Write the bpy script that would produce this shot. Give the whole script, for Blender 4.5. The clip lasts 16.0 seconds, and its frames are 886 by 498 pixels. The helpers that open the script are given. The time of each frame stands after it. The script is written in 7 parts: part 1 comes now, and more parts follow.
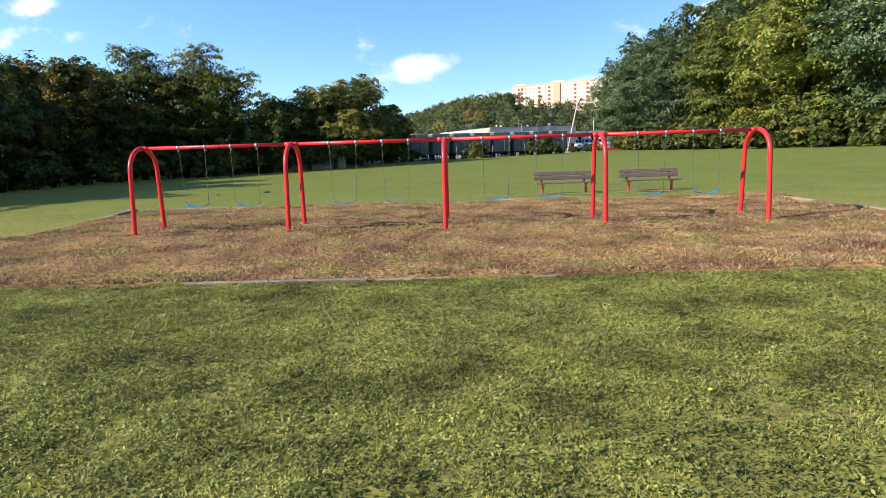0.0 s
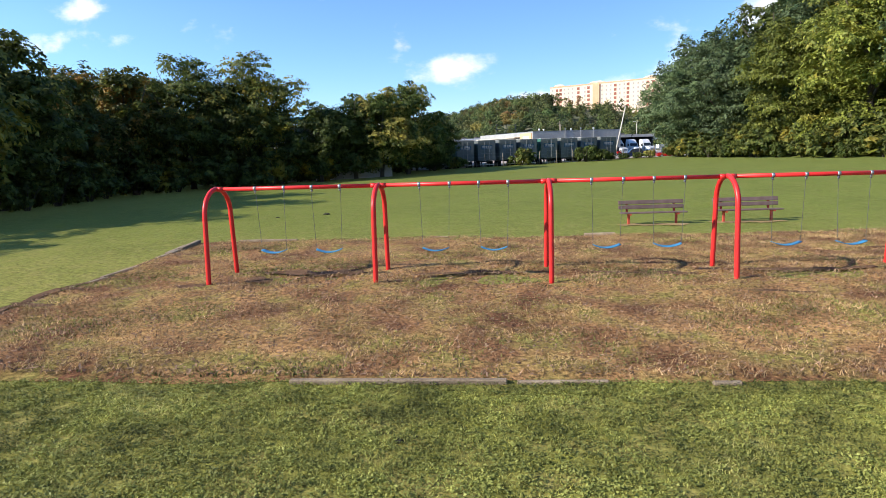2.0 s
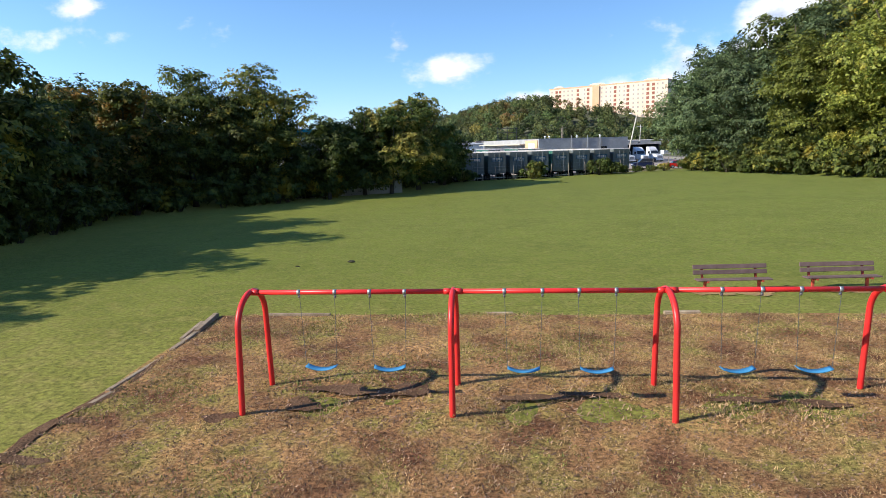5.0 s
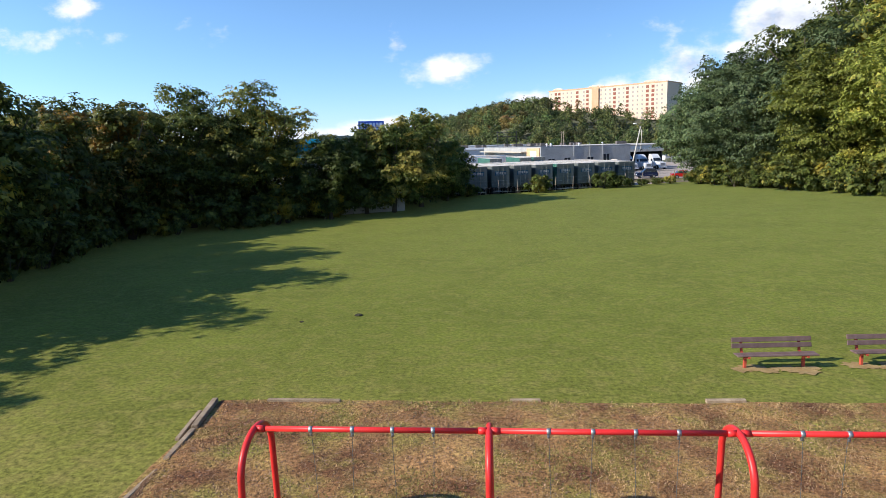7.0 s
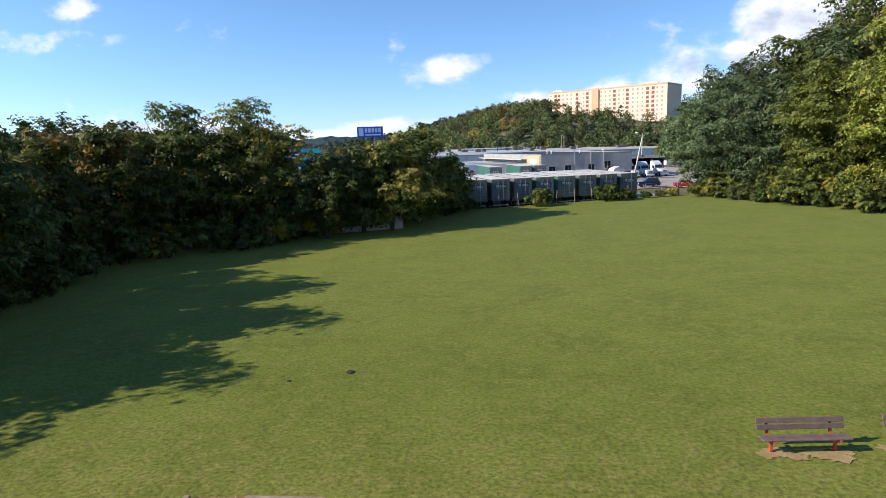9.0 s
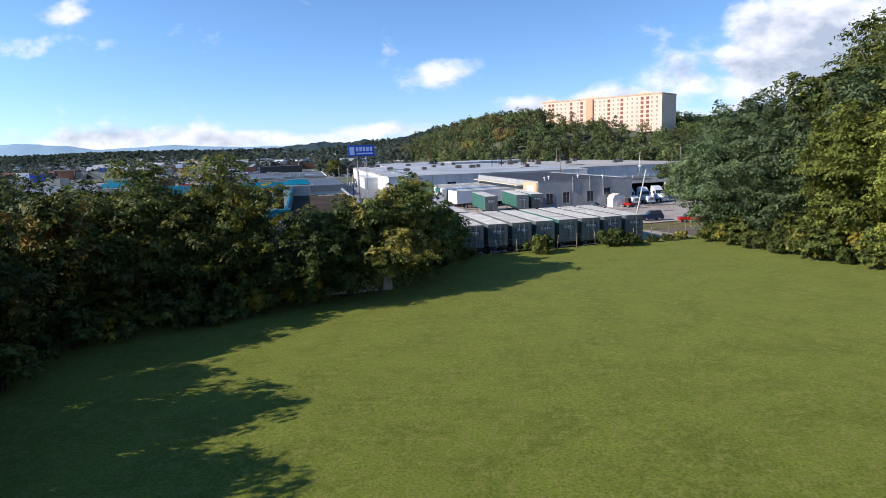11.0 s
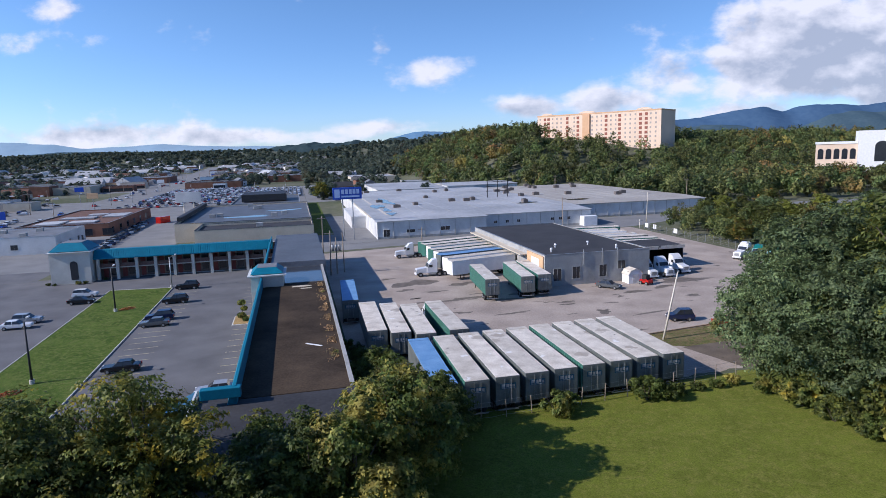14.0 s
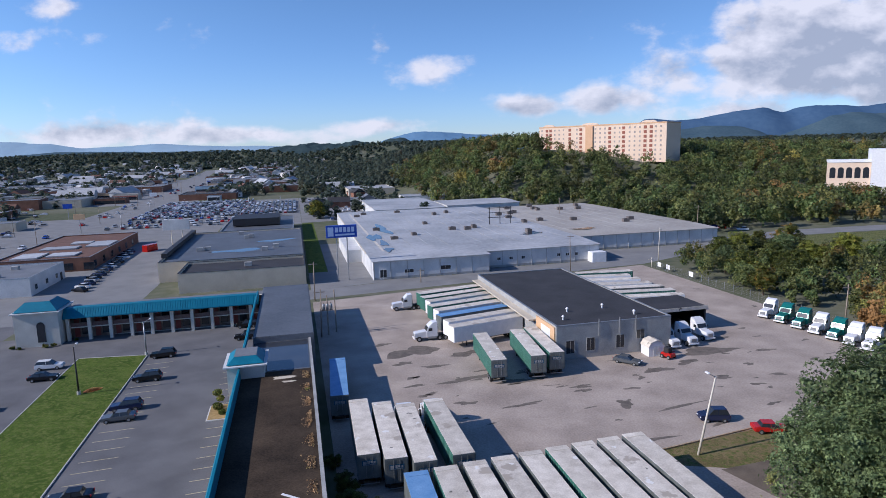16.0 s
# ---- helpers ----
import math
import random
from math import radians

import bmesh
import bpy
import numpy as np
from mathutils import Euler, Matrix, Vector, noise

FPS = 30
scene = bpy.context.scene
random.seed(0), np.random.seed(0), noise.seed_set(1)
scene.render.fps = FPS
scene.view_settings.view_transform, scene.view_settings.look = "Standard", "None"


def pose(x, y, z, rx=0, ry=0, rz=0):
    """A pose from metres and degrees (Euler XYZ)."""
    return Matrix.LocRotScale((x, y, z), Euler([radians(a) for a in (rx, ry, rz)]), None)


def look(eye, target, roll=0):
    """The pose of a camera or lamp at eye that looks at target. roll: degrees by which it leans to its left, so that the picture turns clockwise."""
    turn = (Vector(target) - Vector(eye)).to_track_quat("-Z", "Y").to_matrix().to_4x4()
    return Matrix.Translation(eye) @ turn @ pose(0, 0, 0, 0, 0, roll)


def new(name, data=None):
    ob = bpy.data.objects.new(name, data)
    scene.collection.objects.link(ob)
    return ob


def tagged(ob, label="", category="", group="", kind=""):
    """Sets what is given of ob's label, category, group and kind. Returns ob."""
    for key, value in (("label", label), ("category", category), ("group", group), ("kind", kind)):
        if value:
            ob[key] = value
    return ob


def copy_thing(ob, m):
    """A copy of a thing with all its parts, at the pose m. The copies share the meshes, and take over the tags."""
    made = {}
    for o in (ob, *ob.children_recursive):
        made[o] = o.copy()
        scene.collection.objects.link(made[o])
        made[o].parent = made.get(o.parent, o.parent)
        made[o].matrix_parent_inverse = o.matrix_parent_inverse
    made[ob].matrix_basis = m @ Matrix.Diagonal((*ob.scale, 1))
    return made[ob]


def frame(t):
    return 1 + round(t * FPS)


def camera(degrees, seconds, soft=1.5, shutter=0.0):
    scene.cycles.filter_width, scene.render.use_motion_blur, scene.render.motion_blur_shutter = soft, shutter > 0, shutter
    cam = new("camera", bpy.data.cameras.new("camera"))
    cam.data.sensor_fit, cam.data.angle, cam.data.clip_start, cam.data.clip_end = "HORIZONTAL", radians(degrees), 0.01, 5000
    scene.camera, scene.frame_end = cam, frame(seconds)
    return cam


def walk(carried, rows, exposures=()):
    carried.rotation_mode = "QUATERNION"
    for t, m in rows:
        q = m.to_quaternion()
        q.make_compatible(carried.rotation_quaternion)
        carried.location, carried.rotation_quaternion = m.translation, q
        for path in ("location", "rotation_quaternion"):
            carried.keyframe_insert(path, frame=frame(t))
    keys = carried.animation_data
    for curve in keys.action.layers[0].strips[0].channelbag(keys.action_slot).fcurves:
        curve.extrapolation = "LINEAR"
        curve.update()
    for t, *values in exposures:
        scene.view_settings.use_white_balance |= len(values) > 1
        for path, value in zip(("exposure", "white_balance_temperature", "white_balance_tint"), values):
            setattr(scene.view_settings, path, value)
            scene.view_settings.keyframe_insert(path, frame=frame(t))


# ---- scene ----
cam = camera(70.0, 16.0, soft=0.42)
PATH = [
    (0, (0.510, -16.030, 2.022), (0.433, -14.058, 1.699), -1.8),
    (0.5, (0.126, -15.620, 2.270), (-0.027, -13.652, 1.948), -1.75),
    (1, (-0.251, -15.230, 2.545), (-0.431, -13.264, 2.224), -1.75),
    (1.5, (-0.669, -14.769, 2.791), (-0.853, -12.803, 2.471), -1.75),
    (2, (-1.062, -14.313, 2.995), (-1.247, -12.347, 2.676), -1.8),
    (2.5, (-1.451, -13.847, 3.223), (-1.632, -11.881, 2.903), -1.6),
    (3, (-1.834, -13.330, 3.472), (-2.012, -11.363, 3.151), -1.6),
    (3.5, (-2.141, -12.814, 3.745), (-2.318, -10.848, 3.423), -1.7),
    (4, (-2.443, -12.332, 4.057), (-2.618, -10.366, 3.736), -1.6),
    (4.5, (-2.733, -11.834, 4.399), (-2.907, -9.868, 4.078), -1.5),
    (7, (-3.689, -9.526, 6.68), (-3.858, -7.559, 6.359), -1.6),
    (7.5, (-3.692, -9.045, 7.003), (-3.862, -7.078, 6.681), -1.7),
    (8, (-3.675, -8.551, 7.254), (-3.846, -6.584, 6.933), -1.8),
    (10.5, (-3.824, -3.484, 11.609), (-3.983, -1.515, 11.297), -1.8),
    (11, (-4.032, -0.932, 13.152), (-4.181, 1.039, 12.845), -1.9),
    (11.5, (-4.155, 1.476, 15.071), (-4.299, 3.448, 14.766), -1.9),
    (12, (-4.346, 4.533, 17.042), (-4.483, 6.505, 16.738), -1.9),
    (12.5, (-4.598, 7.651, 19.402), (-4.727, 9.623, 19.096), -2.0),
    (13, (-4.913, 11.114, 21.746), (-5.037, 13.086, 21.438), -1.9),
    (13.5, (-5.194, 14.467, 24.155), (-5.316, 16.439, 23.844), -1.8),
    (14, (-5.383, 17.719, 26.656), (-5.505, 19.691, 26.343), -1.7),
    (14.5, (-5.654, 21.158, 29.247), (-5.772, 23.13, 28.933), -1.7),
    (15, (-5.865, 24.451, 31.81), (-5.982, 26.422, 31.494), -1.6),
    (15.5, (-6.092, 27.878, 34.373), (-6.209, 29.85, 34.058), -1.6),
    (16, (-6.199, 31.06, 37.09), (-6.318, 33.031, 36.773), -1.6),
]
walk(cam, [(t, look(eye, target, roll)) for t, eye, target, roll in PATH],
     exposures=[(0.0, 0.72, 6500, 10), (3.5, 0.60, 6500, 10), (7.5, 0.48, 6500, 11), (11.0, 0.34, 6300, 13), (13.5, 0.16, 6050, 17), (16.0, -0.06, 6000, 18)])

# ---- sky and sun: morning light from the west side of the field, slightly behind the start ----
SUN_AZ = Vector((-0.93, -0.36, 0)).normalized()
SUN_EL = radians(31)
sun_data = bpy.data.lights.new("sun", "SUN")
sun_data.energy, sun_data.angle, sun_data.color = 5.0, radians(0.5), (1.0, 0.93, 0.82)
sun = new("sun", sun_data)
sun_from = Vector((SUN_AZ.x * math.cos(SUN_EL), SUN_AZ.y * math.cos(SUN_EL), math.sin(SUN_EL)))
sun.matrix_world = look((-60, -30, 60), Vector((-60, -30, 60)) - sun_from)

world = bpy.data.worlds.new("sky")
scene.world = world
world.use_nodes = True
wn, wl = world.node_tree.nodes, world.node_tree.links
wn.clear()


def wnode(kind, **values):
    n = wn.new(kind)
    for k, v in values.items():
        n.inputs[int(k[1:])].default_value = v
    return n


def wmath(op, a, b=None, c=None):
    n = wn.new("ShaderNodeMath")
    n.operation = op
    for i, v in enumerate((a, b, c)):
        if v is None:
            continue
        if isinstance(v, (int, float)):
            n.inputs[i].default_value = v
        else:
            wl.new(v, n.inputs[i])
    return n.outputs[0]


sky = wn.new("ShaderNodeTexSky")
sky.sky_type, sky.sun_disc, sky.sun_elevation = "NISHITA", False, SUN_EL
sky.sun_rotation = math.atan2(SUN_AZ.x, SUN_AZ.y)
sky.air_density, sky.dust_density, sky.ozone_density = 1.0, 0.0, 4.0
hue = wn.new("ShaderNodeHueSaturation")
hue.inputs["Saturation"].default_value = 1.1
wl.new(sky.outputs[0], hue.inputs["Color"])
clear = wn.new("ShaderNodeMix")
clear.data_type, clear.blend_type = "RGBA", "MULTIPLY"
clear.inputs[0].default_value = 1.0
wl.new(hue.outputs[0], clear.inputs[6])
geo = wn.new("ShaderNodeTexCoord")
sep = wn.new("ShaderNodeSeparateXYZ")
wl.new(geo.outputs["Generated"], sep.inputs[0])
ahead = wmath("MAXIMUM", wmath("ABSOLUTE", sep.outputs[1]), 0.05)
cu, cv = wmath("DIVIDE", sep.outputs[0], ahead), wmath("DIVIDE", sep.outputs[2], ahead)
low = wn.new("ShaderNodeMapRange")
low.inputs[1].default_value, low.inputs[2].default_value = 0.0, 0.22
wl.new(cv, low.inputs[0])
air = wn.new("ShaderNodeMix")
air.data_type = "RGBA"
air.inputs[6].default_value, air.inputs[7].default_value = (0.74, 0.93, 1.32, 1), (0.98, 1.04, 1.16, 1)
wl.new(low.outputs[0], air.inputs[0])
# the sky pales towards the sun's side
side = wn.new("ShaderNodeMapRange")
side.inputs[1].default_value, side.inputs[2].default_value = -0.75, 0.15
side.inputs[3].default_value, side.inputs[4].default_value = 1.32, 1.03
wl.new(cu, side.inputs[0])
pale = wn.new("ShaderNodeVectorMath")
pale.operation = "SCALE"
wl.new(air.outputs[2], pale.inputs[0])
wl.new(side.outputs[0], pale.inputs["Scale"])
wl.new(pale.outputs[0], clear.inputs[7])


def billow(du, dv, scale, detail):
    """Rolling cloud noise, read a little off to one side for its light and shade."""
    comb = wn.new("ShaderNodeCombineXYZ")
    wl.new(wmath("ADD", cu, du), comb.inputs[0])
    wl.new(wmath("MULTIPLY", wmath("ADD", cv, dv), 1.7), comb.inputs[1])
    wl.new(sep.outputs[1], comb.inputs[2])
    puff = wn.new("ShaderNodeTexNoise")
    puff.inputs["Scale"].default_value, puff.inputs["Detail"].default_value, puff.inputs["Roughness"].default_value = scale, detail, 0.56
    wl.new(comb.outputs[0], puff.inputs["Vector"])
    return puff.outputs[0]


puff, puff_lit = billow(0, 0, 10.0, 9.0), billow(-0.012, 0.016, 10.0, 5.0)
# cloud banks: place across, height, half width, half height, weight
BANKS = ((0.41, 0.112, 0.085, 0.046, 1.7), (0.52, 0.135, 0.14, 0.062, 2.5), (0.66, 0.118, 0.18, 0.070, 2.5), (0.74, 0.16, 0.20, 0.090, 2.5), (0.30, 0.095, 0.08, 0.035, 1.15), (-0.075, 0.122, 0.070, 0.030, 0.95),
         (-0.144, 0.153, 0.020, 0.015, 0.72), (0.085, 0.056, 0.075, 0.020, 1.25), (0.20, 0.062, 0.10, 0.026, 1.2),
         (-0.67, 0.178, 0.15, 0.028, 0.62), (-0.53, 0.160, 0.07, 0.018, 0.5), (-0.68, 0.232, 0.10, 0.024, 0.6), (-0.62, 0.034, 0.20, 0.024, 1.45), (-0.40, 0.028, 0.17, 0.017, 1.2),
         (-0.15, 0.036, 0.13, 0.015, 0.9), (0.45, 0.038, 0.32, 0.024, 0.8))
total = None
for bu, bv, wu, wv, weight in BANKS:
    du = wmath("DIVIDE", wmath("SUBTRACT", cu, bu), wu)
    dv = wmath("DIVIDE", wmath("SUBTRACT", cv, bv), wv)
    d2 = wmath("ADD", wmath("MULTIPLY", du, du), wmath("MULTIPLY", dv, dv))
    bank = wmath("MULTIPLY", wmath("POWER", 2.718, wmath("MULTIPLY", d2, -0.8)), weight)
    total = bank if total is None else wmath("MAXIMUM", total, bank)
dense = wmath("ADD", total, wmath("MULTIPLY", wmath("SUBTRACT", puff, 0.5), 2.7))
ramp = wn.new("ShaderNodeMapRange")
ramp.interpolation_type = "SMOOTHSTEP"
ramp.inputs[1].default_value, ramp.inputs[2].default_value = 0.42, 1.10
wl.new(dense, ramp.inputs[0])
lit = wmath("ADD", wmath("MULTIPLY", wmath("SUBTRACT", puff, puff_lit), 5.0), wmath("MULTIPLY", wmath("SUBTRACT", 1.25, dense), 0.75))
# the big bank in the east is grey below and white on top
east = wn.new("ShaderNodeMapRange")
east.inputs[1].default_value, east.inputs[2].default_value = 0.28, 0.50
wl.new(cu, east.inputs[0])
lit = wmath("ADD", lit, wmath("MULTIPLY", east.outputs[0], wmath("MULTIPLY", wmath("SUBTRACT", cv, 0.125), 9.0)))
body = wn.new("ShaderNodeMapRange")
body.inputs[1].default_value, body.inputs[2].default_value = -0.75, 0.45
wl.new(lit, body.inputs[0])
tone = wn.new("ShaderNodeMix")
tone.data_type = "RGBA"
tone.inputs[6].default_value, tone.inputs[7].default_value = (4.1, 4.6, 5.5, 1), (8.3, 8.4, 8.8, 1)
wl.new(body.outputs[0], tone.inputs[0])
mixc = wn.new("ShaderNodeMix")
mixc.data_type = "RGBA"
wl.new(wmath("MULTIPLY", ramp.outputs[0], 0.93), mixc.inputs[0])
wl.new(clear.outputs[2], mixc.inputs[6])
wl.new(tone.outputs[2], mixc.inputs[7])
back = wn.new("ShaderNodeBackground")
back.inputs["Strength"].default_value = 0.10
wl.new(mixc.outputs[2], back.inputs["Color"])
out = wn.new("ShaderNodeOutputWorld")
wl.new(back.outputs[0], out.inputs[0])

# ---- materials ----
def material(name, dark, light, rough=0.7, metal=0.0, scale=2.0, fine=30.0, bump=0.15, space="Object", spread=0.0, island=0.0, coarse_mix=0.6, spec=0.4):
    """A two-scale surface between two colours; spread and island vary its value from thing to thing and from piece to piece."""
    m = bpy.data.materials.new(name)
    m.use_nodes = True
    nodes, links = m.node_tree.nodes, m.node_tree.links
    bsdf = nodes["Principled BSDF"]
    tc = nodes.new("ShaderNodeTexCoord") if space == "Object" else nodes.new("ShaderNodeNewGeometry")
    vec = tc.outputs["Object"] if space == "Object" else tc.outputs["Position"]
    a, b = nodes.new("ShaderNodeTexNoise"), nodes.new("ShaderNodeTexNoise")
    a.inputs["Scale"].default_value, a.inputs["Detail"].default_value = scale, 5
    b.inputs["Scale"].default_value, b.inputs["Detail"].default_value = fine, 3
    links.new(vec, a.inputs["Vector"]), links.new(vec, b.inputs["Vector"])
    mixf = nodes.new("ShaderNodeMix")
    mixf.inputs[0].default_value = 1 - coarse_mix
    links.new(a.outputs[0], mixf.inputs[2]), links.new(b.outputs[0], mixf.inputs[3])
    r = nodes.new("ShaderNodeMapRange")
    r.inputs[1].default_value, r.inputs[2].default_value = 0.32, 0.68
    links.new(mixf.outputs[0], r.inputs[0])
    mixc = nodes.new("ShaderNodeMix")
    mixc.data_type = "RGBA"
    mixc.inputs[6].default_value, mixc.inputs[7].default_value = (*dark, 1), (*light, 1)
    links.new(r.outputs[0], mixc.inputs[0])
    col = mixc.outputs[2]
    for amount, kind in ((spread, "ShaderNodeObjectInfo"), (island, "ShaderNodeNewGeometry")):
        if amount:
            info = nodes.new(kind)
            hsv = nodes.new("ShaderNodeHueSaturation")
            val = nodes.new("ShaderNodeMapRange")
            val.inputs[3].default_value, val.inputs[4].default_value = 1 - amount, 1 + amount
            links.new(info.outputs["Random" if kind == "ShaderNodeObjectInfo" else "Random Per Island"], val.inputs[0])
            links.new(val.outputs[0], hsv.inputs["Value"]), links.new(col, hsv.inputs["Color"])
            col = hsv.outputs[0]
    links.new(col, bsdf.inputs["Base Color"])
    bsdf.inputs["Roughness"].default_value, bsdf.inputs["Metallic"].default_value = rough, metal
    bsdf.inputs["Specular IOR Level"].default_value = spec
    if bump:
        bp = nodes.new("ShaderNodeBump")
        bp.inputs["Strength"].default_value, bp.inputs["Distance"].default_value = bump, 0.05
        links.new(b.outputs[0], bp.inputs["Height"]), links.new(bp.outputs[0], bsdf.inputs["Normal"])
    return m


def leaf_material(name, dark, mid, yellow, share=0.15, glow=0.25, patch=0.0, swing_by=0.55):
    """Foliage: each leaf its own green, patches turning yellow, some light through the blade."""
    m = bpy.data.materials.new(name)
    m.use_nodes = True
    nodes, links = m.node_tree.nodes, m.node_tree.links
    bsdf = nodes["Principled BSDF"]
    info, g, tc = nodes.new("ShaderNodeObjectInfo"), nodes.new("ShaderNodeNewGeometry"), nodes.new("ShaderNodeTexCoord")
    n = nodes.new("ShaderNodeTexNoise")
    n.inputs["Scale"].default_value, n.inputs["Detail"].default_value = (0.02 if patch else 0.45), 2
    links.new(g.outputs["Position"], n.inputs["Vector"])
    c1 = nodes.new("ShaderNodeMix")
    c1.data_type = "RGBA"
    c1.inputs[6].default_value, c1.inputs[7].default_value = (*dark, 1), (*mid, 1)
    links.new(g.outputs["Random Per Island"], c1.inputs[0])
    add = nodes.new("ShaderNodeMath")
    add.operation = "ADD"
    half = nodes.new("ShaderNodeMath")
    half.operation, half.inputs[1].default_value = "MULTIPLY", 0.35
    links.new(info.outputs["Random"], half.inputs[0])
    links.new(n.outputs[0], add.inputs[0]), links.new(half.outputs[0], add.inputs[1])
    turn = nodes.new("ShaderNodeMapRange")
    turn.inputs[1].default_value, turn.inputs[2].default_value = 0.92 - share, 1.05 - share
    links.new(add.outputs[0], turn.inputs[0])
    c2 = nodes.new("ShaderNodeMix")
    c2.data_type = "RGBA"
    c2.inputs[7].default_value = (*yellow, 1)
    links.new(turn.outputs[0], c2.inputs[0]), links.new(c1.outputs[2], c2.inputs[6])
    hsv = nodes.new("ShaderNodeHueSaturation")
    val = nodes.new("ShaderNodeMapRange")
    val.inputs[3].default_value, val.inputs[4].default_value = 0.75, 1.25
    links.new(info.outputs["Random"], val.inputs[0]), links.new(val.outputs[0], hsv.inputs["Value"])
    links.new(c2.outputs[2], hsv.inputs["Color"])
    if not patch:
        # noise about the size of a spray varies the leaf tone
        spray_noise, tone_ = nodes.new("ShaderNodeTexNoise"), nodes.new("ShaderNodeMapRange")
        spray_noise.inputs["Scale"].default_value, spray_noise.inputs["Detail"].default_value = 1.15, 2
        tone_.inputs[1].default_value, tone_.inputs[2].default_value = 0.34, 0.66
        tone_.inputs[3].default_value, tone_.inputs[4].default_value = 0.55, 1.45
        both_ = nodes.new("ShaderNodeMath")
        both_.operation = "MULTIPLY"
        links.new(g.outputs["Position"], spray_noise.inputs["Vector"]), links.new(spray_noise.outputs[0], tone_.inputs[0])
        links.new(tone_.outputs[0], both_.inputs[0]), links.new(val.outputs[0], both_.inputs[1])
        links.new(both_.outputs[0], hsv.inputs["Value"])
    if patch:
        cell = nodes.new("ShaderNodeTexVoronoi")
        cell.inputs["Scale"].default_value = patch
        links.new(g.outputs["Position"], cell.inputs["Vector"])
        parts = nodes.new("ShaderNodeSeparateColor")
        links.new(cell.outputs["Color"], parts.inputs[0])
        links.new(parts.outputs[0], val.inputs[0])
        val.inputs[3].default_value, val.inputs[4].default_value = 1 - swing_by, 1 + swing_by
        links.new(parts.outputs[1], half.inputs[0])
        tint = nodes.new("ShaderNodeMapRange")
        tint.inputs[3].default_value, tint.inputs[4].default_value = 0.455, 0.53
        links.new(parts.outputs[2], tint.inputs[0])
        links.new(tint.outputs[0], hsv.inputs["Hue"])
    links.new(hsv.outputs[0], bsdf.inputs["Base Color"])
    bsdf.inputs["Roughness"].default_value, bsdf.inputs["Specular IOR Level"].default_value = 0.6, 0.3
    tr = nodes.new("ShaderNodeBsdfTranslucent")
    links.new(hsv.outputs[0], tr.inputs["Color"])
    mix = nodes.new("ShaderNodeMixShader")
    mix.inputs[0].default_value = glow
    links.new(bsdf.outputs[0], mix.inputs[1]), links.new(tr.outputs[0], mix.inputs[2])
    links.new(mix.outputs[0], nodes["Material Output"].inputs["Surface"])
    return m



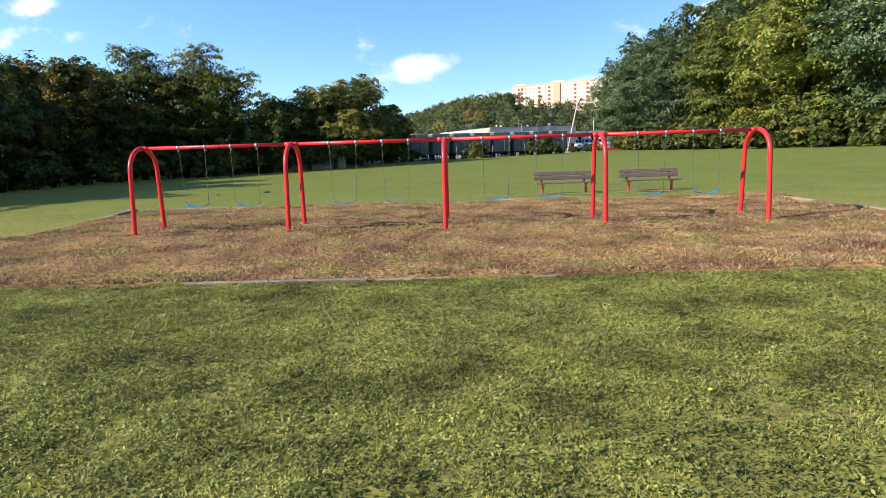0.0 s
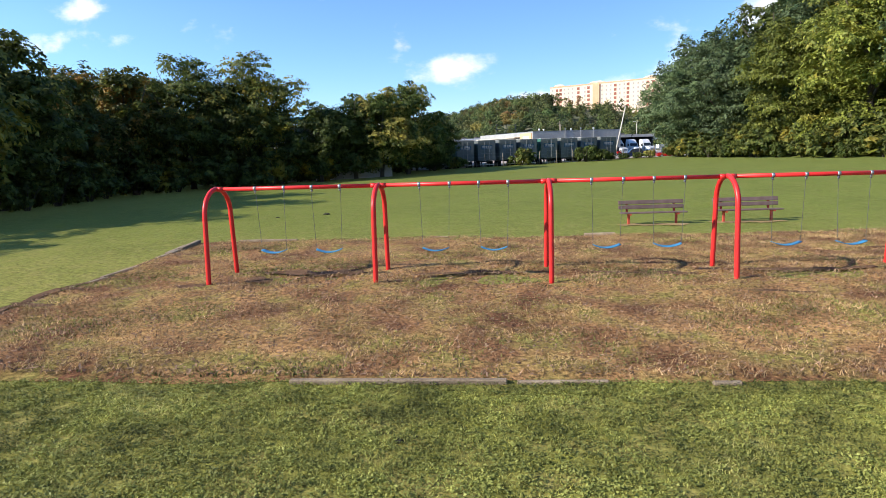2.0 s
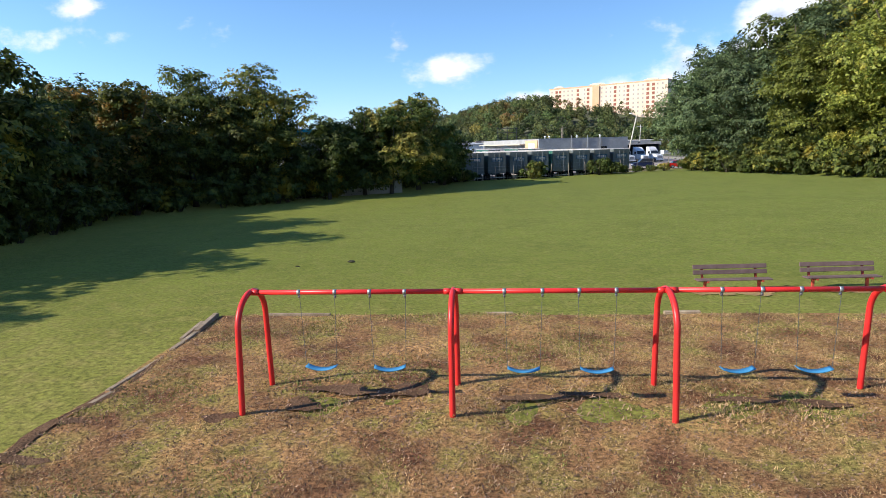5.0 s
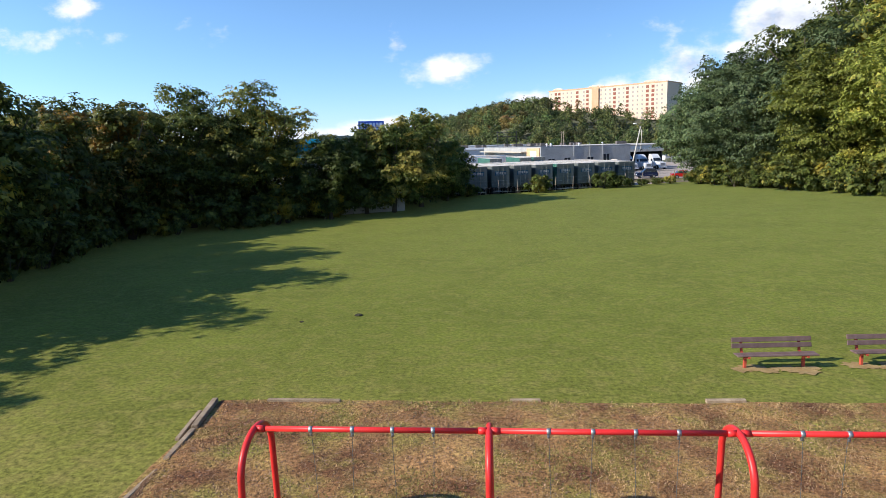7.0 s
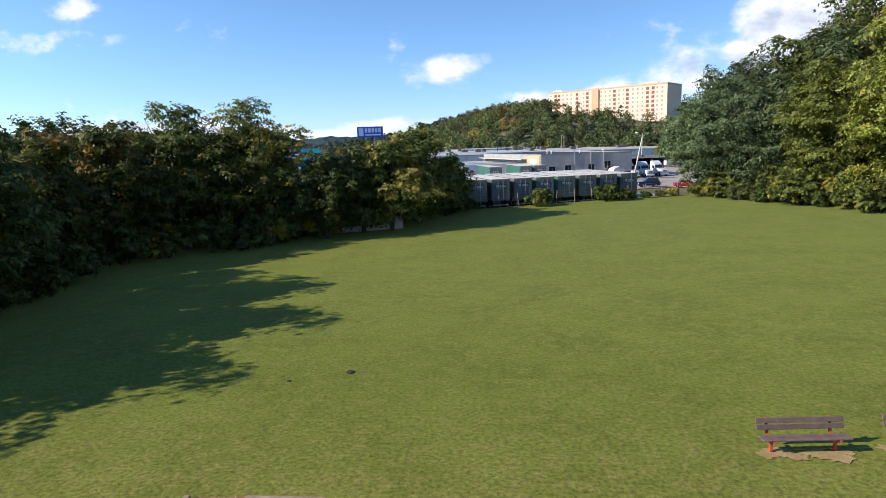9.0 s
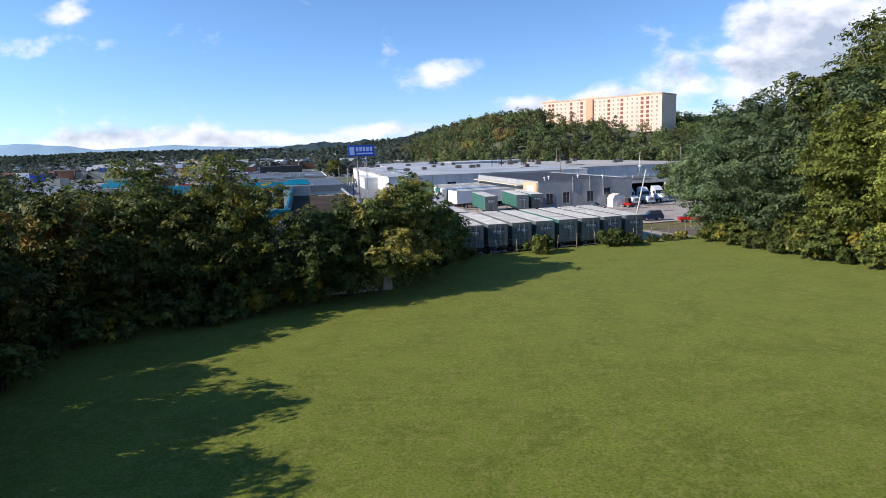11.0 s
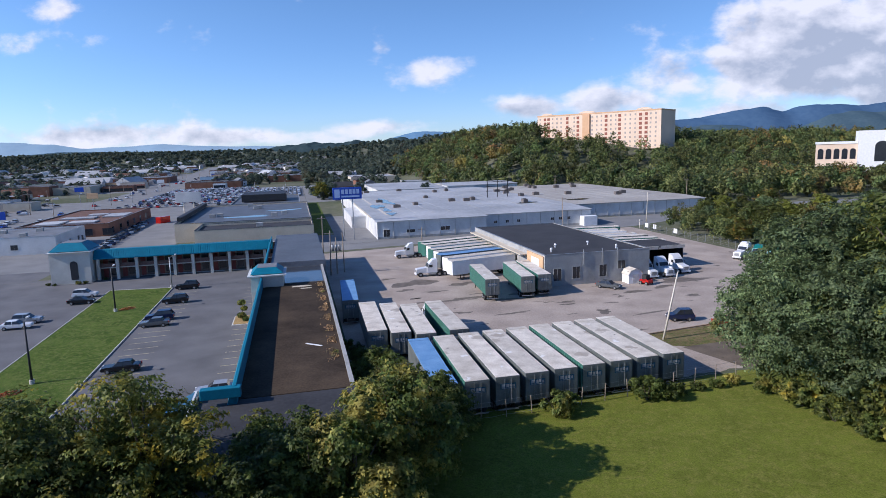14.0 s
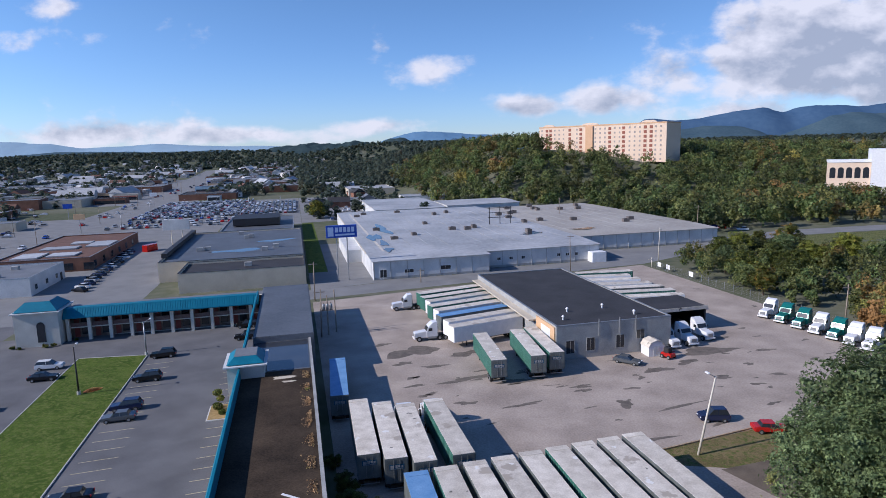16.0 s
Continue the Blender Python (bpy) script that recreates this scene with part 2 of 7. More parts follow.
def turf_material(name, tones, near_far=None, scales=(0.3, 2.0, 10.0), bump=1.0, sheen=0.0):
    """Ground cover of four tones laid over one another by noise of three sizes; near_far makes it lusher between two places along the field."""
    m = bpy.data.materials.new(name)
    m.use_nodes = True
    nodes, links = m.node_tree.nodes, m.node_tree.links
    bsdf = nodes["Principled BSDF"]
    g = nodes.new("ShaderNodeNewGeometry")

    def noise_of(scale, detail, lo, hi, rough=0.5):
        n, r = nodes.new("ShaderNodeTexNoise"), nodes.new("ShaderNodeMapRange")
        n.inputs["Scale"].default_value, n.inputs["Detail"].default_value, n.inputs["Roughness"].default_value = scale, detail, rough
        r.inputs[1].default_value, r.inputs[2].default_value = lo, hi
        links.new(g.outputs["Position"], n.inputs["Vector"]), links.new(n.outputs[0], r.inputs[0])
        return r.outputs[0], n.outputs[0]

    def mixed(f, a, b, mode="MIX"):
        n = nodes.new("ShaderNodeMix")
        n.data_type, n.blend_type = "RGBA", mode
        for i, v in ((0, f), (6, a), (7, b)):
            if isinstance(v, tuple):
                n.inputs[i].default_value = (*v, 1)
            elif isinstance(v, float):
                n.inputs[i].default_value = v
            else:
                links.new(v, n.inputs[i])
        return n.outputs[2]

    big, _ = noise_of(scales[0], 4, 0.35, 0.65)
    mid, _ = noise_of(scales[1], 4, 0.46, 0.66)
    tiny, raw = noise_of(scales[2], 6, 0.37, 0.63, 0.74)
    col = mixed(big, tones[0], tones[1])
    col = mixed(mid, col, tones[2])
    if near_far:
        sep_ = nodes.new("ShaderNodeSeparateXYZ")
        r = nodes.new("ShaderNodeMapRange")
        r.interpolation_type = "SMOOTHSTEP"
        r.inputs[1].default_value, r.inputs[2].default_value = near_far
        links.new(g.outputs["Position"], sep_.inputs[0]), links.new(sep_.outputs[1], r.inputs[0])
        col = mixed(r.outputs[0], col, mixed(mid, mixed(big, tuple(v * 0.94 for v in tones[3]), tuple(v * 1.25 for v in tones[3])), (tones[3][0] * 1.42, tones[3][1] * 1.24, tones[3][2] * 1.8)))
    near_col = mixed(tiny, mixed(1.0, col, (0.38, 0.37, 0.36), "MULTIPLY"), mixed(1.0, col, (1.46, 1.43, 1.35), "MULTIPLY"))
    col = mixed(r.outputs[0], near_col, mixed(tiny, mixed(1.0, col, (0.58, 0.57, 0.55), "MULTIPLY"), mixed(1.0, col, (1.24, 1.22, 1.17), "MULTIPLY"))) if near_far else near_col
    links.new(col, bsdf.inputs["Base Color"])
    bsdf.inputs["Roughness"].default_value, bsdf.inputs["Specular IOR Level"].default_value = 0.95, 0.1
    bsdf.inputs["Sheen Weight"].default_value, bsdf.inputs["Sheen Roughness"].default_value = sheen, 0.32
    bsdf.inputs["Sheen Tint"].default_value = (0.86, 0.86, 0.30, 1)
    bp = nodes.new("ShaderNodeBump")
    bp.inputs["Strength"].default_value, bp.inputs["Distance"].default_value = bump, 0.06
    links.new(raw, bp.inputs["Height"]), links.new(bp.outputs[0], bsdf.inputs["Normal"])
    return m


M_LAWN = turf_material("lawn", ((0.166, 0.168, 0.034), (0.242, 0.230, 0.056), (0.256, 0.220, 0.067), (0.110, 0.134, 0.0185)), (-5, 15), (0.3, 1.6, 7.0), bump=0.3, sheen=0.23)
M_LUSH = turf_material("lush lawn", ((0.055, 0.10, 0.014), (0.095, 0.145, 0.026), (0.14, 0.17, 0.045), (0.1, 0.1, 0.02)))
M_LAND = material("far land", (0.07, 0.088, 0.04), (0.18, 0.175, 0.13), 0.95, scale=0.02, fine=0.3, bump=0, space="World", spec=0.1)
M_MULCH = turf_material("wood mulch", ((0.19, 0.092, 0.05), (0.55, 0.32, 0.138), (0.30, 0.25, 0.075), (0.1, 0.1, 0.02)), None, (0.55, 1.1, 12.0))
M_DIRT = material("bare dirt", (0.26, 0.175, 0.075), (0.42, 0.30, 0.14), 0.95, scale=2, fine=30, bump=0.6, space="World", spec=0.1)
M_TIMBER = material("weathered timber", (0.17, 0.115, 0.07), (0.44, 0.34, 0.23), 0.9, scale=3, fine=40, bump=0.5, spread=0.2)
M_RED = material("red powder coat", (0.62, 0.022, 0.022), (0.74, 0.035, 0.03), 0.38, scale=3, fine=60, bump=0.03)
M_CHAIN = material("dull chain steel", (0.10, 0.10, 0.095), (0.20, 0.20, 0.19), 0.6, 0.6, scale=6, fine=60, bump=0)
M_STEEL = material("galvanised steel", (0.26, 0.27, 0.28), (0.42, 0.43, 0.44), 0.5, 0.7, scale=6, fine=60, bump=0.05)
M_BLUE_SEAT = material("blue rubber", (0.03, 0.17, 0.34), (0.06, 0.27, 0.48), 0.55, scale=6, fine=50, bump=0.1)
M_BENCH = material("brown planks", (0.10, 0.06, 0.055), (0.19, 0.125, 0.11), 0.7, scale=4, fine=50, bump=0.2, spread=0.12)
M_RUST = material("red brown steel", (0.40, 0.055, 0.03), (0.52, 0.09, 0.05), 0.6, scale=5, fine=40, bump=0.1)
M_BARK = material("bark", (0.05, 0.038, 0.028), (0.14, 0.11, 0.08), 0.95, scale=2, fine=14, bump=0.8)
M_LEAF_A = leaf_material("broad leaves", (0.055, 0.083, 0.022), (0.182, 0.198, 0.042), (0.30, 0.235, 0.03), 0.13, 0.42)
M_LEAF_B = leaf_material("pale leaves", (0.052, 0.088, 0.034), (0.19, 0.245, 0.10), (0.24, 0.22, 0.06), 0.03, 0.26)
M_LEAF_C = leaf_material("yellowing leaves", (0.125, 0.155, 0.024), (0.27, 0.285, 0.05), (0.31, 0.27, 0.045), 0.07, 0.32)
M_LEAF_C2 = leaf_material("rust-tinged leaves", (0.045, 0.065, 0.013), (0.15, 0.15, 0.03), (0.34, 0.20, 0.04), 0.20, 0.38)
M_LEAF_D = leaf_material("shrub leaves", (0.045, 0.075, 0.014), (0.15, 0.18, 0.04), (0.30, 0.26, 0.06), 0.15, 0.40)
M_WOODS = leaf_material("far woods", (0.040, 0.066, 0.021), (0.162, 0.192, 0.058), (0.28, 0.20, 0.055), 0.10, 0.26, patch=0.11)
# paler blue-greens and strong translucency stand in for distance haze
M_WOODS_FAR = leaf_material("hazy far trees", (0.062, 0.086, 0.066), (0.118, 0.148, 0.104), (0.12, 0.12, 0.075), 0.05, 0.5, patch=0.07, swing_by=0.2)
M_GRASS = leaf_material("grass blades", (0.065, 0.078, 0.013), (0.345, 0.335, 0.078), (0.38, 0.36, 0.12), 0.13, 0.14)
M_STRAW = leaf_material("dry blades", (0.20, 0.10, 0.048), (0.74, 0.50, 0.25), (0.24, 0.26, 0.06), 0.20)
M_CHIP = material("wood chips", (0.12, 0.068, 0.048), (0.44, 0.285, 0.18), 0.95, scale=3, fine=30, bump=0, island=0.5, spec=0.1)
M_LOT = material("worn yard paving", (0.255, 0.212, 0.18), (0.47, 0.40, 0.34), 0.9, scale=0.16, fine=3.5, bump=0.25, space="World", coarse_mix=0.6, spec=0.2)
M_ASPHALT = material("asphalt", (0.10, 0.10, 0.105), (0.17, 0.17, 0.175), 0.9, scale=0.18, fine=6, bump=0.2, space="World", spec=0.2)
M_ROAD = material("grey road", (0.17, 0.17, 0.17), (0.25, 0.25, 0.245), 0.9, scale=0.15, fine=6, bump=0.15, space="World", spec=0.2)
M_PATCH = material("dark tar patch", (0.085, 0.072, 0.06), (0.20, 0.168, 0.14), 0.85, scale=1, fine=12, bump=0.2, space="World")
M_LINE = material("worn yellow line", (0.42, 0.36, 0.20), (0.62, 0.55, 0.36), 0.85, scale=1, fine=10, bump=0, space="World")
M_KERB = material("concrete kerb", (0.36, 0.35, 0.33), (0.55, 0.54, 0.5), 0.9, scale=1, fine=20, bump=0.2, space="World")
M_WHITE = material("white paint", (0.66, 0.67, 0.68), (0.82, 0.82, 0.82), 0.5, scale=1, fine=12, bump=0.05, spread=0.05)
M_TROOF = material("weathered trailer roof", (0.44, 0.39, 0.32), (0.73, 0.675, 0.585), 0.6, scale=0.7, fine=6, bump=0.05, spread=0.12)
M_TSIDE = material("grey trailer side", (0.085, 0.10, 0.095), (0.17, 0.185, 0.18), 0.5, scale=0.8, fine=12, bump=0.05, spread=0.1)
M_TGREEN = material("dark green trailer side", (0.025, 0.10, 0.075), (0.045, 0.16, 0.12), 0.5, scale=0.8, fine=12, bump=0.05)
M_RIB = material("pale green side post", (0.10, 0.26, 0.20), (0.16, 0.34, 0.27), 0.5, scale=1, fine=12, bump=0)
M_TBLUE = material("faded blue trailer roof", (0.09, 0.23, 0.44), (0.19, 0.35, 0.57), 0.55, scale=0.6, fine=6, bump=0.05)
M_RUBBER = material("black rubber", (0.012, 0.012, 0.012), (0.03, 0.03, 0.03), 0.8, scale=6, fine=40, bump=0.1)
M_DARK = material("dark steel", (0.025, 0.025, 0.027), (0.05, 0.05, 0.052), 0.6, 0.3, scale=5, fine=40, bump=0.05)
M_GLASS = material("dark window glass", (0.018, 0.022, 0.028), (0.035, 0.04, 0.048), 0.08, scale=2, fine=9, bump=0, spec=0.6)
M_METALROOF = material("pale metal roof", (0.25, 0.262, 0.272), (0.50, 0.505, 0.51), 0.6, scale=0.06, fine=0.7, bump=0.05, space="World")
M_PALEWALL = material("pale painted wall", (0.44, 0.45, 0.45), (0.68, 0.68, 0.67), 0.8, scale=0.25, fine=6, bump=0.1, space="World")
M_BLOCKWALL = material("grey painted block", (0.26, 0.262, 0.255), (0.41, 0.41, 0.395), 0.85, scale=0.5, fine=5, bump=0.2, space="World")
M_TAR = material("black membrane roof", (0.022, 0.022, 0.025), (0.05, 0.05, 0.054), 0.85, scale=0.2, fine=3, bump=0.1, space="World")
M_GREYROOF = material("grey membrane roof", (0.12, 0.13, 0.145), (0.20, 0.21, 0.225), 0.75, scale=0.15, fine=2, bump=0.1, space="World")
M_SHOPROOF = material("dark blue-grey membrane roof", (0.07, 0.08, 0.095), (0.125, 0.14, 0.16), 0.6, scale=0.15, fine=2, bump=0.1, space="World")
M_AIRUNIT = material("weathered brown air unit", (0.09, 0.075, 0.065), (0.19, 0.165, 0.15), 0.7, scale=1, fine=9, bump=0)
M_TAN = material("tan stucco", (0.46, 0.40, 0.31), (0.60, 0.53, 0.42), 0.85, scale=0.3, fine=6, bump=0.15, space="World")
M_GRAVEL = material("brown gravel roof", (0.026, 0.020, 0.015), (0.088, 0.064, 0.044), 0.95, scale=0.25, fine=5, bump=0.5, space="World", spec=0.1)
M_TEAL = material("teal metal roofing", (0.0, 0.125, 0.20), (0.003, 0.18, 0.265), 0.55, scale=0.5, fine=8, bump=0.05, space="World", spec=0.25)
M_TEALDARK = material("dark blue awning", (0.01, 0.06, 0.11), (0.02, 0.10, 0.17), 0.5, scale=0.5, fine=8, bump=0.05, space="World")
M_MOTEL = material("cream motel wall", (0.46, 0.44, 0.39), (0.60, 0.58, 0.52), 0.85, scale=0.5, fine=8, bump=0.1, space="World")
M_DOORRED = material("maroon door", (0.17, 0.04, 0.035), (0.26, 0.06, 0.05), 0.6, scale=2, fine=20, bump=0.05)
M_BACKWALL = material("brown walkway wall", (0.13, 0.095, 0.075), (0.22, 0.165, 0.135), 0.85, scale=0.5, fine=8, bump=0.1, space="World")
M_HOTEL = material("salmon stucco", (0.66, 0.50, 0.37), (0.76, 0.60, 0.46), 0.85, scale=0.06, fine=1.5, bump=0.05, space="World")
M_HOTELTRIM = material("orange trim stucco", (0.56, 0.34, 0.19), (0.66, 0.42, 0.26), 0.85, scale=0.2, fine=3, bump=0.05, space="World")
M_BRICK = material("brown brick", (0.15, 0.07, 0.045), (0.27, 0.13, 0.085), 0.9, scale=0.3, fine=5, bump=0.1, space="World")
M_SIGNMARK = material("pale blue sign mark", (0.30, 0.42, 0.66), (0.40, 0.52, 0.74), 0.5, scale=1, fine=9, bump=0)
M_SIGN = material("blue sign face", (0.008, 0.055, 0.36), (0.014, 0.08, 0.44), 0.4, scale=0.5, fine=8, bump=0)
# ridge and foothill colours hold the distance haze as blue, pale tones
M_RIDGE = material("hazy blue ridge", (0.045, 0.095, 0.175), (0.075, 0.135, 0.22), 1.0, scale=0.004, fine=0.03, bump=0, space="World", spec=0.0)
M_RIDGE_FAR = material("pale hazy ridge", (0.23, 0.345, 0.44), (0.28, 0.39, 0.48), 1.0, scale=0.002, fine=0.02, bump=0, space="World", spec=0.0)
M_BROWNROOF = material("brown shingle roof", (0.10, 0.05, 0.035), (0.19, 0.10, 0.07), 0.9, scale=0.3, fine=4, bump=0.2, space="World")
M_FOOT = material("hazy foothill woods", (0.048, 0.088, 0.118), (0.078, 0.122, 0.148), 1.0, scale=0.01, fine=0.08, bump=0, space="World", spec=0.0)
M_GREYPANE = material("pale grey glazing", (0.30, 0.265, 0.24), (0.42, 0.37, 0.33), 0.3, scale=0.3, fine=3, bump=0, space="World")
M_ORANGE = material("orange dock wall", (0.55, 0.34, 0.18), (0.68, 0.45, 0.27), 0.8, scale=0.5, fine=8, bump=0.05, space="World")
M_POLE = material("weathered wood pole", (0.20, 0.16, 0.12), (0.36, 0.30, 0.24), 0.9, scale=2, fine=30, bump=0.3)
M_CREAMPOLE = material("pale concrete pole", (0.5, 0.46, 0.38), (0.66, 0.61, 0.52), 0.8, scale=2, fine=30, bump=0.1)
CAR_PAINT = {}
for paint, c in dict(black=(0.012, 0.013, 0.016), white=(0.72, 0.73, 0.74), silver=(0.32, 0.34, 0.37), blue=(0.02, 0.07, 0.34), red=(0.5, 0.02, 0.015),
                     navy=(0.015, 0.025, 0.07), grey=(0.11, 0.12, 0.13), teal=(0.01, 0.16, 0.14), maroon=(0.16, 0.015, 0.02)).items():
    CAR_PAINT[paint] = material(paint + " car paint", tuple(v * 0.9 for v in c), c, 0.22, 0.15 if paint != "white" else 0, scale=2, fine=30, bump=0, spec=0.5)

M_FARHOUSES = material("mixed far walls", (0.13, 0.12, 0.12), (0.70, 0.68, 0.65), 0.85, scale=0.05, fine=0.6, bump=0, space="World", island=0.7)
M_FARCARS = material("mixed car paint", (0.25, 0.26, 0.28), (0.30, 0.31, 0.33), 0.3, scale=1, fine=9, bump=0, space="World", spec=0.5)
_n, _l = M_FARCARS.node_tree.nodes, M_FARCARS.node_tree.links
_isl, _mix = _n.new("ShaderNodeNewGeometry"), _n.new("ShaderNodeValToRGB")
_mix.color_ramp.interpolation = "CONSTANT"
for pos, c in ((0.0, (0.7, 0.7, 0.72)), (0.25, (0.015, 0.016, 0.02)), (0.5, (0.3, 0.32, 0.35)), (0.74, (0.3, 0.02, 0.02)), (0.78, (0.02, 0.05, 0.2)), (0.84, (0.1, 0.1, 0.11))):
    e = _mix.color_ramp.elements.new(pos) if pos else _mix.color_ramp.elements[0]
    e.color = (*c, 1)
_l.new(_isl.outputs["Random Per Island"], _mix.inputs[0])
_l.new(_mix.outputs[0], _n["Principled BSDF"].inputs["Base Color"])
M_SOIL = material("dark soil", (0.03, 0.03, 0.02), (0.08, 0.075, 0.05), 0.95, scale=8, fine=40, bump=0.6, spec=0.1)
M_YELLOW = material("yellow petals", (0.75, 0.55, 0.01), (0.85, 0.66, 0.02), 0.6, scale=20, fine=80, bump=0)
M_CLOVER = leaf_material("clover leaves", (0.16, 0.18, 0.037), (0.41, 0.42, 0.105), (0.44, 0.41, 0.15), 0.15, 0.28)
M_WEED = leaf_material("low weeds", (0.10, 0.10, 0.024), (0.30, 0.29, 0.07), (0.38, 0.26, 0.11), 0.3, 0.2)
M_HOLLOW = material("damp dark mulch", (0.075, 0.042, 0.024), (0.20, 0.115, 0.066), 0.95, scale=2.5, fine=22, bump=0.8, space="World", spec=0.1)
M_DRYTURF = turf_material("dry verge", ((0.16, 0.13, 0.065), (0.24, 0.19, 0.10), (0.10, 0.13, 0.035), (0.1, 0.1, 0.02)))
# distance haze painted into this ridge as blue
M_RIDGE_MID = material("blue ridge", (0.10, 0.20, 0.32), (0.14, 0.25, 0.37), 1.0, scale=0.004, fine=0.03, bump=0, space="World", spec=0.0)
M_BALCONY = material("shaded terracotta", (0.24, 0.085, 0.06), (0.34, 0.13, 0.09), 0.8, scale=0.5, fine=6, bump=0, space="World")
M_PALEGRAVEL = material("pale gravel roof", (0.27, 0.25, 0.225), (0.44, 0.415, 0.375), 0.9, scale=0.05, fine=1.2, bump=0.1, space="World")

# grey-brown dirt, made darker to take in the shadow over that corner
M_DARKDIRT = material("oily dark dirt", (0.095, 0.078, 0.062), (0.19, 0.155, 0.12), 0.95, scale=0.4, fine=9, bump=0.5, space="World", spec=0.1)
# bluish base colour carries the haze over the far hill
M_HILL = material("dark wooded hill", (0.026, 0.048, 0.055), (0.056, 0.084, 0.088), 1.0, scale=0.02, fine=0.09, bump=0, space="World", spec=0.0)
M_VERGE = turf_material("verge grass", ((0.10, 0.125, 0.045), (0.15, 0.165, 0.06), (0.17, 0.16, 0.075), (0.1, 0.1, 0.02)))
M_POOL = material("wet black felt", (0.03, 0.035, 0.045), (0.06, 0.068, 0.08), 0.10, scale=0.4, fine=4, bump=0, space="World", spec=0.6)
M_RUSTLEAF = leaf_material("rust-coloured leaves", (0.22, 0.07, 0.03), (0.42, 0.16, 0.06), (0.36, 0.24, 0.08), 0.2, 0.2)


def marked(m, seed):
    """Shifts a roof skin's grain from thing to thing and lays pale repairs and dark holes on it."""
    nodes, links = m.node_tree.nodes, m.node_tree.links
    bsdf = nodes["Principled BSDF"]
    tc, info = nodes.new("ShaderNodeTexCoord"), nodes.new("ShaderNodeObjectInfo")
    spread_ = nodes.new("ShaderNodeVectorMath")
    spread_.operation = "SCALE"
    spread_.inputs[0].default_value = (37.0, 91.0, 13.0 + seed)
    links.new(info.outputs["Random"], spread_.inputs["Scale"])
    add_ = nodes.new("ShaderNodeVectorMath")
    links.new(tc.outputs["Object"], add_.inputs[0]), links.new(spread_.outputs[0], add_.inputs[1])
    for n in list(nodes):
        if n.type == "TEX_NOISE":
            links.new(add_.outputs[0], n.inputs["Vector"])
    wob, ragged = nodes.new("ShaderNodeTexNoise"), nodes.new("ShaderNodeVectorMath")
    wob.inputs["Scale"].default_value, wob.inputs["Detail"].default_value = 1.3, 4
    links.new(add_.outputs[0], wob.inputs["Vector"])
    ragged.operation = "MULTIPLY_ADD"
    ragged.inputs[1].default_value = (1.6, 1.6, 1.6)
    links.new(wob.outputs["Color"], ragged.inputs[0]), links.new(add_.outputs[0], ragged.inputs[2])
    col = bsdf.inputs["Base Color"].links[0].from_socket
    for scale, size, tone, share in ((0.50, 0.13, (0.05, 0.046, 0.042, 1), 0.66), (0.62, 0.26, (0.76, 0.75, 0.72, 1), 0.74), (0.34, 0.30, (0.36, 0.31, 0.25, 1), 0.68)):
        v = nodes.new("ShaderNodeTexVoronoi")
        v.inputs["Scale"].default_value = scale
        links.new(ragged.outputs[0], v.inputs["Vector"])
        near, pick, both = nodes.new("ShaderNodeMapRange"), nodes.new("ShaderNodeMath"), nodes.new("ShaderNodeMath")
        near.inputs[1].default_value, near.inputs[2].default_value = size, size * 0.75
        links.new(v.outputs["Distance"], near.inputs[0])
        tell = nodes.new("ShaderNodeSeparateColor")
        links.new(v.outputs["Color"], tell.inputs[0])
        pick.operation, pick.inputs[1].default_value = "GREATER_THAN", share
        links.new(tell.outputs[0], pick.inputs[0])
        both.operation = "MULTIPLY"
        links.new(near.outputs[0], both.inputs[0]), links.new(pick.outputs[0], both.inputs[1])
        part_ = nodes.new("ShaderNodeMath")
        part_.operation, part_.inputs[1].default_value = "MULTIPLY", 0.85
        links.new(both.outputs[0], part_.inputs[0])
        mix = nodes.new("ShaderNodeMix")
        mix.data_type = "RGBA"
        mix.inputs[7].default_value = tone
        links.new(part_.outputs[0], mix.inputs[0]), links.new(col, mix.inputs[6])
        col = mix.outputs[2]
    links.new(col, bsdf.inputs["Base Color"])


marked(M_TROOF, 1)

# ---- building helpers ----
PHI = radians(16.5)
LOT_Z = -0.35
CP, SP = math.cos(PHI), math.sin(PHI)


def site(u, v, z=LOT_Z):
    """A place on the street grid, which lies turned to the field; its origin is the near corner of the depot."""
    return Vector((7 + u * CP - v * SP, 137 + u * SP + v * CP, z))


def at_site(u, v, turn=0.0, z=LOT_Z):
    return Matrix.Translation(site(u, v, z)) @ Matrix.Rotation(PHI + radians(turn), 4, "Z")


def place(name, m, label, category, group="", kind=""):
    """An Empty at a thing's base, which carries its parts."""
    ob = new(name)
    ob.matrix_world = m
    ob.empty_display_size = 0.2
    return tagged(ob, label, category, group, kind)


def part(name, bm, mat, parent, label="", smooth=False, m=None):
    me = bpy.data.meshes.new(name)
    bm.to_mesh(me)
    bm.free()
    me.materials.append(mat)
    if smooth:
        for p in me.polygons:
            p.use_smooth = True
    ob = new(name, me)
    ob.parent = parent
    if m is not None:
        ob.matrix_basis = m
    if label:
        ob["label"] = label
    return ob


def again(ob, m):
    """One more of a part, on the same mesh."""
    o = new(ob.name.split(".")[0], ob.data)
    o.parent = ob.parent
    o.matrix_basis = m
    for key in ("label", "category", "group", "kind"):
        if key in ob:
            o[key] = ob[key]
    return o


def alone(name, bm, mat, label, category, group="", kind="", m=None, smooth=False):
    ob = part(name, bm, mat, None, smooth=smooth, m=m)
    return tagged(ob, label, category, group, kind)


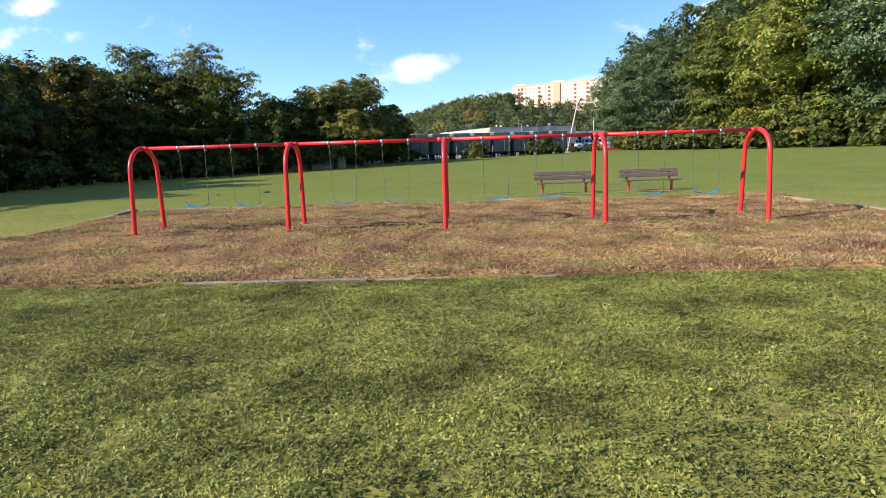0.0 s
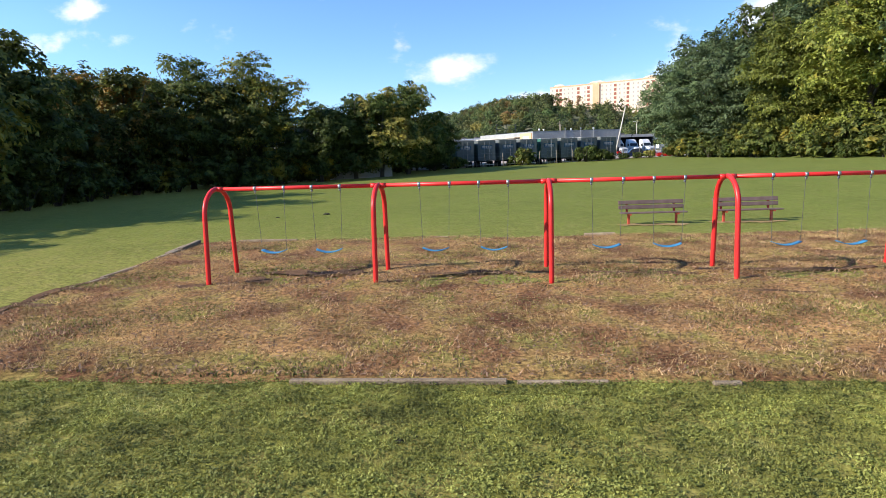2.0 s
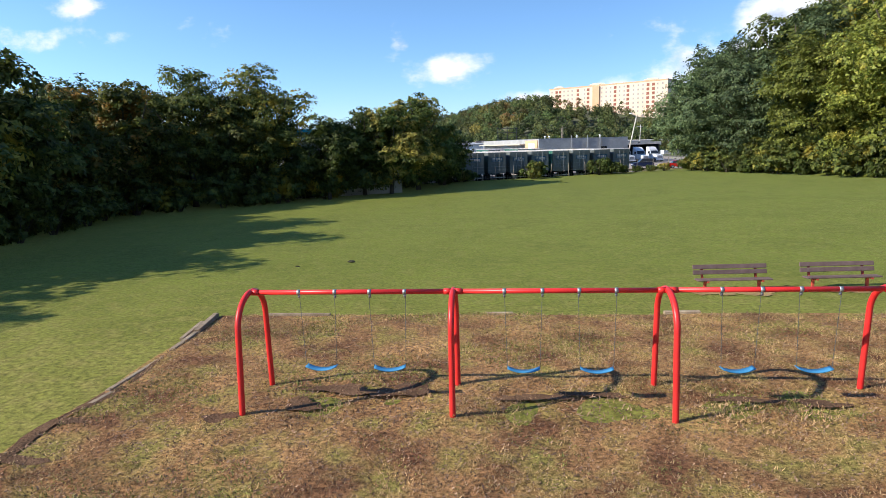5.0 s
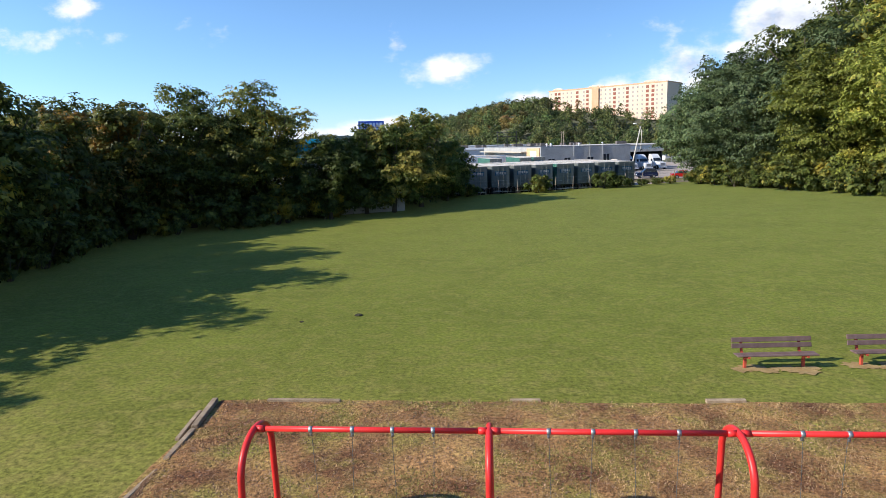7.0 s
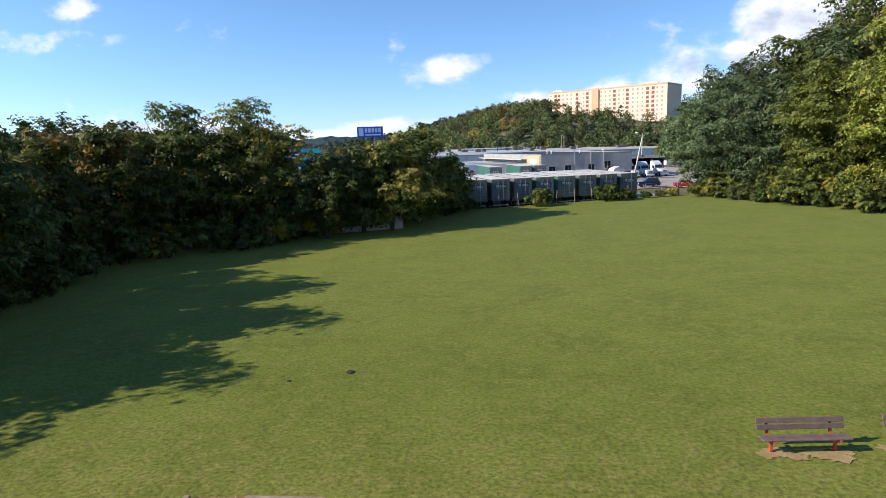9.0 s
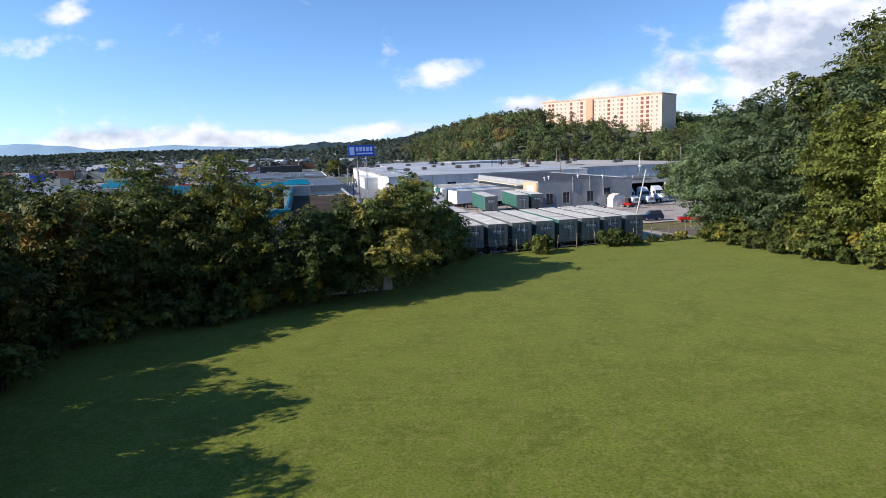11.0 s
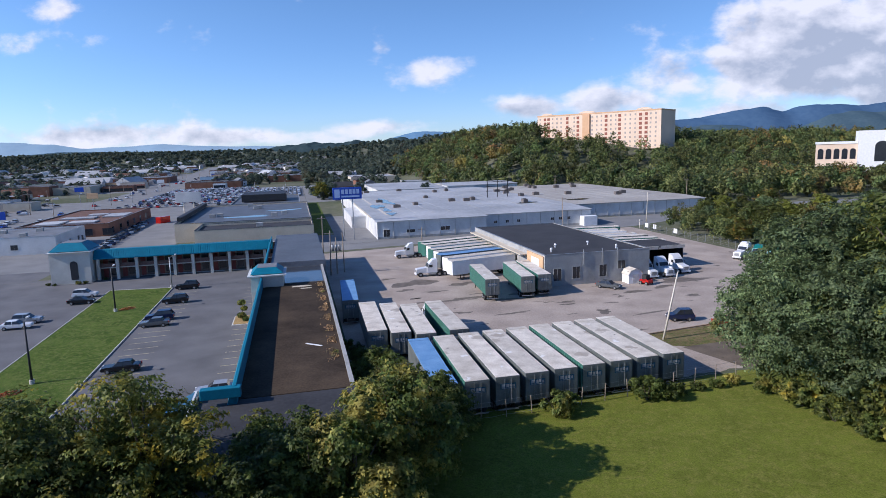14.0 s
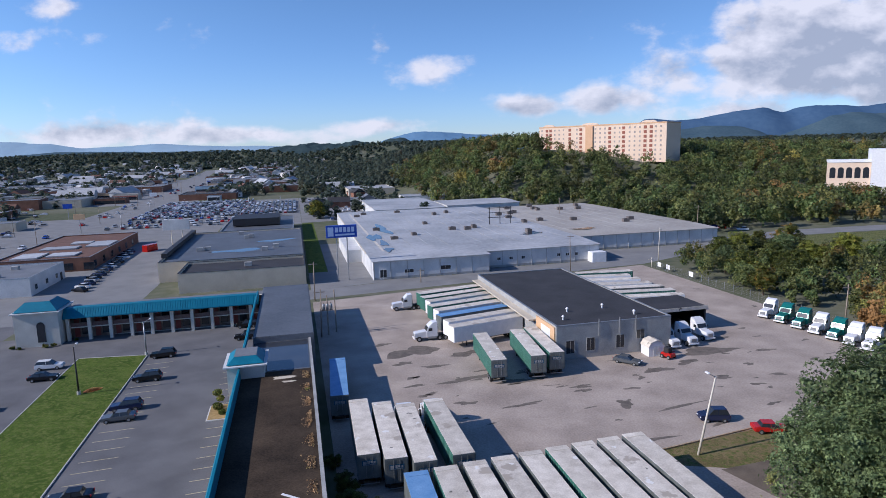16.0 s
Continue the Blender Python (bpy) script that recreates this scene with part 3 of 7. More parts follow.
def box(bm, x0, x1, y0, y1, z0, z1, m=None, bevel=0.0):
    co = [(x, y, z) for z in (z0, z1) for y in (y0, y1) for x in (x0, x1)]
    vs = [bm.verts.new(m @ Vector(c) if m else c) for c in co]
    fs = [bm.faces.new([vs[i] for i in f]) for f in ((0, 2, 3, 1), (4, 5, 7, 6), (0, 1, 5, 4), (1, 3, 7, 5), (3, 2, 6, 7), (2, 0, 4, 6))]
    if bevel:
        edges = list({e for f in fs for e in f.edges})
        bmesh.ops.bevel(bm, geom=edges, offset=bevel, segments=1, affect="EDGES", profile=0.5)
    return bm


def boxed(*a, **k):
    return box(bmesh.new(), *a, **k)


def tube(bm, points, radii, sides=8, caps=True):
    """A round tube along points; radii is one number or one for each point."""
    pts = [Vector(p) for p in points]
    if isinstance(radii, (int, float)):
        radii = [radii] * len(pts)
    rings = []
    side = None
    for i, p in enumerate(pts):
        d = (pts[min(i + 1, len(pts) - 1)] - pts[max(i - 1, 0)]).normalized()
        if side is None:
            side = d.orthogonal().normalized()
        side = (side - d * side.dot(d)).normalized()
        other = d.cross(side)
        rings.append([bm.verts.new(p + (side * math.cos(a) + other * math.sin(a)) * radii[i]) for a in (2 * math.pi * k / sides for k in range(sides))])
    for r0, r1 in zip(rings, rings[1:]):
        for k in range(sides):
            bm.faces.new((r0[k], r0[(k + 1) % sides], r1[(k + 1) % sides], r1[k]))
    if caps:
        bm.faces.new(rings[0][::-1])
        bm.faces.new(rings[-1])
    return bm


def tubed(*a, **k):
    return tube(bmesh.new(), *a, **k)


def prism(bm, outline, axis, a, b):
    """An outline of 2D points, drawn out along an axis from a to b."""
    def at(p, d):
        q = list(p)
        q.insert("xyz".index(axis), d)
        return q
    lo, hi = [bm.verts.new(at(p, a)) for p in outline], [bm.verts.new(at(p, b)) for p in outline]
    n = len(outline)
    for i in range(n):
        bm.faces.new((lo[i], lo[(i + 1) % n], hi[(i + 1) % n], hi[i]))
    bm.faces.new(lo[::-1])
    bm.faces.new(hi)
    bmesh.ops.recalc_face_normals(bm, faces=bm.faces)
    return bm


def sheet_mesh(name, verts, faces, mat):
    """A mesh from arrays; faces all have the same number of corners."""
    verts, faces = np.asarray(verts, np.float32), np.asarray(faces, np.int32)
    me = bpy.data.meshes.new(name)
    me.vertices.add(len(verts))
    me.vertices.foreach_set("co", verts.ravel())
    n, k = faces.shape
    me.loops.add(n * k)
    me.loops.foreach_set("vertex_index", faces.ravel())
    me.polygons.add(n)
    me.polygons.foreach_set("loop_start", np.arange(0, n * k, k, dtype=np.int32))
    me.polygons.foreach_set("loop_total", np.full(n, k, np.int32))
    me.update(calc_edges=True)
    me.materials.append(mat)
    return me


def smooth(a, b, x):
    t = np.clip((np.asarray(x, float) - a) / (b - a), 0, 1)
    return t * t * (3 - 2 * t)


def soft_noise(x, y, size, seed=0):
    """A cheap rolling unevenness of about -1 to 1."""
    x, y = np.asarray(x, float) / size, np.asarray(y, float) / size
    s = seed * 1.7
    return (np.sin(x * 1.3 + s) * np.cos(y * 1.1 - s) + np.sin(x * 0.7 - y * 1.9 + 2 * s) + 0.6 * np.sin(x * 2.9 + y * 2.3 + s)) / 2.6


def fence_y(x):
    return 78.5 + 0.36 * (np.asarray(x, float) + 1)


def height(x, y):
    """The lie of the land."""
    x, y = np.asarray(x, float), np.asarray(y, float)
    field = 0.017 * x * smooth(5, 45, y) * smooth(-60, -45, x) + 0.10 * soft_noise(x, y, 22, 1) * smooth(9, 30, y)
    slope = 0.33 * np.maximum(x - 34 - 0.75 * np.clip(60 - y, 0, 90), 0) * smooth(100, 78, y)
    slope = 16 * np.tanh(slope / 16)
    flat = smooth(0.5, 4.5, y - fence_y(x)) * smooth(120, 70, x) * (y > 60)
    flat = np.maximum(flat, smooth(105, 120, y))
    flat = np.maximum(flat, smooth(-44, -52, x))
    z = (field + slope) * (1 - flat) + LOT_Z * flat
    gu = (x - 7) * CP + (y - 137) * SP
    gv = -(x - 7) * SP + (y - 137) * CP
    hill = 34 * smooth(225, 400, gv - 0.9 * np.maximum(90 - gu, 0) + 0.25 * np.maximum(gu - 150, 0)) * smooth(45, 165, gu + 0.06 * np.minimum(gv, 480)) * smooth(1300, 700, gv) * (1 - 0.34 * smooth(185, 300, gu))
    right = 5 * smooth(80, 190, gu) * smooth(95, 20, gv) * smooth(-60, 0, gv)
    far = 52 * smooth(1500, 2400, y) * smooth(-800, -350, x) * smooth(150, -150, x) + 34 * smooth(900, 2600, y) * smooth(-100, 900, x)
    far = far + (36 + 8 * soft_noise(x, y, 330, 6)) * smooth(1300, 2300, y) * smooth(-600, -1000, x)
    return z + hill + right + far


def ground_at(x, y):
    return float(height(x, y))


def pile(name, mat, boxes, label, category, kind="", group=""):
    bm = bmesh.new()
    for b in boxes:
        box(bm, *b)
    return alone(name, bm, mat, label, category, group, kind)

# ---- the land ----
def steps(*runs):
    """Grid lines: runs of (from, to, step)."""
    out = [np.arange(a, b, s) for a, b, s in runs]
    return np.unique(np.round(np.concatenate(out + [[runs[-1][1]]]), 4))


gx = steps((-4800, -1200, 300), (-1200, -240, 40), (-240, -60, 6), (-60, 60, 1.5), (60, 240, 6), (240, 1200, 40), (1200, 4800, 300))
gy = steps((-600, -60, 60), (-60, -20, 4), (-20, 100, 1.5), (100, 240, 6), (240, 800, 16), (800, 4000, 100), (4000, 4800, 200))
GX, GY = np.meshgrid(gx, gy)
GZ = height(GX, GY)
nx, ny = len(gx), len(gy)
idx = np.arange(nx * ny).reshape(ny, nx)
quads = np.stack([idx[:-1, :-1], idx[:-1, 1:], idx[1:, 1:], idx[1:, :-1]], -1).reshape(-1, 4)
land = sheet_mesh("ground", np.stack([GX, GY, GZ], -1).reshape(-1, 3), quads, M_LAWN)
land.materials.append(M_LAND)
mid = np.stack([GX, GY], -1).reshape(-1, 2)[quads].mean(1)
far_face = (mid[:, 1] > fence_y(mid[:, 0]) + 3) | (mid[:, 0] < -44) | (mid[:, 0] > 42 + 0.1 * (60 - mid[:, 1]))
land.polygons.foreach_set("material_index", far_face.astype(np.int32))
land.polygons.foreach_set("use_smooth", np.ones(len(quads), bool))
tagged(new("ground", land), "mown green park field that falls to a flat town", "ground", kind="structure")


def slab(name, corners, z, mat, label, category, kind="structure", thick=0.03):
    """A thin level slab over corners on the street grid."""
    bm = bmesh.new()
    prism(bm, [tuple(site(u, v).xy) for u, v in corners], "z", z - thick, z)
    return alone(name, bm, mat, label, category, kind=kind)

# ---- trees ----
def leaf_quads(rng, centre, out, size, loose=0.45):
    """Pointed leaf sprays: one quad for each centre, facing roughly outward."""
    n = len(centre)
    normal = out + rng.normal(0, loose, (n, 3))
    normal /= np.linalg.norm(normal, axis=1, keepdims=True) + 1e-9
    a = np.cross(normal, rng.normal(0, 1, (n, 3)))
    a /= np.linalg.norm(a, axis=1, keepdims=True) + 1e-9
    b = np.cross(normal, a)
    s = (size * rng.uniform(0.55, 1.35, n))[:, None]
    droop = np.array([0, 0, -0.25]) * s
    v = np.stack([centre - a * s * 0.62 + droop, centre - b * s * 0.34, centre + a * s * 0.62 + droop * 0.4, centre + b * s * 0.34], 1)
    return v.reshape(-1, 3), np.arange(4 * n).reshape(n, 4)


def leaf_tris(rng, centre, out, size, loose=0.6):
    """Pointed single leaves: one triangle for each centre."""
    n = len(centre)
    normal = out + rng.normal(0, loose, (n, 3))
    a = np.cross(normal, rng.normal(0, 1, (n, 3)))
    a /= np.linalg.norm(a, axis=1, keepdims=True) + 1e-9
    b = np.cross(normal, a)
    b /= np.linalg.norm(b, axis=1, keepdims=True) + 1e-9
    s = (size * rng.uniform(0.5, 1.4, n))[:, None]
    v = np.stack([centre - a * s * 0.42, centre + a * s * 0.42, centre + b * s * 0.95 - np.array([0, 0, 0.2]) * s], 1)
    return v.reshape(-1, 3), np.arange(3 * n).reshape(n, 3)


def crown_mesh(name, seed, tall, wide, base, lobes, leaves, size, mat, upright=1.0):
    """A crown of many lobes of leaf sprays with gaps between, from base to tall above the ground, about wide across."""
    rng = np.random.default_rng(seed)
    mid, half = (tall + base) / 2, (tall - base) / 2
    d = rng.normal(0, 1, (lobes, 3))
    d /= np.linalg.norm(d, axis=1, keepdims=True)
    far = rng.uniform(0.30, 0.92, lobes)[:, None]
    c = d * far * np.array([wide / 2, wide / 2, half]) * np.array([1, 1, upright]) + np.array([0, 0, mid])
    c[:, :2] *= (1.0 - 0.45 * np.clip((c[:, 2:3] - mid) / half, 0, 1))
    r = rng.uniform(0.10, 0.21, lobes) * wide * np.where(c[:, 2] > mid, 0.85, 1.0)
    pick = rng.choice(lobes, leaves, p=(r ** 2) / (r ** 2).sum())
    # every lobe carries flat sprays of leaves on its outer side, with dark gaps between; a few leaves sit loose
    sprays = 13
    d = rng.normal(0, 1, (lobes, sprays, 3)) + np.array([0, 0, 0.45])
    d /= np.linalg.norm(d, axis=2, keepdims=True)
    reach = rng.uniform(0.62, 1.16, (lobes, sprays))
    which = rng.integers(0, sprays, leaves)
    d = d[pick, which]
    loose = rng.random(leaves) < 0.12
    o = rng.normal(0, 1, (leaves, 3))
    o /= np.linalg.norm(o, axis=1, keepdims=True)
    o = np.where(loose[:, None], o, d)
    shell = np.where(loose, rng.uniform(0.35, 1.0, leaves), reach[pick, which])[:, None]
    wide_r = r[pick][:, None]
    p = c[pick] + o * shell * wide_r * np.array([1, 1, 0.78])
    fan = rng.normal(0, 1, (leaves, 3)) * wide_r * np.array([0.19, 0.19, 0.055])
    fan[:, 2] -= 1.1 * (fan[:, 0] ** 2 + fan[:, 1] ** 2) / wide_r[:, 0]
    p += np.where(loose[:, None], 0.0, fan)
    p += 0.10 * wide_r * np.sin(p * 2.3 + seed)
    keep = p[:, 2] > 0.15
    v, q = leaf_tris(rng, p[keep], o[keep] + np.array([0, 0, 0.5]), size, 0.42)
    return sheet_mesh(name, v, q, mat)


def tree(seed, tall, wide, base, leaves, size, mat, label, lobes=62, thick=0.28):
    """A broad tree: tapered trunk, forking limbs, leafy crown."""
    rng = random.Random(seed)
    ob = place("tree", Matrix(), label, "tree", "trees round the field")
    bm = bmesh.new()
    fork = base + 0.25 * (tall - base)
    lean = [(rng.uniform(-0.3, 0.3), rng.uniform(-0.3, 0.3)) for _ in range(4)]
    spine = [(0, 0, -0.5), (0, 0, 0.25), (lean[0][0] * 0.5, lean[0][1] * 0.5, fork * 0.5), (lean[1][0], lean[1][1], fork), (lean[1][0] + lean[2][0], lean[1][1] + lean[2][1], tall * 0.85)]
    tube(bm, spine, [thick * 1.5, thick * 1.1, thick * 0.9, thick * 0.7, thick * 0.12], 9)
    part("trunk", bm, M_BARK, ob, smooth=True)
    for k in range(6):
        a = 2 * math.pi * k / 6 + rng.uniform(-0.4, 0.4)
        z0 = fork * rng.uniform(0.7, 1.25)
        z1 = z0 + (tall - z0) * rng.uniform(0.35, 0.8)
        reach = wide * rng.uniform(0.22, 0.4)
        start = Vector((lean[1][0] * z0 / fork * 0.8, lean[1][1] * z0 / fork * 0.8, z0))
        endp = Vector((math.cos(a) * reach, math.sin(a) * reach, z1))
        midp = (start + endp) / 2 + Vector((0, 0, 0.12 * reach))
        part("limb", tubed([start, midp, endp], [thick * 0.42, thick * 0.26, thick * 0.06], 6), M_BARK, ob, smooth=True)
    crown = new("crown", crown_mesh("crown", seed, tall, wide, base, lobes, leaves, size, mat))
    crown.parent = ob
    return ob


def shrub(seed, tall, wide, leaves, size, mat, label):
    ob = place("shrub", Matrix(), label, "shrub", "undergrowth round the field")
    rng = random.Random(seed)
    for k in range(5):
        a = 2 * math.pi * k / 5 + rng.uniform(-0.5, 0.5)
        part("stem", tubed([(0, 0, -0.3), (math.cos(a) * wide * 0.15, math.sin(a) * wide * 0.15, tall * 0.4), (math.cos(a) * wide * 0.3, math.sin(a) * wide * 0.3, tall * 0.75)], [0.05, 0.035, 0.01], 5), M_BARK, ob)
    crown = new("crown", crown_mesh("crown", seed, tall, wide, 0.0, 16, leaves, size, mat))
    crown.parent = ob
    return ob


def put(proto, x, y, turn, size, wider=1.0):
    m = pose(x, y, ground_at(x, y), 0, 0, turn)
    o = copy_thing(proto, m)
    o.scale = (size * wider, size * wider, size)
    return o


tree_dark = tree(3, 12.0, 10.5, 1.0, 25000, 0.31, M_LEAF_A, "dark green broad-leaved tree at the field's edge")
tree_open = tree(5, 14.0, 11.5, 2.4, 42000, 0.23, M_LEAF_A, "tall dark tree with an open, uneven crown", lobes=58)
tree_pale = tree(8, 15.0, 12.5, 0.8, 62000, 0.22, M_LEAF_B, "large pale green tree with drooping sprays", lobes=80, thick=0.34)
tree_gold = tree(11, 15.0, 11.0, 0.8, 60000, 0.21, M_LEAF_C, "yellow-green tree turning for autumn", lobes=76, thick=0.32)
tree_small = tree(14, 9.0, 8.0, 0.5, 26000, 0.225, M_LEAF_D, "low bushy tree with olive and yellow leaves", lobes=54, thick=0.2)
tree_autumn = tree(17, 12.0, 9.5, 1.0, 26000, 0.28, M_LEAF_C2, "broad tree with yellow and rust-tinged leaves", lobes=60)
tree_back = tree(31, 12.0, 10.5, 0.8, 15000, 0.33, M_LEAF_A, "dark tree standing back in the belt", lobes=50)
bush_dark = shrub(21, 3.0, 4.6, 3600, 0.29, M_LEAF_A, "dark shrub in the undergrowth")
bush_light = shrub(24, 2.2, 3.4, 4400, 0.19, M_LEAF_D, "bright green shrub beside the fence")

rt = random.Random(77)
# the dark belt along the west side: kind, x, y, size
WEST = ((tree_dark, -33, -20, 1.0), (tree_dark, -33, -10, 0.85), (tree_dark, -34, 0, 0.82), (tree_dark, -33.5, 8.5, 0.95), (tree_dark, -32.2, 16.5, 0.97), (tree_dark, -33, 24, 0.95), (tree_small, -37, 31, 1.12), (tree_autumn, -37.5, 37.5, 0.86),
        (tree_autumn, -36.5, 43, 0.92), (tree_back, -43, 46, 1.0), (tree_open, -33.5, 51, 0.92), (tree_small, -38.5, 51, 1.35), (tree_open, -28, 54, 0.92), (tree_autumn, -29.5, 52, 0.86),
        (tree_small, -24.8, 53.5, 0.48), (tree_small, -20.5, 54.5, 0.86), (tree_small, -17, 57, 1.0), (tree_small, -14, 58.5, 1.10), (tree_small, -12, 64, 1.15), (tree_small, -10.5, 70, 0.85),
        (tree_back, -46, 37, 0.95), (tree_back, -42, 20, 1.0), (tree_back, -41, 6, 1.0), (tree_back, -47, 54, 1.05), (tree_small, -35.5, 47.5, 0.9), (tree_dark, -37, 59, 0.7), (tree_back, -38, -10, 1.0), (tree_back, -32, -32, 1.0))
for kind, x, y, s in WEST:
    put(kind, x + rt.uniform(-0.8, 0.8), y + rt.uniform(-0.8, 0.8), rt.uniform(0, 360), s * 1.09 * rt.uniform(0.96, 1.04))
EAST = ((tree_pale, 26.0, 84.5, 0.90), (tree_pale, 30.5, 78, 1.0), (tree_pale, 31.5, 88, 1.22), (tree_gold, 34.5, 68, 1.08), (tree_dark, 37.5, 79, 1.5), (tree_gold, 38, 58, 1.2), (tree_pale, 43, 47, 1.25),
        (tree_dark, 44, 69, 1.55), (tree_gold, 48, 36, 1.2), (tree_pale, 55, 24, 1.25), (tree_dark, 46, 58, 1.5), (tree_back, 52, 46, 1.45), (tree_back, 41, 92, 1.35), (tree_gold, 63, 12, 1.2),
        (tree_back, 54, 60, 1.5), (tree_back, 52, 74, 1.5), (tree_open, 47.5, 86, 1.62), (tree_back, 62, 34, 1.4), (tree_pale, 70, -4, 1.3), (tree_back, 48, 98, 1.0), (tree_gold, 56, 100, 0.9), (tree_back, 64, 96, 1.0), (tree_back, 64, 50, 1.4),
        (tree_back, 74, 22, 1.4), (tree_back, 66, 72, 1.4), (tree_back, 62, 84, 1.2), (tree_gold, 40, 86, 1.1), (tree_pale, 37, 72, 1.15), (tree_pale, 36.5, 96, 0.95))
for kind, x, y, s in EAST:
    put(kind, x, y, rt.uniform(0, 360), s * 1.14 * rt.uniform(0.96, 1.04))
for k in range(30):
    f = k / 29
    x = np.interp(f, [0, 0.35, 0.55, 0.8, 1], [-30, -31, -36, -23, -10.5])
    y = np.interp(f, [0, 0.35, 0.55, 0.8, 1], [-18, 24, 41, 51, 71])
    put(bush_dark, x + rt.uniform(-2.0, 0.3), y + rt.uniform(-0.6, 1.6), rt.uniform(0, 360), rt.uniform(0.8, 1.3))
for k in range(26):
    f = k / 25
    x = np.interp(f, [0, 0.3, 0.6, 1], [24, 29.5, 38, 62])
    y = np.interp(f, [0, 0.3, 0.6, 1], [83, 69, 48, 2])
    put(bush_dark if k % 3 else bush_light, x + rt.uniform(0.2, 1.6), y + rt.uniform(-0.6, 0.6), rt.uniform(0, 360), rt.uniform(0.7, 1.3))
    put(bush_dark, x + rt.uniform(2.5, 4.5), y + rt.uniform(-0.6, 2.6), rt.uniform(0, 360), rt.uniform(1.2, 1.9))
for x, y in ((-38, 57), (-34, 58), (-30, 59.5), (-26, 59), (-22, 60), (-42, 52), (-43, 40), (-40, 35), (-36, 26), (-33, 57), (-24, 57)):
    put(bush_dark, x, y, rt.uniform(0, 360), rt.uniform(1.2, 1.6))
for x, y, s in ((1.9, 78.2, 1.25), (11.6, 81.7, 1.2), (13.4, 82.0, 0.95), (-7.5, 75.3, 0.9), (17.3, 83.9, 0.5), (19.5, 84.6, 0.5), (21.5, 85.0, 0.6), (15.4, 83.0, 0.55)):
    put(bush_light, x, y, rt.uniform(0, 360), s)
for proto in (tree_back, tree_autumn, tree_dark, tree_open, tree_pale, tree_gold, tree_small, bush_dark, bush_light):
    where = {tree_back: (-52, 20), tree_autumn: (-52, 48), tree_dark: (-50, 28), tree_open: (70, 88), tree_pale: (52, 8), tree_gold: (74, 40), tree_small: (-21.2, 60), bush_dark: (-46, 30), bush_light: (26, 86)}[proto]
    proto.matrix_world = pose(*where, ground_at(*where))


def woods(name, seed, spots, tall, leaves, size, mat, label, lobes=7, loose=0.4, up=0.3):
    """Many far trees as one mass of leaves, one triangle each; spots holds rows of x, y."""
    rng = np.random.default_rng(seed)
    n = len(spots)
    h = tall * rng.uniform(0.55, 1.3, n)
    w = h * rng.uniform(0.30, 0.46, n)
    reach = np.stack([w, w, h * 0.5], -1)
    c = np.stack([spots[:, 0], spots[:, 1], height(spots[:, 0], spots[:, 1]) + h * 0.5], -1)
    d = rng.normal(0, 1, (n, lobes, 3))
    d /= np.linalg.norm(d, axis=-1, keepdims=True)
    d[..., :2] *= 1 - 0.35 * np.clip(d[..., 2:], 0, 1)
    hub = c[:, None] + d * reach[:, None] * rng.uniform(0.35, 0.75, (n, lobes, 1))
    r = w[:, None] * rng.uniform(0.30, 0.58, (n, lobes))
    pick = rng.integers(0, lobes, (n, leaves))
    row = np.arange(n)[:, None]
    o = rng.normal(0, 1, (n, leaves, 3))
    o[..., 2] = np.abs(o[..., 2]) * np.where(rng.random((n, leaves)) < 0.8, 1, -0.7)
    o /= np.linalg.norm(o, axis=-1, keepdims=True)
    p = hub[row, pick] + o * r[row, pick][..., None] * rng.uniform(0.6, 1.12, (n, leaves, 1))
    v, q = leaf_tris(rng, p.reshape(-1, 3), (o + np.array([0, 0, up])).reshape(-1, 3), size, loose)
    ob = new(name, sheet_mesh(name, v, q, mat))
    return tagged(ob, label, "woods", kind="stuff")


def scatter(seed, n, u0, u1, v0, v1, test):
    rng = np.random.default_rng(seed)
    u, v = rng.uniform(u0, u1, n), rng.uniform(v0, v1, n)
    keep = test(u, v)
    u, v = u[keep], v[keep]
    return np.stack([7 + u * CP - v * SP, 137 + u * SP + v * CP], -1)


def off_hotel(u, v):
    """Away from the block on the hill and the drive in front of it."""
    x, y = 7 + u * CP - v * SP - 126.5, 137 + u * SP + v * CP - 494
    along, deep = 0.8 * x - 0.6 * y, 0.6 * x + 0.8 * y
    return ~((along > -112) & (along < 10) & (deep > -17) & (deep < 36))


def off_arcade(u, v):
    x, y = 7 + u * CP - v * SP, 137 + u * SP + v * CP
    return ~((x > 184) & (x < 255) & (y > 390 - 0.45 * (x - 188)) & (y < 440))


hill_spots = scatter(1, 2800, 45, 430, 122, 540, lambda u, v: ((v > 246 + 1.0 * np.maximum(95 - u, 0)) & (u < 112) | (u >= 112) & (v > 127 - 0.02 * (u - 112))) & off_hotel(u, v) & off_arcade(u, v))
woods("woods", 2, hill_spots, 13, 310, 1.1, M_WOODS, "thick green and yellowing woods on the hill", 9)
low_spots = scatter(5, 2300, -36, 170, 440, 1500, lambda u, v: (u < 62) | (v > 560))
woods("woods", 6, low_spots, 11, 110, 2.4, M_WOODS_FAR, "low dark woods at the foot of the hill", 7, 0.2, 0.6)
side_spots = scatter(3, 950, 64, 230, -34, 100, lambda u, v: v < np.interp(u, [62, 75, 105, 118, 150, 420], [62, 74, 80, 46, 40, 30]))
woods("woods", 4, side_spots, 7.0, 520, 0.50, M_WOODS, "scrubby woods behind the truck yard fence")

# ---- the playground ----
def mound(x, y):
    return 0.05 + 0.05 * soft_noise(x, y, 1.6, 3) + 0.03 * soft_noise(x, y, 0.6, 5)


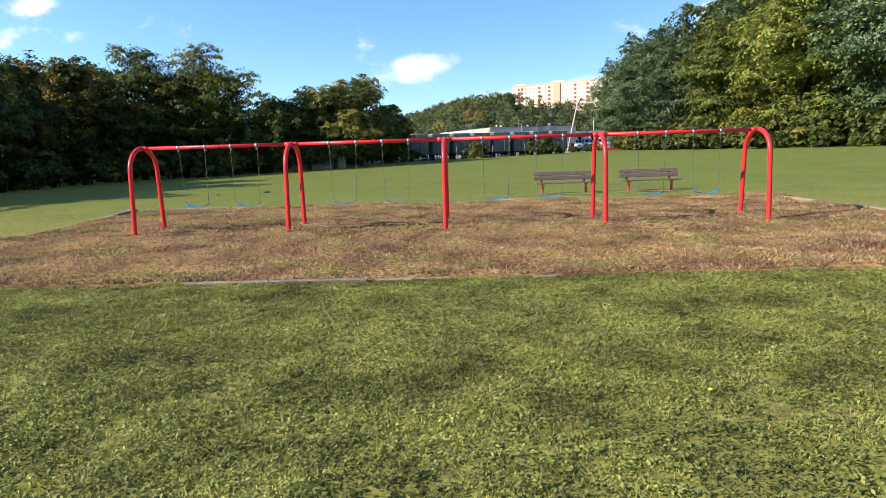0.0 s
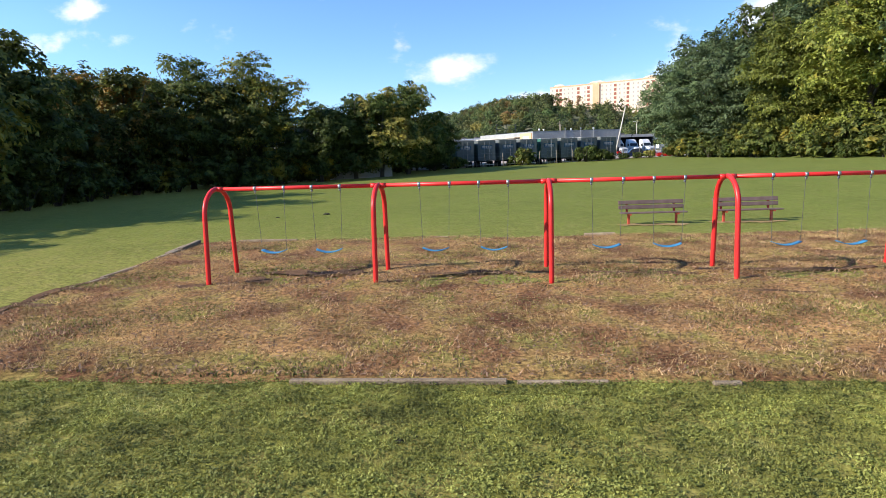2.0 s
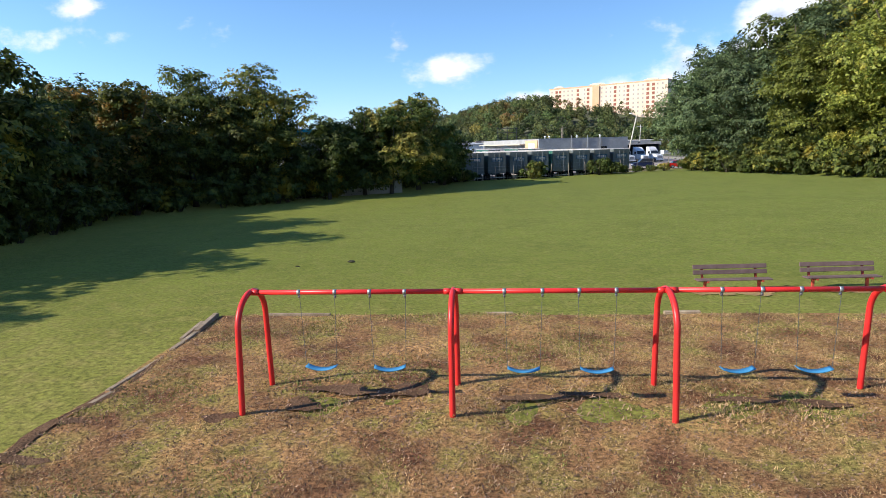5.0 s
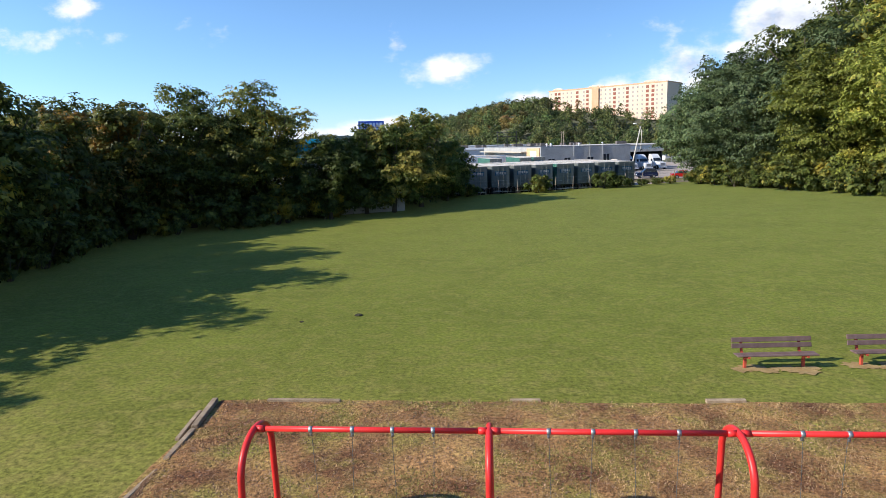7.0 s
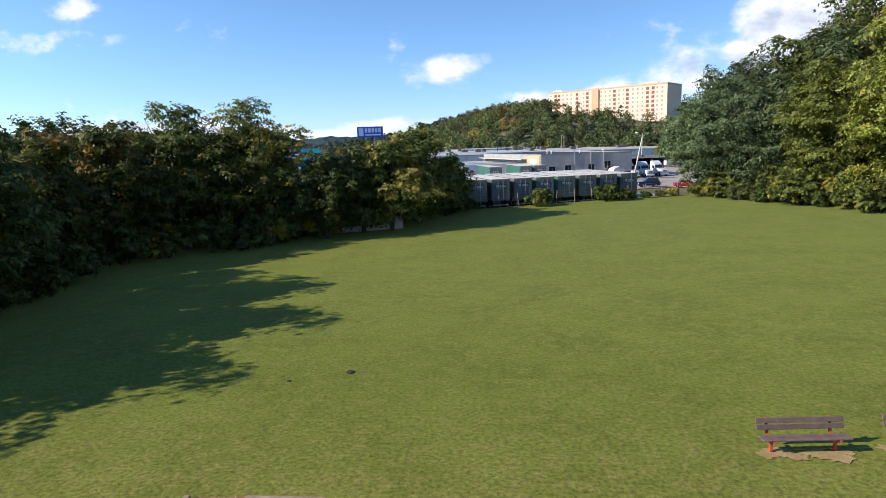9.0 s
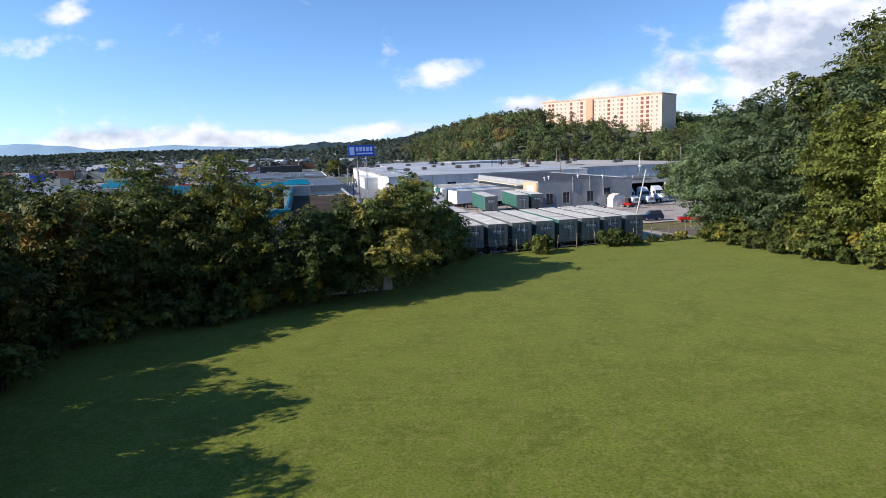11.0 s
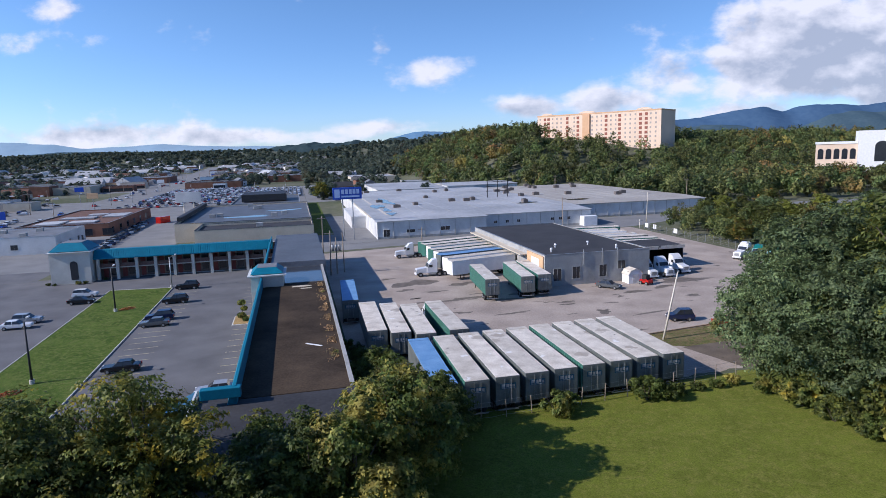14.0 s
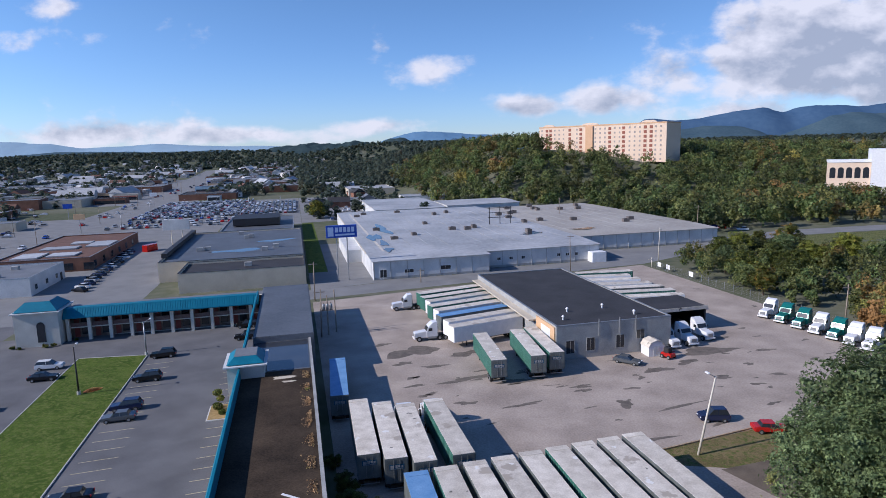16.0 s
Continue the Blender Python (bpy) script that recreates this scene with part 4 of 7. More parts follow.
px, py = np.meshgrid(np.linspace(-11.2, 11.3, 136), np.linspace(-6.58, 6.3, 84))
warp = 1 + 0.012 * soft_noise(px, py, 1.1, 2)
edge = np.minimum(np.minimum(px + 11.2, 11.3 - px), np.minimum(py + 6.58, 6.3 - py))
worn = sum(np.exp(-(((px - (i - 2) * 3.85 - o) / 0.55) ** 2 + ((py + 0.1) / 0.7) ** 2)) for i in range(4) for o in (1.28, 2.6))
pz = (mound(px, py) - 0.10 * worn) * smooth(0, 0.5, edge) + 0.012
pi = np.arange(px.size).reshape(px.shape)
pq = np.stack([pi[:-1, :-1], pi[:-1, 1:], pi[1:, 1:], pi[1:, :-1]], -1).reshape(-1, 4)
pit_mesh = sheet_mesh("mulch_pit", np.stack([px * warp, py * (1 + 0.02 * soft_noise(px, py, 1.4, 6)), pz], -1).reshape(-1, 3), pq, M_MULCH)
pit_mesh.polygons.foreach_set("use_smooth", np.ones(len(pq), bool))
tagged(new("mulch_pit", pit_mesh), "worn brown wood-mulch bed with patchy dry grass", "mulch bed", kind="structure")


def hollow(x, y, rx, ry, seed):
    """A dark scraped hollow that lies on the mulch."""
    rng = random.Random(seed)
    bm = bmesh.new()
    ph = [rng.uniform(0, 6.3) for _ in range(3)]
    ring = []
    hub = bm.verts.new((x, y, float(mound(x, y)) + 0.02))
    for i in range(20):
        a = 2 * math.pi * i / 20
        r = 1 + 0.3 * math.sin(2 * a + ph[0]) + 0.22 * math.sin(3 * a + ph[1]) + rng.uniform(-0.25, 0.25)
        qx, qy = x + rx * r * math.cos(a), y + ry * r * math.sin(a)
        ring.append(bm.verts.new((qx, qy, float(mound(qx, qy)) + 0.016)))
    for k in range(20):
        bm.faces.new((hub, ring[k], ring[(k + 1) % 20]))
    return alone("worn_hollow", bm, M_HOLLOW, "dark scraped hollow in the mulch", "hollow", "hollows under the swings", kind="structure")


# flat dark patches laid on the mulch; narrow ones follow the left edging
HOLLOWS = ((-6.75, -0.25, 0.38, 0.26), (-6.2, 0.45, 0.6, 0.25), (-4.9, 0.45, 0.65, 0.32), (-8.1, -0.9, 0.28, 0.2), (-2.4, 0.1, 0.6, 0.16), (-1.2, 0.3, 0.5, 0.14), (1.5, 0.15, 0.6, 0.16), (2.8, 0.0, 0.5, 0.18), (5.1, 0.2, 0.6, 0.2), (6.5, 0.3, 0.6, 0.2),
                                     (-10.6, -2.6, 0.5, 0.14), (-10.7, -1.2, 0.3, 0.12), (-10.3, -4.4, 0.5, 0.08), (9.4, 3.0, 0.7, 0.18), (8.6, 2.2, 0.5, 0.14), (4.2, -2.0, 0.5, 0.1), (-10.95, -0.2, 0.13, 0.8), (-10.98, -1.9, 0.12, 0.9), (-10.95, -3.5, 0.14, 0.8), (-10.95, -5.1, 0.15, 0.8), (-10.9, 1.6, 0.10, 0.7))
for k, (x, y, rx, ry) in enumerate(HOLLOWS):
    hollow(x, y, rx, ry, 300 + k)


def timber(x0, y0, x1, y1, z=0.09, wide=0.14, tilt=0.0):
    d = Vector((x1 - x0, y1 - y0, 0))
    bm = boxed(0, d.length, -wide / 2, wide / 2, -0.12, z, bevel=0.015)
    m = Matrix.Translation((x0, y0, 0)) @ Matrix.Rotation(math.atan2(d.y, d.x), 4, "Z") @ Matrix.Rotation(radians(tilt), 4, "X")
    return alone("edging_timber", bm, M_TIMBER, "weathered grey timber edging sunk in the turf", "edging timber", "timbers round the mulch bed", m=m)


for a in ((-11.35, 6.2, -11.12, 4.5, 0.12, 0.16), (-11.1, 4.4, -11.0, 2.9, 0.09, 0.14), (-11.45, 5.5, -11.25, 3.9, 0.07, 0.12), (-10.98, 2.5, -11.05, 0.4, 0.05, 0.12), (-11.05, -0.6, -11.0, -2.2, 0.04, 0.12),
          (-9.9, 6.22, -7.9, 6.2, 0.09, 0.12), (-3.4, 6.3, -2.6, 6.32, 0.08, 0.12), (1.6, 6.35, 2.6, 6.37, 0.09, 0.12), (-3.85, -6.64, -1.02, -6.61, 0.062, 0.09), (-0.9, -6.62, 0.25, -6.6, 0.045, 0.07), (1.5, -6.63, 1.85, -6.62, 0.045, 0.08), (-11.02, -2.3, -10.96, -4.2, 0.07, 0.12), (-10.96, -4.3, -10.9, -6.5, 0.08, 0.12), (-10.9, 0.35, -11.0, -0.5, 0.05, 0.12),
          (10.6, 5.9, 10.9, 3.2, 0.09, 0.14), (11.0, 1.7, 11.2, -1.6, 0.11, 0.15), (11.2, -1.7, 11.3, -4.6, 0.09, 0.14)):
    timber(*a)

swing_set = place("swing_set", pose(0, 0, 0), "red steel arched swing set with four bays", "swing set")
BAY = 3.85
arch_pts = [(0, -0.79, -0.2), (0, -0.78, 0.1), (0, -0.695, 1.5)] + [(0, -0.69 * math.cos(a), 1.60 + 0.58 * math.sin(a)) for a in np.linspace(0, math.pi, 17)] + [(0, 0.695, 1.5), (0, 0.78, 0.1), (0, 0.79, -0.2)]
arch = part("arch", tubed(arch_pts, 0.056, 12), M_RED, swing_set, "red bent-pipe arch", smooth=True, m=pose(-2 * BAY, 0, 0))
for i in range(1, 5):
    again(arch, pose((i - 2) * BAY, 0, 0))
rail = part("top_rail", tubed([(0.02, 0, 0), (BAY - 0.02, 0, 0)], 0.047, 12), M_RED, swing_set, "red top rail with scuffed patches", smooth=True, m=pose(-2 * BAY, 0, 2.17))
for i in range(1, 4):
    again(rail, pose((i - 2) * BAY, 0, 2.17))
collar = part("collar", tubed([(-0.07, 0, 0), (0.07, 0, 0)], 0.058, 12), M_RED, swing_set, smooth=True, m=pose(-2 * BAY + 0.1, 0, 2.17))
for i in range(5):
    for o in (-0.1, 0.1):
        if (i, o) not in ((0, 0.1), (0, -0.1), (4, 0.1)):
            again(collar, pose((i - 2) * BAY + o, 0, 2.17))
clamp_bm = tubed([(-0.032, 0, 0), (0.032, 0, 0)], 0.051, 12)
box(clamp_bm, -0.022, 0.022, -0.012, 0.012, -0.11, -0.04)
clamp = None
for i in range(4):
    for o in (0.94, 1.63, 2.29, 2.95):
        m = pose((i - 2) * BAY + o, 0, 2.17)
        clamp = again(clamp, m) if clamp else part("hanger_clamp", clamp_bm, M_STEEL, swing_set, "galvanised hanger clamp", smooth=True, m=m)

seat_bm = bmesh.new()
rows = []
for k in range(13):
    s = k / 12 * 2 - 1
    zz = 0.075 * (abs(s) ** 2)
    rows.append([seat_bm.verts.new((s * 0.30, yy, zz + dz)) for yy, dz in ((-0.085, 0), (0.085, 0), (0.085, 0.016), (-0.085, 0.016))])
for r0, r1 in zip(rows, rows[1:]):
    for k in range(4):
        seat_bm.faces.new((r0[k], r0[(k + 1) % 4], r1[(k + 1) % 4], r1[k]))
seat_bm.faces.new(rows[0]), seat_bm.faces.new(rows[-1][::-1])
bmesh.ops.recalc_face_normals(seat_bm, faces=seat_bm.faces)
swing = place("swing", pose(0, 0, 2.06), "blue rubber belt swing on long steel chains", "swing", "swings on the red frame")
part("seat", seat_bm, M_BLUE_SEAT, swing, "blue sagging belt seat", smooth=True, m=pose(0, 0, -1.425))
for sx, top in ((-0.30, -0.34), (0.30, 0.34)):
    pts = [(top + (sx - top) * k / 36, 0, -1.34 * k / 36) for k in range(37)]
    part("chain", tubed(pts, [0.0075 if k % 2 else 0.0035 for k in range(37)], 5), M_CHAIN, swing, "thin galvanised chain")
first = True
for i in range(4):
    for o in (1.285, 2.62):
        m = pose((i - 2) * BAY + o, 0, 2.06, 2 * math.sin(i * 2.7 + o), 0, 4 * math.sin(i * 1.9 + 3 * o))
        if first:
            swing.matrix_world, first = m, False
        else:
            copy_thing(swing, m)

bench = place("park_bench", pose(4.35, 9.12, 0, 0, 0, 4), "brown plank bench on red steel legs, facing the swings", "bench", "benches by the swings")
for z, y0, y1 in ((0.44, -0.42, -0.27), (0.44, -0.25, -0.10)):
    part("seat_plank", boxed(-1.17, 1.17, y0, y1, z - 0.02, z + 0.02, bevel=0.008), M_BENCH, bench)
for z, y in ((0.62, 0.04), (0.79, 0.085)):
    part("back_plank", boxed(-1.17, 1.17, -0.02, 0.02, -0.07, 0.07, bevel=0.008), M_BENCH, bench, m=pose(0, y, z, -14))
for x in (-0.85, 0.85):
    part("leg", boxed(x - 0.04, x + 0.04, -0.2, -0.12, -0.15, 0.42, bevel=0.008), M_RUST, bench, "red-brown square steel leg")
    bm = boxed(x - 0.03, x + 0.03, -0.44, 0.02, 0.37, 0.42)
    box(bm, x - 0.03, x + 0.03, -0.03, 0.03, 0.0, 0.45, m=pose(0, 0.085, 0.40, -12))
    part("bracket", bm, M_RUST, bench, "red-brown angled bracket")
copy_thing(bench, pose(7.75, 9.4, 0, 0, 0, 4))
for k, (x, y) in enumerate(((4.4, 8.75), (7.8, 9.0))):
    for j in range(7):
        cx, cy, rr = x - 1.0 + 0.34 * j, y + 0.14 * math.sin(2.3 * j + k), 0.30 + 0.12 * math.sin(1.7 * j + 2 * k)
        bm = bmesh.new()
        ring = [(a, rr * (1 + 0.55 * noise.noise(Vector((2.2 * math.cos(a), 2.2 * math.sin(a), 5 * j + k))) + 0.3 * noise.noise(Vector((7 * math.cos(a), 7 * math.sin(a), j - k))))) for a in np.linspace(0, 2 * math.pi, 37)[:-1]]
        bm.faces.new([bm.verts.new((cx + r * math.cos(a), cy + 0.7 * r * math.sin(a), 0.02 + 0.003 * (j % 3))) for a, r in ring])
        alone("worn_patch", bm, M_DIRT, "bare worn dirt under a bench", "dirt patch", "worn patches", kind="structure")



def tufts(name, seed, n, x0, x1, y0, y1, tall, wide, mat, label, lift, blades=2, thin=None):
    """Short upright blades, scattered at random."""
    rng = np.random.default_rng(seed)
    x, y = rng.uniform(x0, x1, n), rng.uniform(y0, y1, n)
    if thin is not None:
        keep = rng.random(n) < thin(x, y)
        x, y = x[keep], y[keep]
    x, y = np.repeat(x, blades) + rng.normal(0, 0.02, len(x) * blades), np.repeat(y, blades) + rng.normal(0, 0.02, len(y) * blades)
    n = len(x)
    a = rng.uniform(0, 2 * np.pi, n)
    h = tall * rng.uniform(0.4, 1.3, n)
    d = np.stack([np.cos(a), np.sin(a), 0 * a], -1) * (wide * rng.uniform(0.6, 1.4, n))[:, None]
    lean = np.stack([rng.normal(0, 0.75, n) * h, rng.normal(0, 0.75, n) * h, h], -1)
    base = np.stack([x, y, height(x, y) + lift(x, y)], -1)
    v = np.stack([base - d, base + d, base + lean], 1).reshape(-1, 3)
    me = sheet_mesh(name, v, np.arange(3 * n).reshape(n, 3), mat)
    return tagged(new(name, me), label, "grass", kind="stuff")


def bare(x, y):
    """One on the mulch, nought in the scraped hollows."""
    keep = np.ones_like(x)
    for hx, hy, rx, ry in HOLLOWS:
        keep *= np.where(((x - hx) / rx) ** 2 + ((y - hy) / ry) ** 2 < 0.9, 0.12, 1.0)
    return keep


def chips(name, seed, n, label):
    rng = np.random.default_rng(seed)
    x, y = rng.uniform(-11, 11.1, n), rng.uniform(-6.45, 6.1, n)
    a, l, w = rng.uniform(0, np.pi, n), rng.uniform(0.012, 0.042, n), rng.uniform(0.004, 0.012, n)
    z = mound(x, y) + 0.014
    ca, sa = np.cos(a), np.sin(a)
    t = rng.normal(0, 0.016, n)
    v = np.stack([np.stack([x + i * l * ca - j * w * sa, y + i * l * sa + j * w * ca, z + i * t + 0.004 * j], -1) for i, j in ((-1, -1), (1, -1), (1, 1), (-1, 1))], 1)
    return tagged(new(name, sheet_mesh(name, v.reshape(-1, 3), np.arange(4 * n).reshape(n, 4), M_CHIP)), label, "mulch", kind="stuff")


def off_pit(x, y):
    return np.where((np.abs(x) < 11.1 + 0.2 * soft_noise(x, y, 0.7, 1)) & (np.abs(y + 0.16) < 6.29 + 0.18 * soft_noise(x, y, 0.6, 3)), 0.0, 1.0)


def patchy(x, y):
    """Dry grass: thin where feet scrape before the swings, thicker to the east."""
    scraped = 0.55 * smooth(1.2, 0.2, y) * smooth(-3.2, -1.8, y)
    return bare(x, y) * np.clip(0.5 + 0.03 * x - scraped + 0.8 * soft_noise(x, y, 0.13, 21) + 0.8 * soft_noise(x, y, 0.9, 7) + 0.4 * soft_noise(x, y, 3.0, 8), 0.05, 1)


flat0 = lambda x, y: 0.0 * x


def clumped(x, y):
    """Turf in small clumps, thinning out towards the ends of the stretch."""
    fade = smooth(9.2, 6.5, np.abs(x)) * smooth(-15.5, -13.5, y)
    return off_pit(x, y) * fade * np.clip(0.6 + 0.5 * soft_noise(x, y, 0.31, 3) + 0.4 * soft_noise(x, y, 1.3, 5), 0.1, 1)


def thinning(x, y):
    return off_pit(x, y) * smooth(16, 12, np.abs(x)) * smooth(11, 7, y)


tufts("grass", 31, 240000, -9.2, 9.2, -15.5, -5.9, 0.038, 0.0045, M_GRASS, "short clover and grass, uneven and sunlit", flat0, 2, clumped)
tufts("grass", 32, 12000, -16, 16, -13, 9, 0.035, 0.006, M_GRASS, "mown grass round the mulch bed", flat0, 2, thinning)
tufts("dry_grass", 33, 95000, -11, 11, -6.5, 6.2, 0.065, 0.008, M_STRAW, "dry yellow grass in the mulch", mound, 2, patchy)
tufts("weeds", 34, 60000, -11, 11, -6.5, 6.2, 0.05, 0.012, M_GRASS, "green weeds in the mulch", mound, 2, lambda x, y: bare(x, y) * np.clip(1.8 * soft_noise(x, y, 1.3, 2) + 0.5 * soft_noise(x, y, 3.1, 5) - 0.25 - 0.03 * x, 0, 1))
leafy = np.random.default_rng(51)
n_w, per = 16000, 20
wx, wy = leafy.uniform(-10.9, 10.9, n_w), leafy.uniform(-6.4, 6.1, n_w)
rank = soft_noise(wx, wy, 1.1, 12) + 0.5 * soft_noise(wx, wy, 0.4, 14) + 0.35 * soft_noise(wx, wy, 3.0, 15)
keep = leafy.random(n_w) < bare(wx, wy) * np.clip(1.5 * rank + 0.12 - 0.5 * smooth(1.2, 0.2, wy) * smooth(-3.2, -1.8, wy), 0.04, 1)
wx, wy = wx[keep], wy[keep]
wide_w = np.repeat(leafy.uniform(0.02, 0.065, len(wx)), per)
wx, wy = np.repeat(wx, per) + leafy.normal(0, 1, len(wide_w)) * wide_w, np.repeat(wy, per) + leafy.normal(0, 1, len(wide_w)) * wide_w
wv_, wq_ = leaf_quads(leafy, np.stack([wx, wy, mound(wx, wy) + leafy.uniform(0.1, 1.7, len(wx)) * wide_w], -1), np.tile((0, 0, 0.9), (len(wx), 1)), 0.021)
tagged(new("weeds", sheet_mesh("weeds", wv_, wq_, M_WEED)), "low leafy weeds and dry clumps in the mulch", "weeds", kind="stuff")
n_c, per = 24000, 19
hx, hy = leafy.uniform(-11, 11, n_c), leafy.uniform(-16, -6.55, n_c)
keep = leafy.random(n_c) < smooth(11, 6.5, np.abs(hx)) * smooth(-16, -13.6, hy)
hx, hy = hx[keep], hy[keep]
n_c = len(hx)
spread_c = np.repeat(leafy.uniform(0.025, 0.075, n_c), per)
cx, cy = np.repeat(hx, per) + leafy.normal(0, 1, n_c * per) * spread_c, np.repeat(hy, per) + leafy.normal(0, 1, n_c * per) * spread_c
tall_c = np.repeat(leafy.uniform(0.025, 0.06, n_c), per)
cc = np.stack([cx, cy, leafy.uniform(0.15, 1.0, n_c * per) * tall_c], -1)[off_pit(cx, cy) > 0]
cv_, cq_ = leaf_quads(leafy, cc, np.tile((0, 0, 1.1), (len(cc), 1)), 0.027)
tagged(new("clover", sheet_mesh("clover", cv_, cq_, M_CLOVER)), "small clover leaves among the grass", "clover", kind="stuff")
chips("mulch_chips", 35, 42000, "scattered wood chips over the swing bed")

# small things in the turf
for x, y, r in ((-2.15, -8.25, 0.05), (-2.0, -8.15, 0.035), (-0.32, -11.4, 0.042), (-0.62, -11.42, 0.036), (-9.3, 15.0, 0.16), (-11.4, 14.1, 0.09)):
    bm = bmesh.new()
    bmesh.ops.create_icosphere(bm, subdivisions=2, radius=r)
    for v in bm.verts:
        v.co.x *= 1 + 0.5 * noise.noise(v.co * 9 + Vector((x, y, 0)))
        v.co.z = v.co.z * 0.35 + 0.02 * noise.noise(v.co * 30)
    alone("earth_clod", bm, M_SOIL, "dark clod of earth and dead grass on the lawn", "clod", "clods on the lawn", m=pose(x, y, ground_at(x, y) + r * 0.12))
flower = place("dandelion", pose(2.4, -11.2, 0), "small yellow dandelion in the grass", "flower")
part("stalk", tubed([(0, 0, -0.02), (0.005, 0, 0.05)], 0.003, 5), M_GRASS, flower)
bm = bmesh.new()
bmesh.ops.create_icosphere(bm, subdivisions=2, radius=0.02)
for v in bm.verts:
    v.co.z *= 0.5
part("blossom", bm, M_YELLOW, flower, m=pose(0.005, 0, 0.055))

# ---- the truck yard ----
slab("yard", [(-40, 60), (-40, -62), (24, -52), (24, -34), (52, -32), (60, 20), (60, 75)], LOT_Z + 0.03, M_LOT, "worn pale paving of the truck yard with dark patches", "yard")


def wheel(parent, x, y, z, r, w, side):
    t = part("wheel", tubed([(-w / 2, 0, 0), (-w / 2 + 0.03, 0, 0), (w / 2 - 0.03, 0, 0), (w / 2, 0, 0)], [r * 0.9, r, r, r * 0.9], 18), M_RUBBER, parent, "black tyre", m=pose(x, y, z))
    part("rim", tubed([(-w / 2 - 0.012, 0, 0), (w / 2 + 0.012, 0, 0)], r * 0.55, 14), M_STEEL, t, "steel rim")
    return t


def trailer(length, side, roof, label, ribs=False, sign=True):
    """A box trailer; origin on the ground under its rear doors, nose towards +y."""
    t = place("semi_trailer", Matrix(), label, "trailer", "trailers parked in the yard")
    H0, H1, W = 1.15, 4.02, 1.28
    part("body", boxed(-W, W, 0.06, length, H0, H1, bevel=0.03), side, t)
    part("roof", boxed(-W + 0.02, W - 0.02, 0.05, length - 0.02, H1 + 0.004, H1 + 0.05, bevel=0.02), roof, t, "pale weathered roof")
    part("front_cap", boxed(-W + 0.01, W - 0.01, length - 0.9, length + 0.02, H1 + 0.054, H1 + 0.085, bevel=0.01), roof, t)
    part("rear_frame", prism(bmesh.new(), [(-W - 0.01, H0), (W + 0.01, H0), (W + 0.01, H1 + 0.02), (-W - 0.01, H1 + 0.02)], "y", -0.0, 0.055), M_TSIDE, t)
    for s in (-1, 1):
        d = part("door", boxed(min(s * 0.02, s * (W - 0.1)), max(s * 0.02, s * (W - 0.1)), -0.03, -0.004, H0 + 0.12, H1 - 0.12, bevel=0.01), M_TSIDE, t, "rear door leaf")
        part("lock_rod", tubed([(s * 0.35, -0.06, H0 + 0.15), (s * 0.35, -0.06, H1 - 0.15)], 0.018, 6), M_STEEL, d)
    if sign:
        p = part("sign_panel", boxed(-0.82, 0.82, -0.045, -0.034, 2.75, 3.35), M_TEALDARK, t, "dark panel with a pale illegible mark")
        for x0, x1, z0, z1 in ((-0.7, 0.7, 2.80, 2.86), (-0.7, -0.3, 2.92, 3.26), (-0.2, 0.08, 2.92, 3.26), (0.15, 0.38, 2.98, 3.26), (0.45, 0.7, 2.92, 3.2)):
            part("bar", boxed(x0, x1, -0.052, -0.047, z0, z1), M_BLOCKWALL, p)
    if ribs:
        rib = None
        n = int(length / 0.62)
        for k in range(n):
            for s in (-1, 1):
                m = pose(s * (W + 0.02), 0.4 + k * 0.62, 0)
                rib = again(rib, m) if rib else part("side_post", boxed(-0.02, 0.02, -0.05, 0.05, H0 + 0.1, H1 - 0.12), M_RIB, t, "raised pale green side post", m=m)
    part("underframe", boxed(-0.5, 0.5, 0.3, length - 0.6, 0.92, H0), M_DARK, t)
    part("bumper", boxed(-1.1, 1.1, 0.0, 0.12, 0.48, 0.6), M_STEEL, t)
    for s in (-0.75, 0.75):
        part("bumper_post", boxed(s - 0.04, s + 0.04, 0.02, 0.1, 0.5, H0), M_DARK, t)
        part("landing_leg", boxed(s - 0.07, s + 0.07, length - 3.0, length - 2.86, 0.0, H0), M_DARK, t)
    for y in (1.6, 2.85):
        for s in (-0.98, 0.98):
            wheel(t, s, y, 0.51, 0.51, 0.52, s)
    return t


def span(proto, near, far, z=LOT_Z + 0.03):
    """A copy of a trailer whose rear stands at near and whose nose points to far."""
    d = math.atan2(far[1] - near[1], far[0] - near[0]) - math.pi / 2
    return copy_thing(proto, Matrix.Translation((near[0], near[1], z)) @ Matrix.Rotation(d, 4, "Z"))


trailer_pale = trailer(16.0, M_TSIDE, M_TROOF, "grey box trailer with a dirty pale roof")
trailer_green = trailer(16.0, M_TGREEN, M_TROOF, "dark green box trailer with a pale roof", ribs=True)
trailer_blue = trailer(16.0, M_TSIDE, M_TBLUE, "box trailer with a faded blue roof")
trailer_dock = trailer(15.0, M_TGREEN, M_TROOF, "green ribbed trailer in front of the depot", ribs=True)
trailer_white = trailer(15.5, M_WHITE, M_TROOF, "white box trailer backed to the depot", sign=False)
for i in range(9):
    near, far = (-9.15 + 3.08 * i, 76.9 + 1.13 * i), (-13.4 + 3.05 * i, 92.3 + 1.07 * i)
    span(trailer_blue if i == 0 else trailer_green if i in (1, 5) else trailer_pale, near, far)
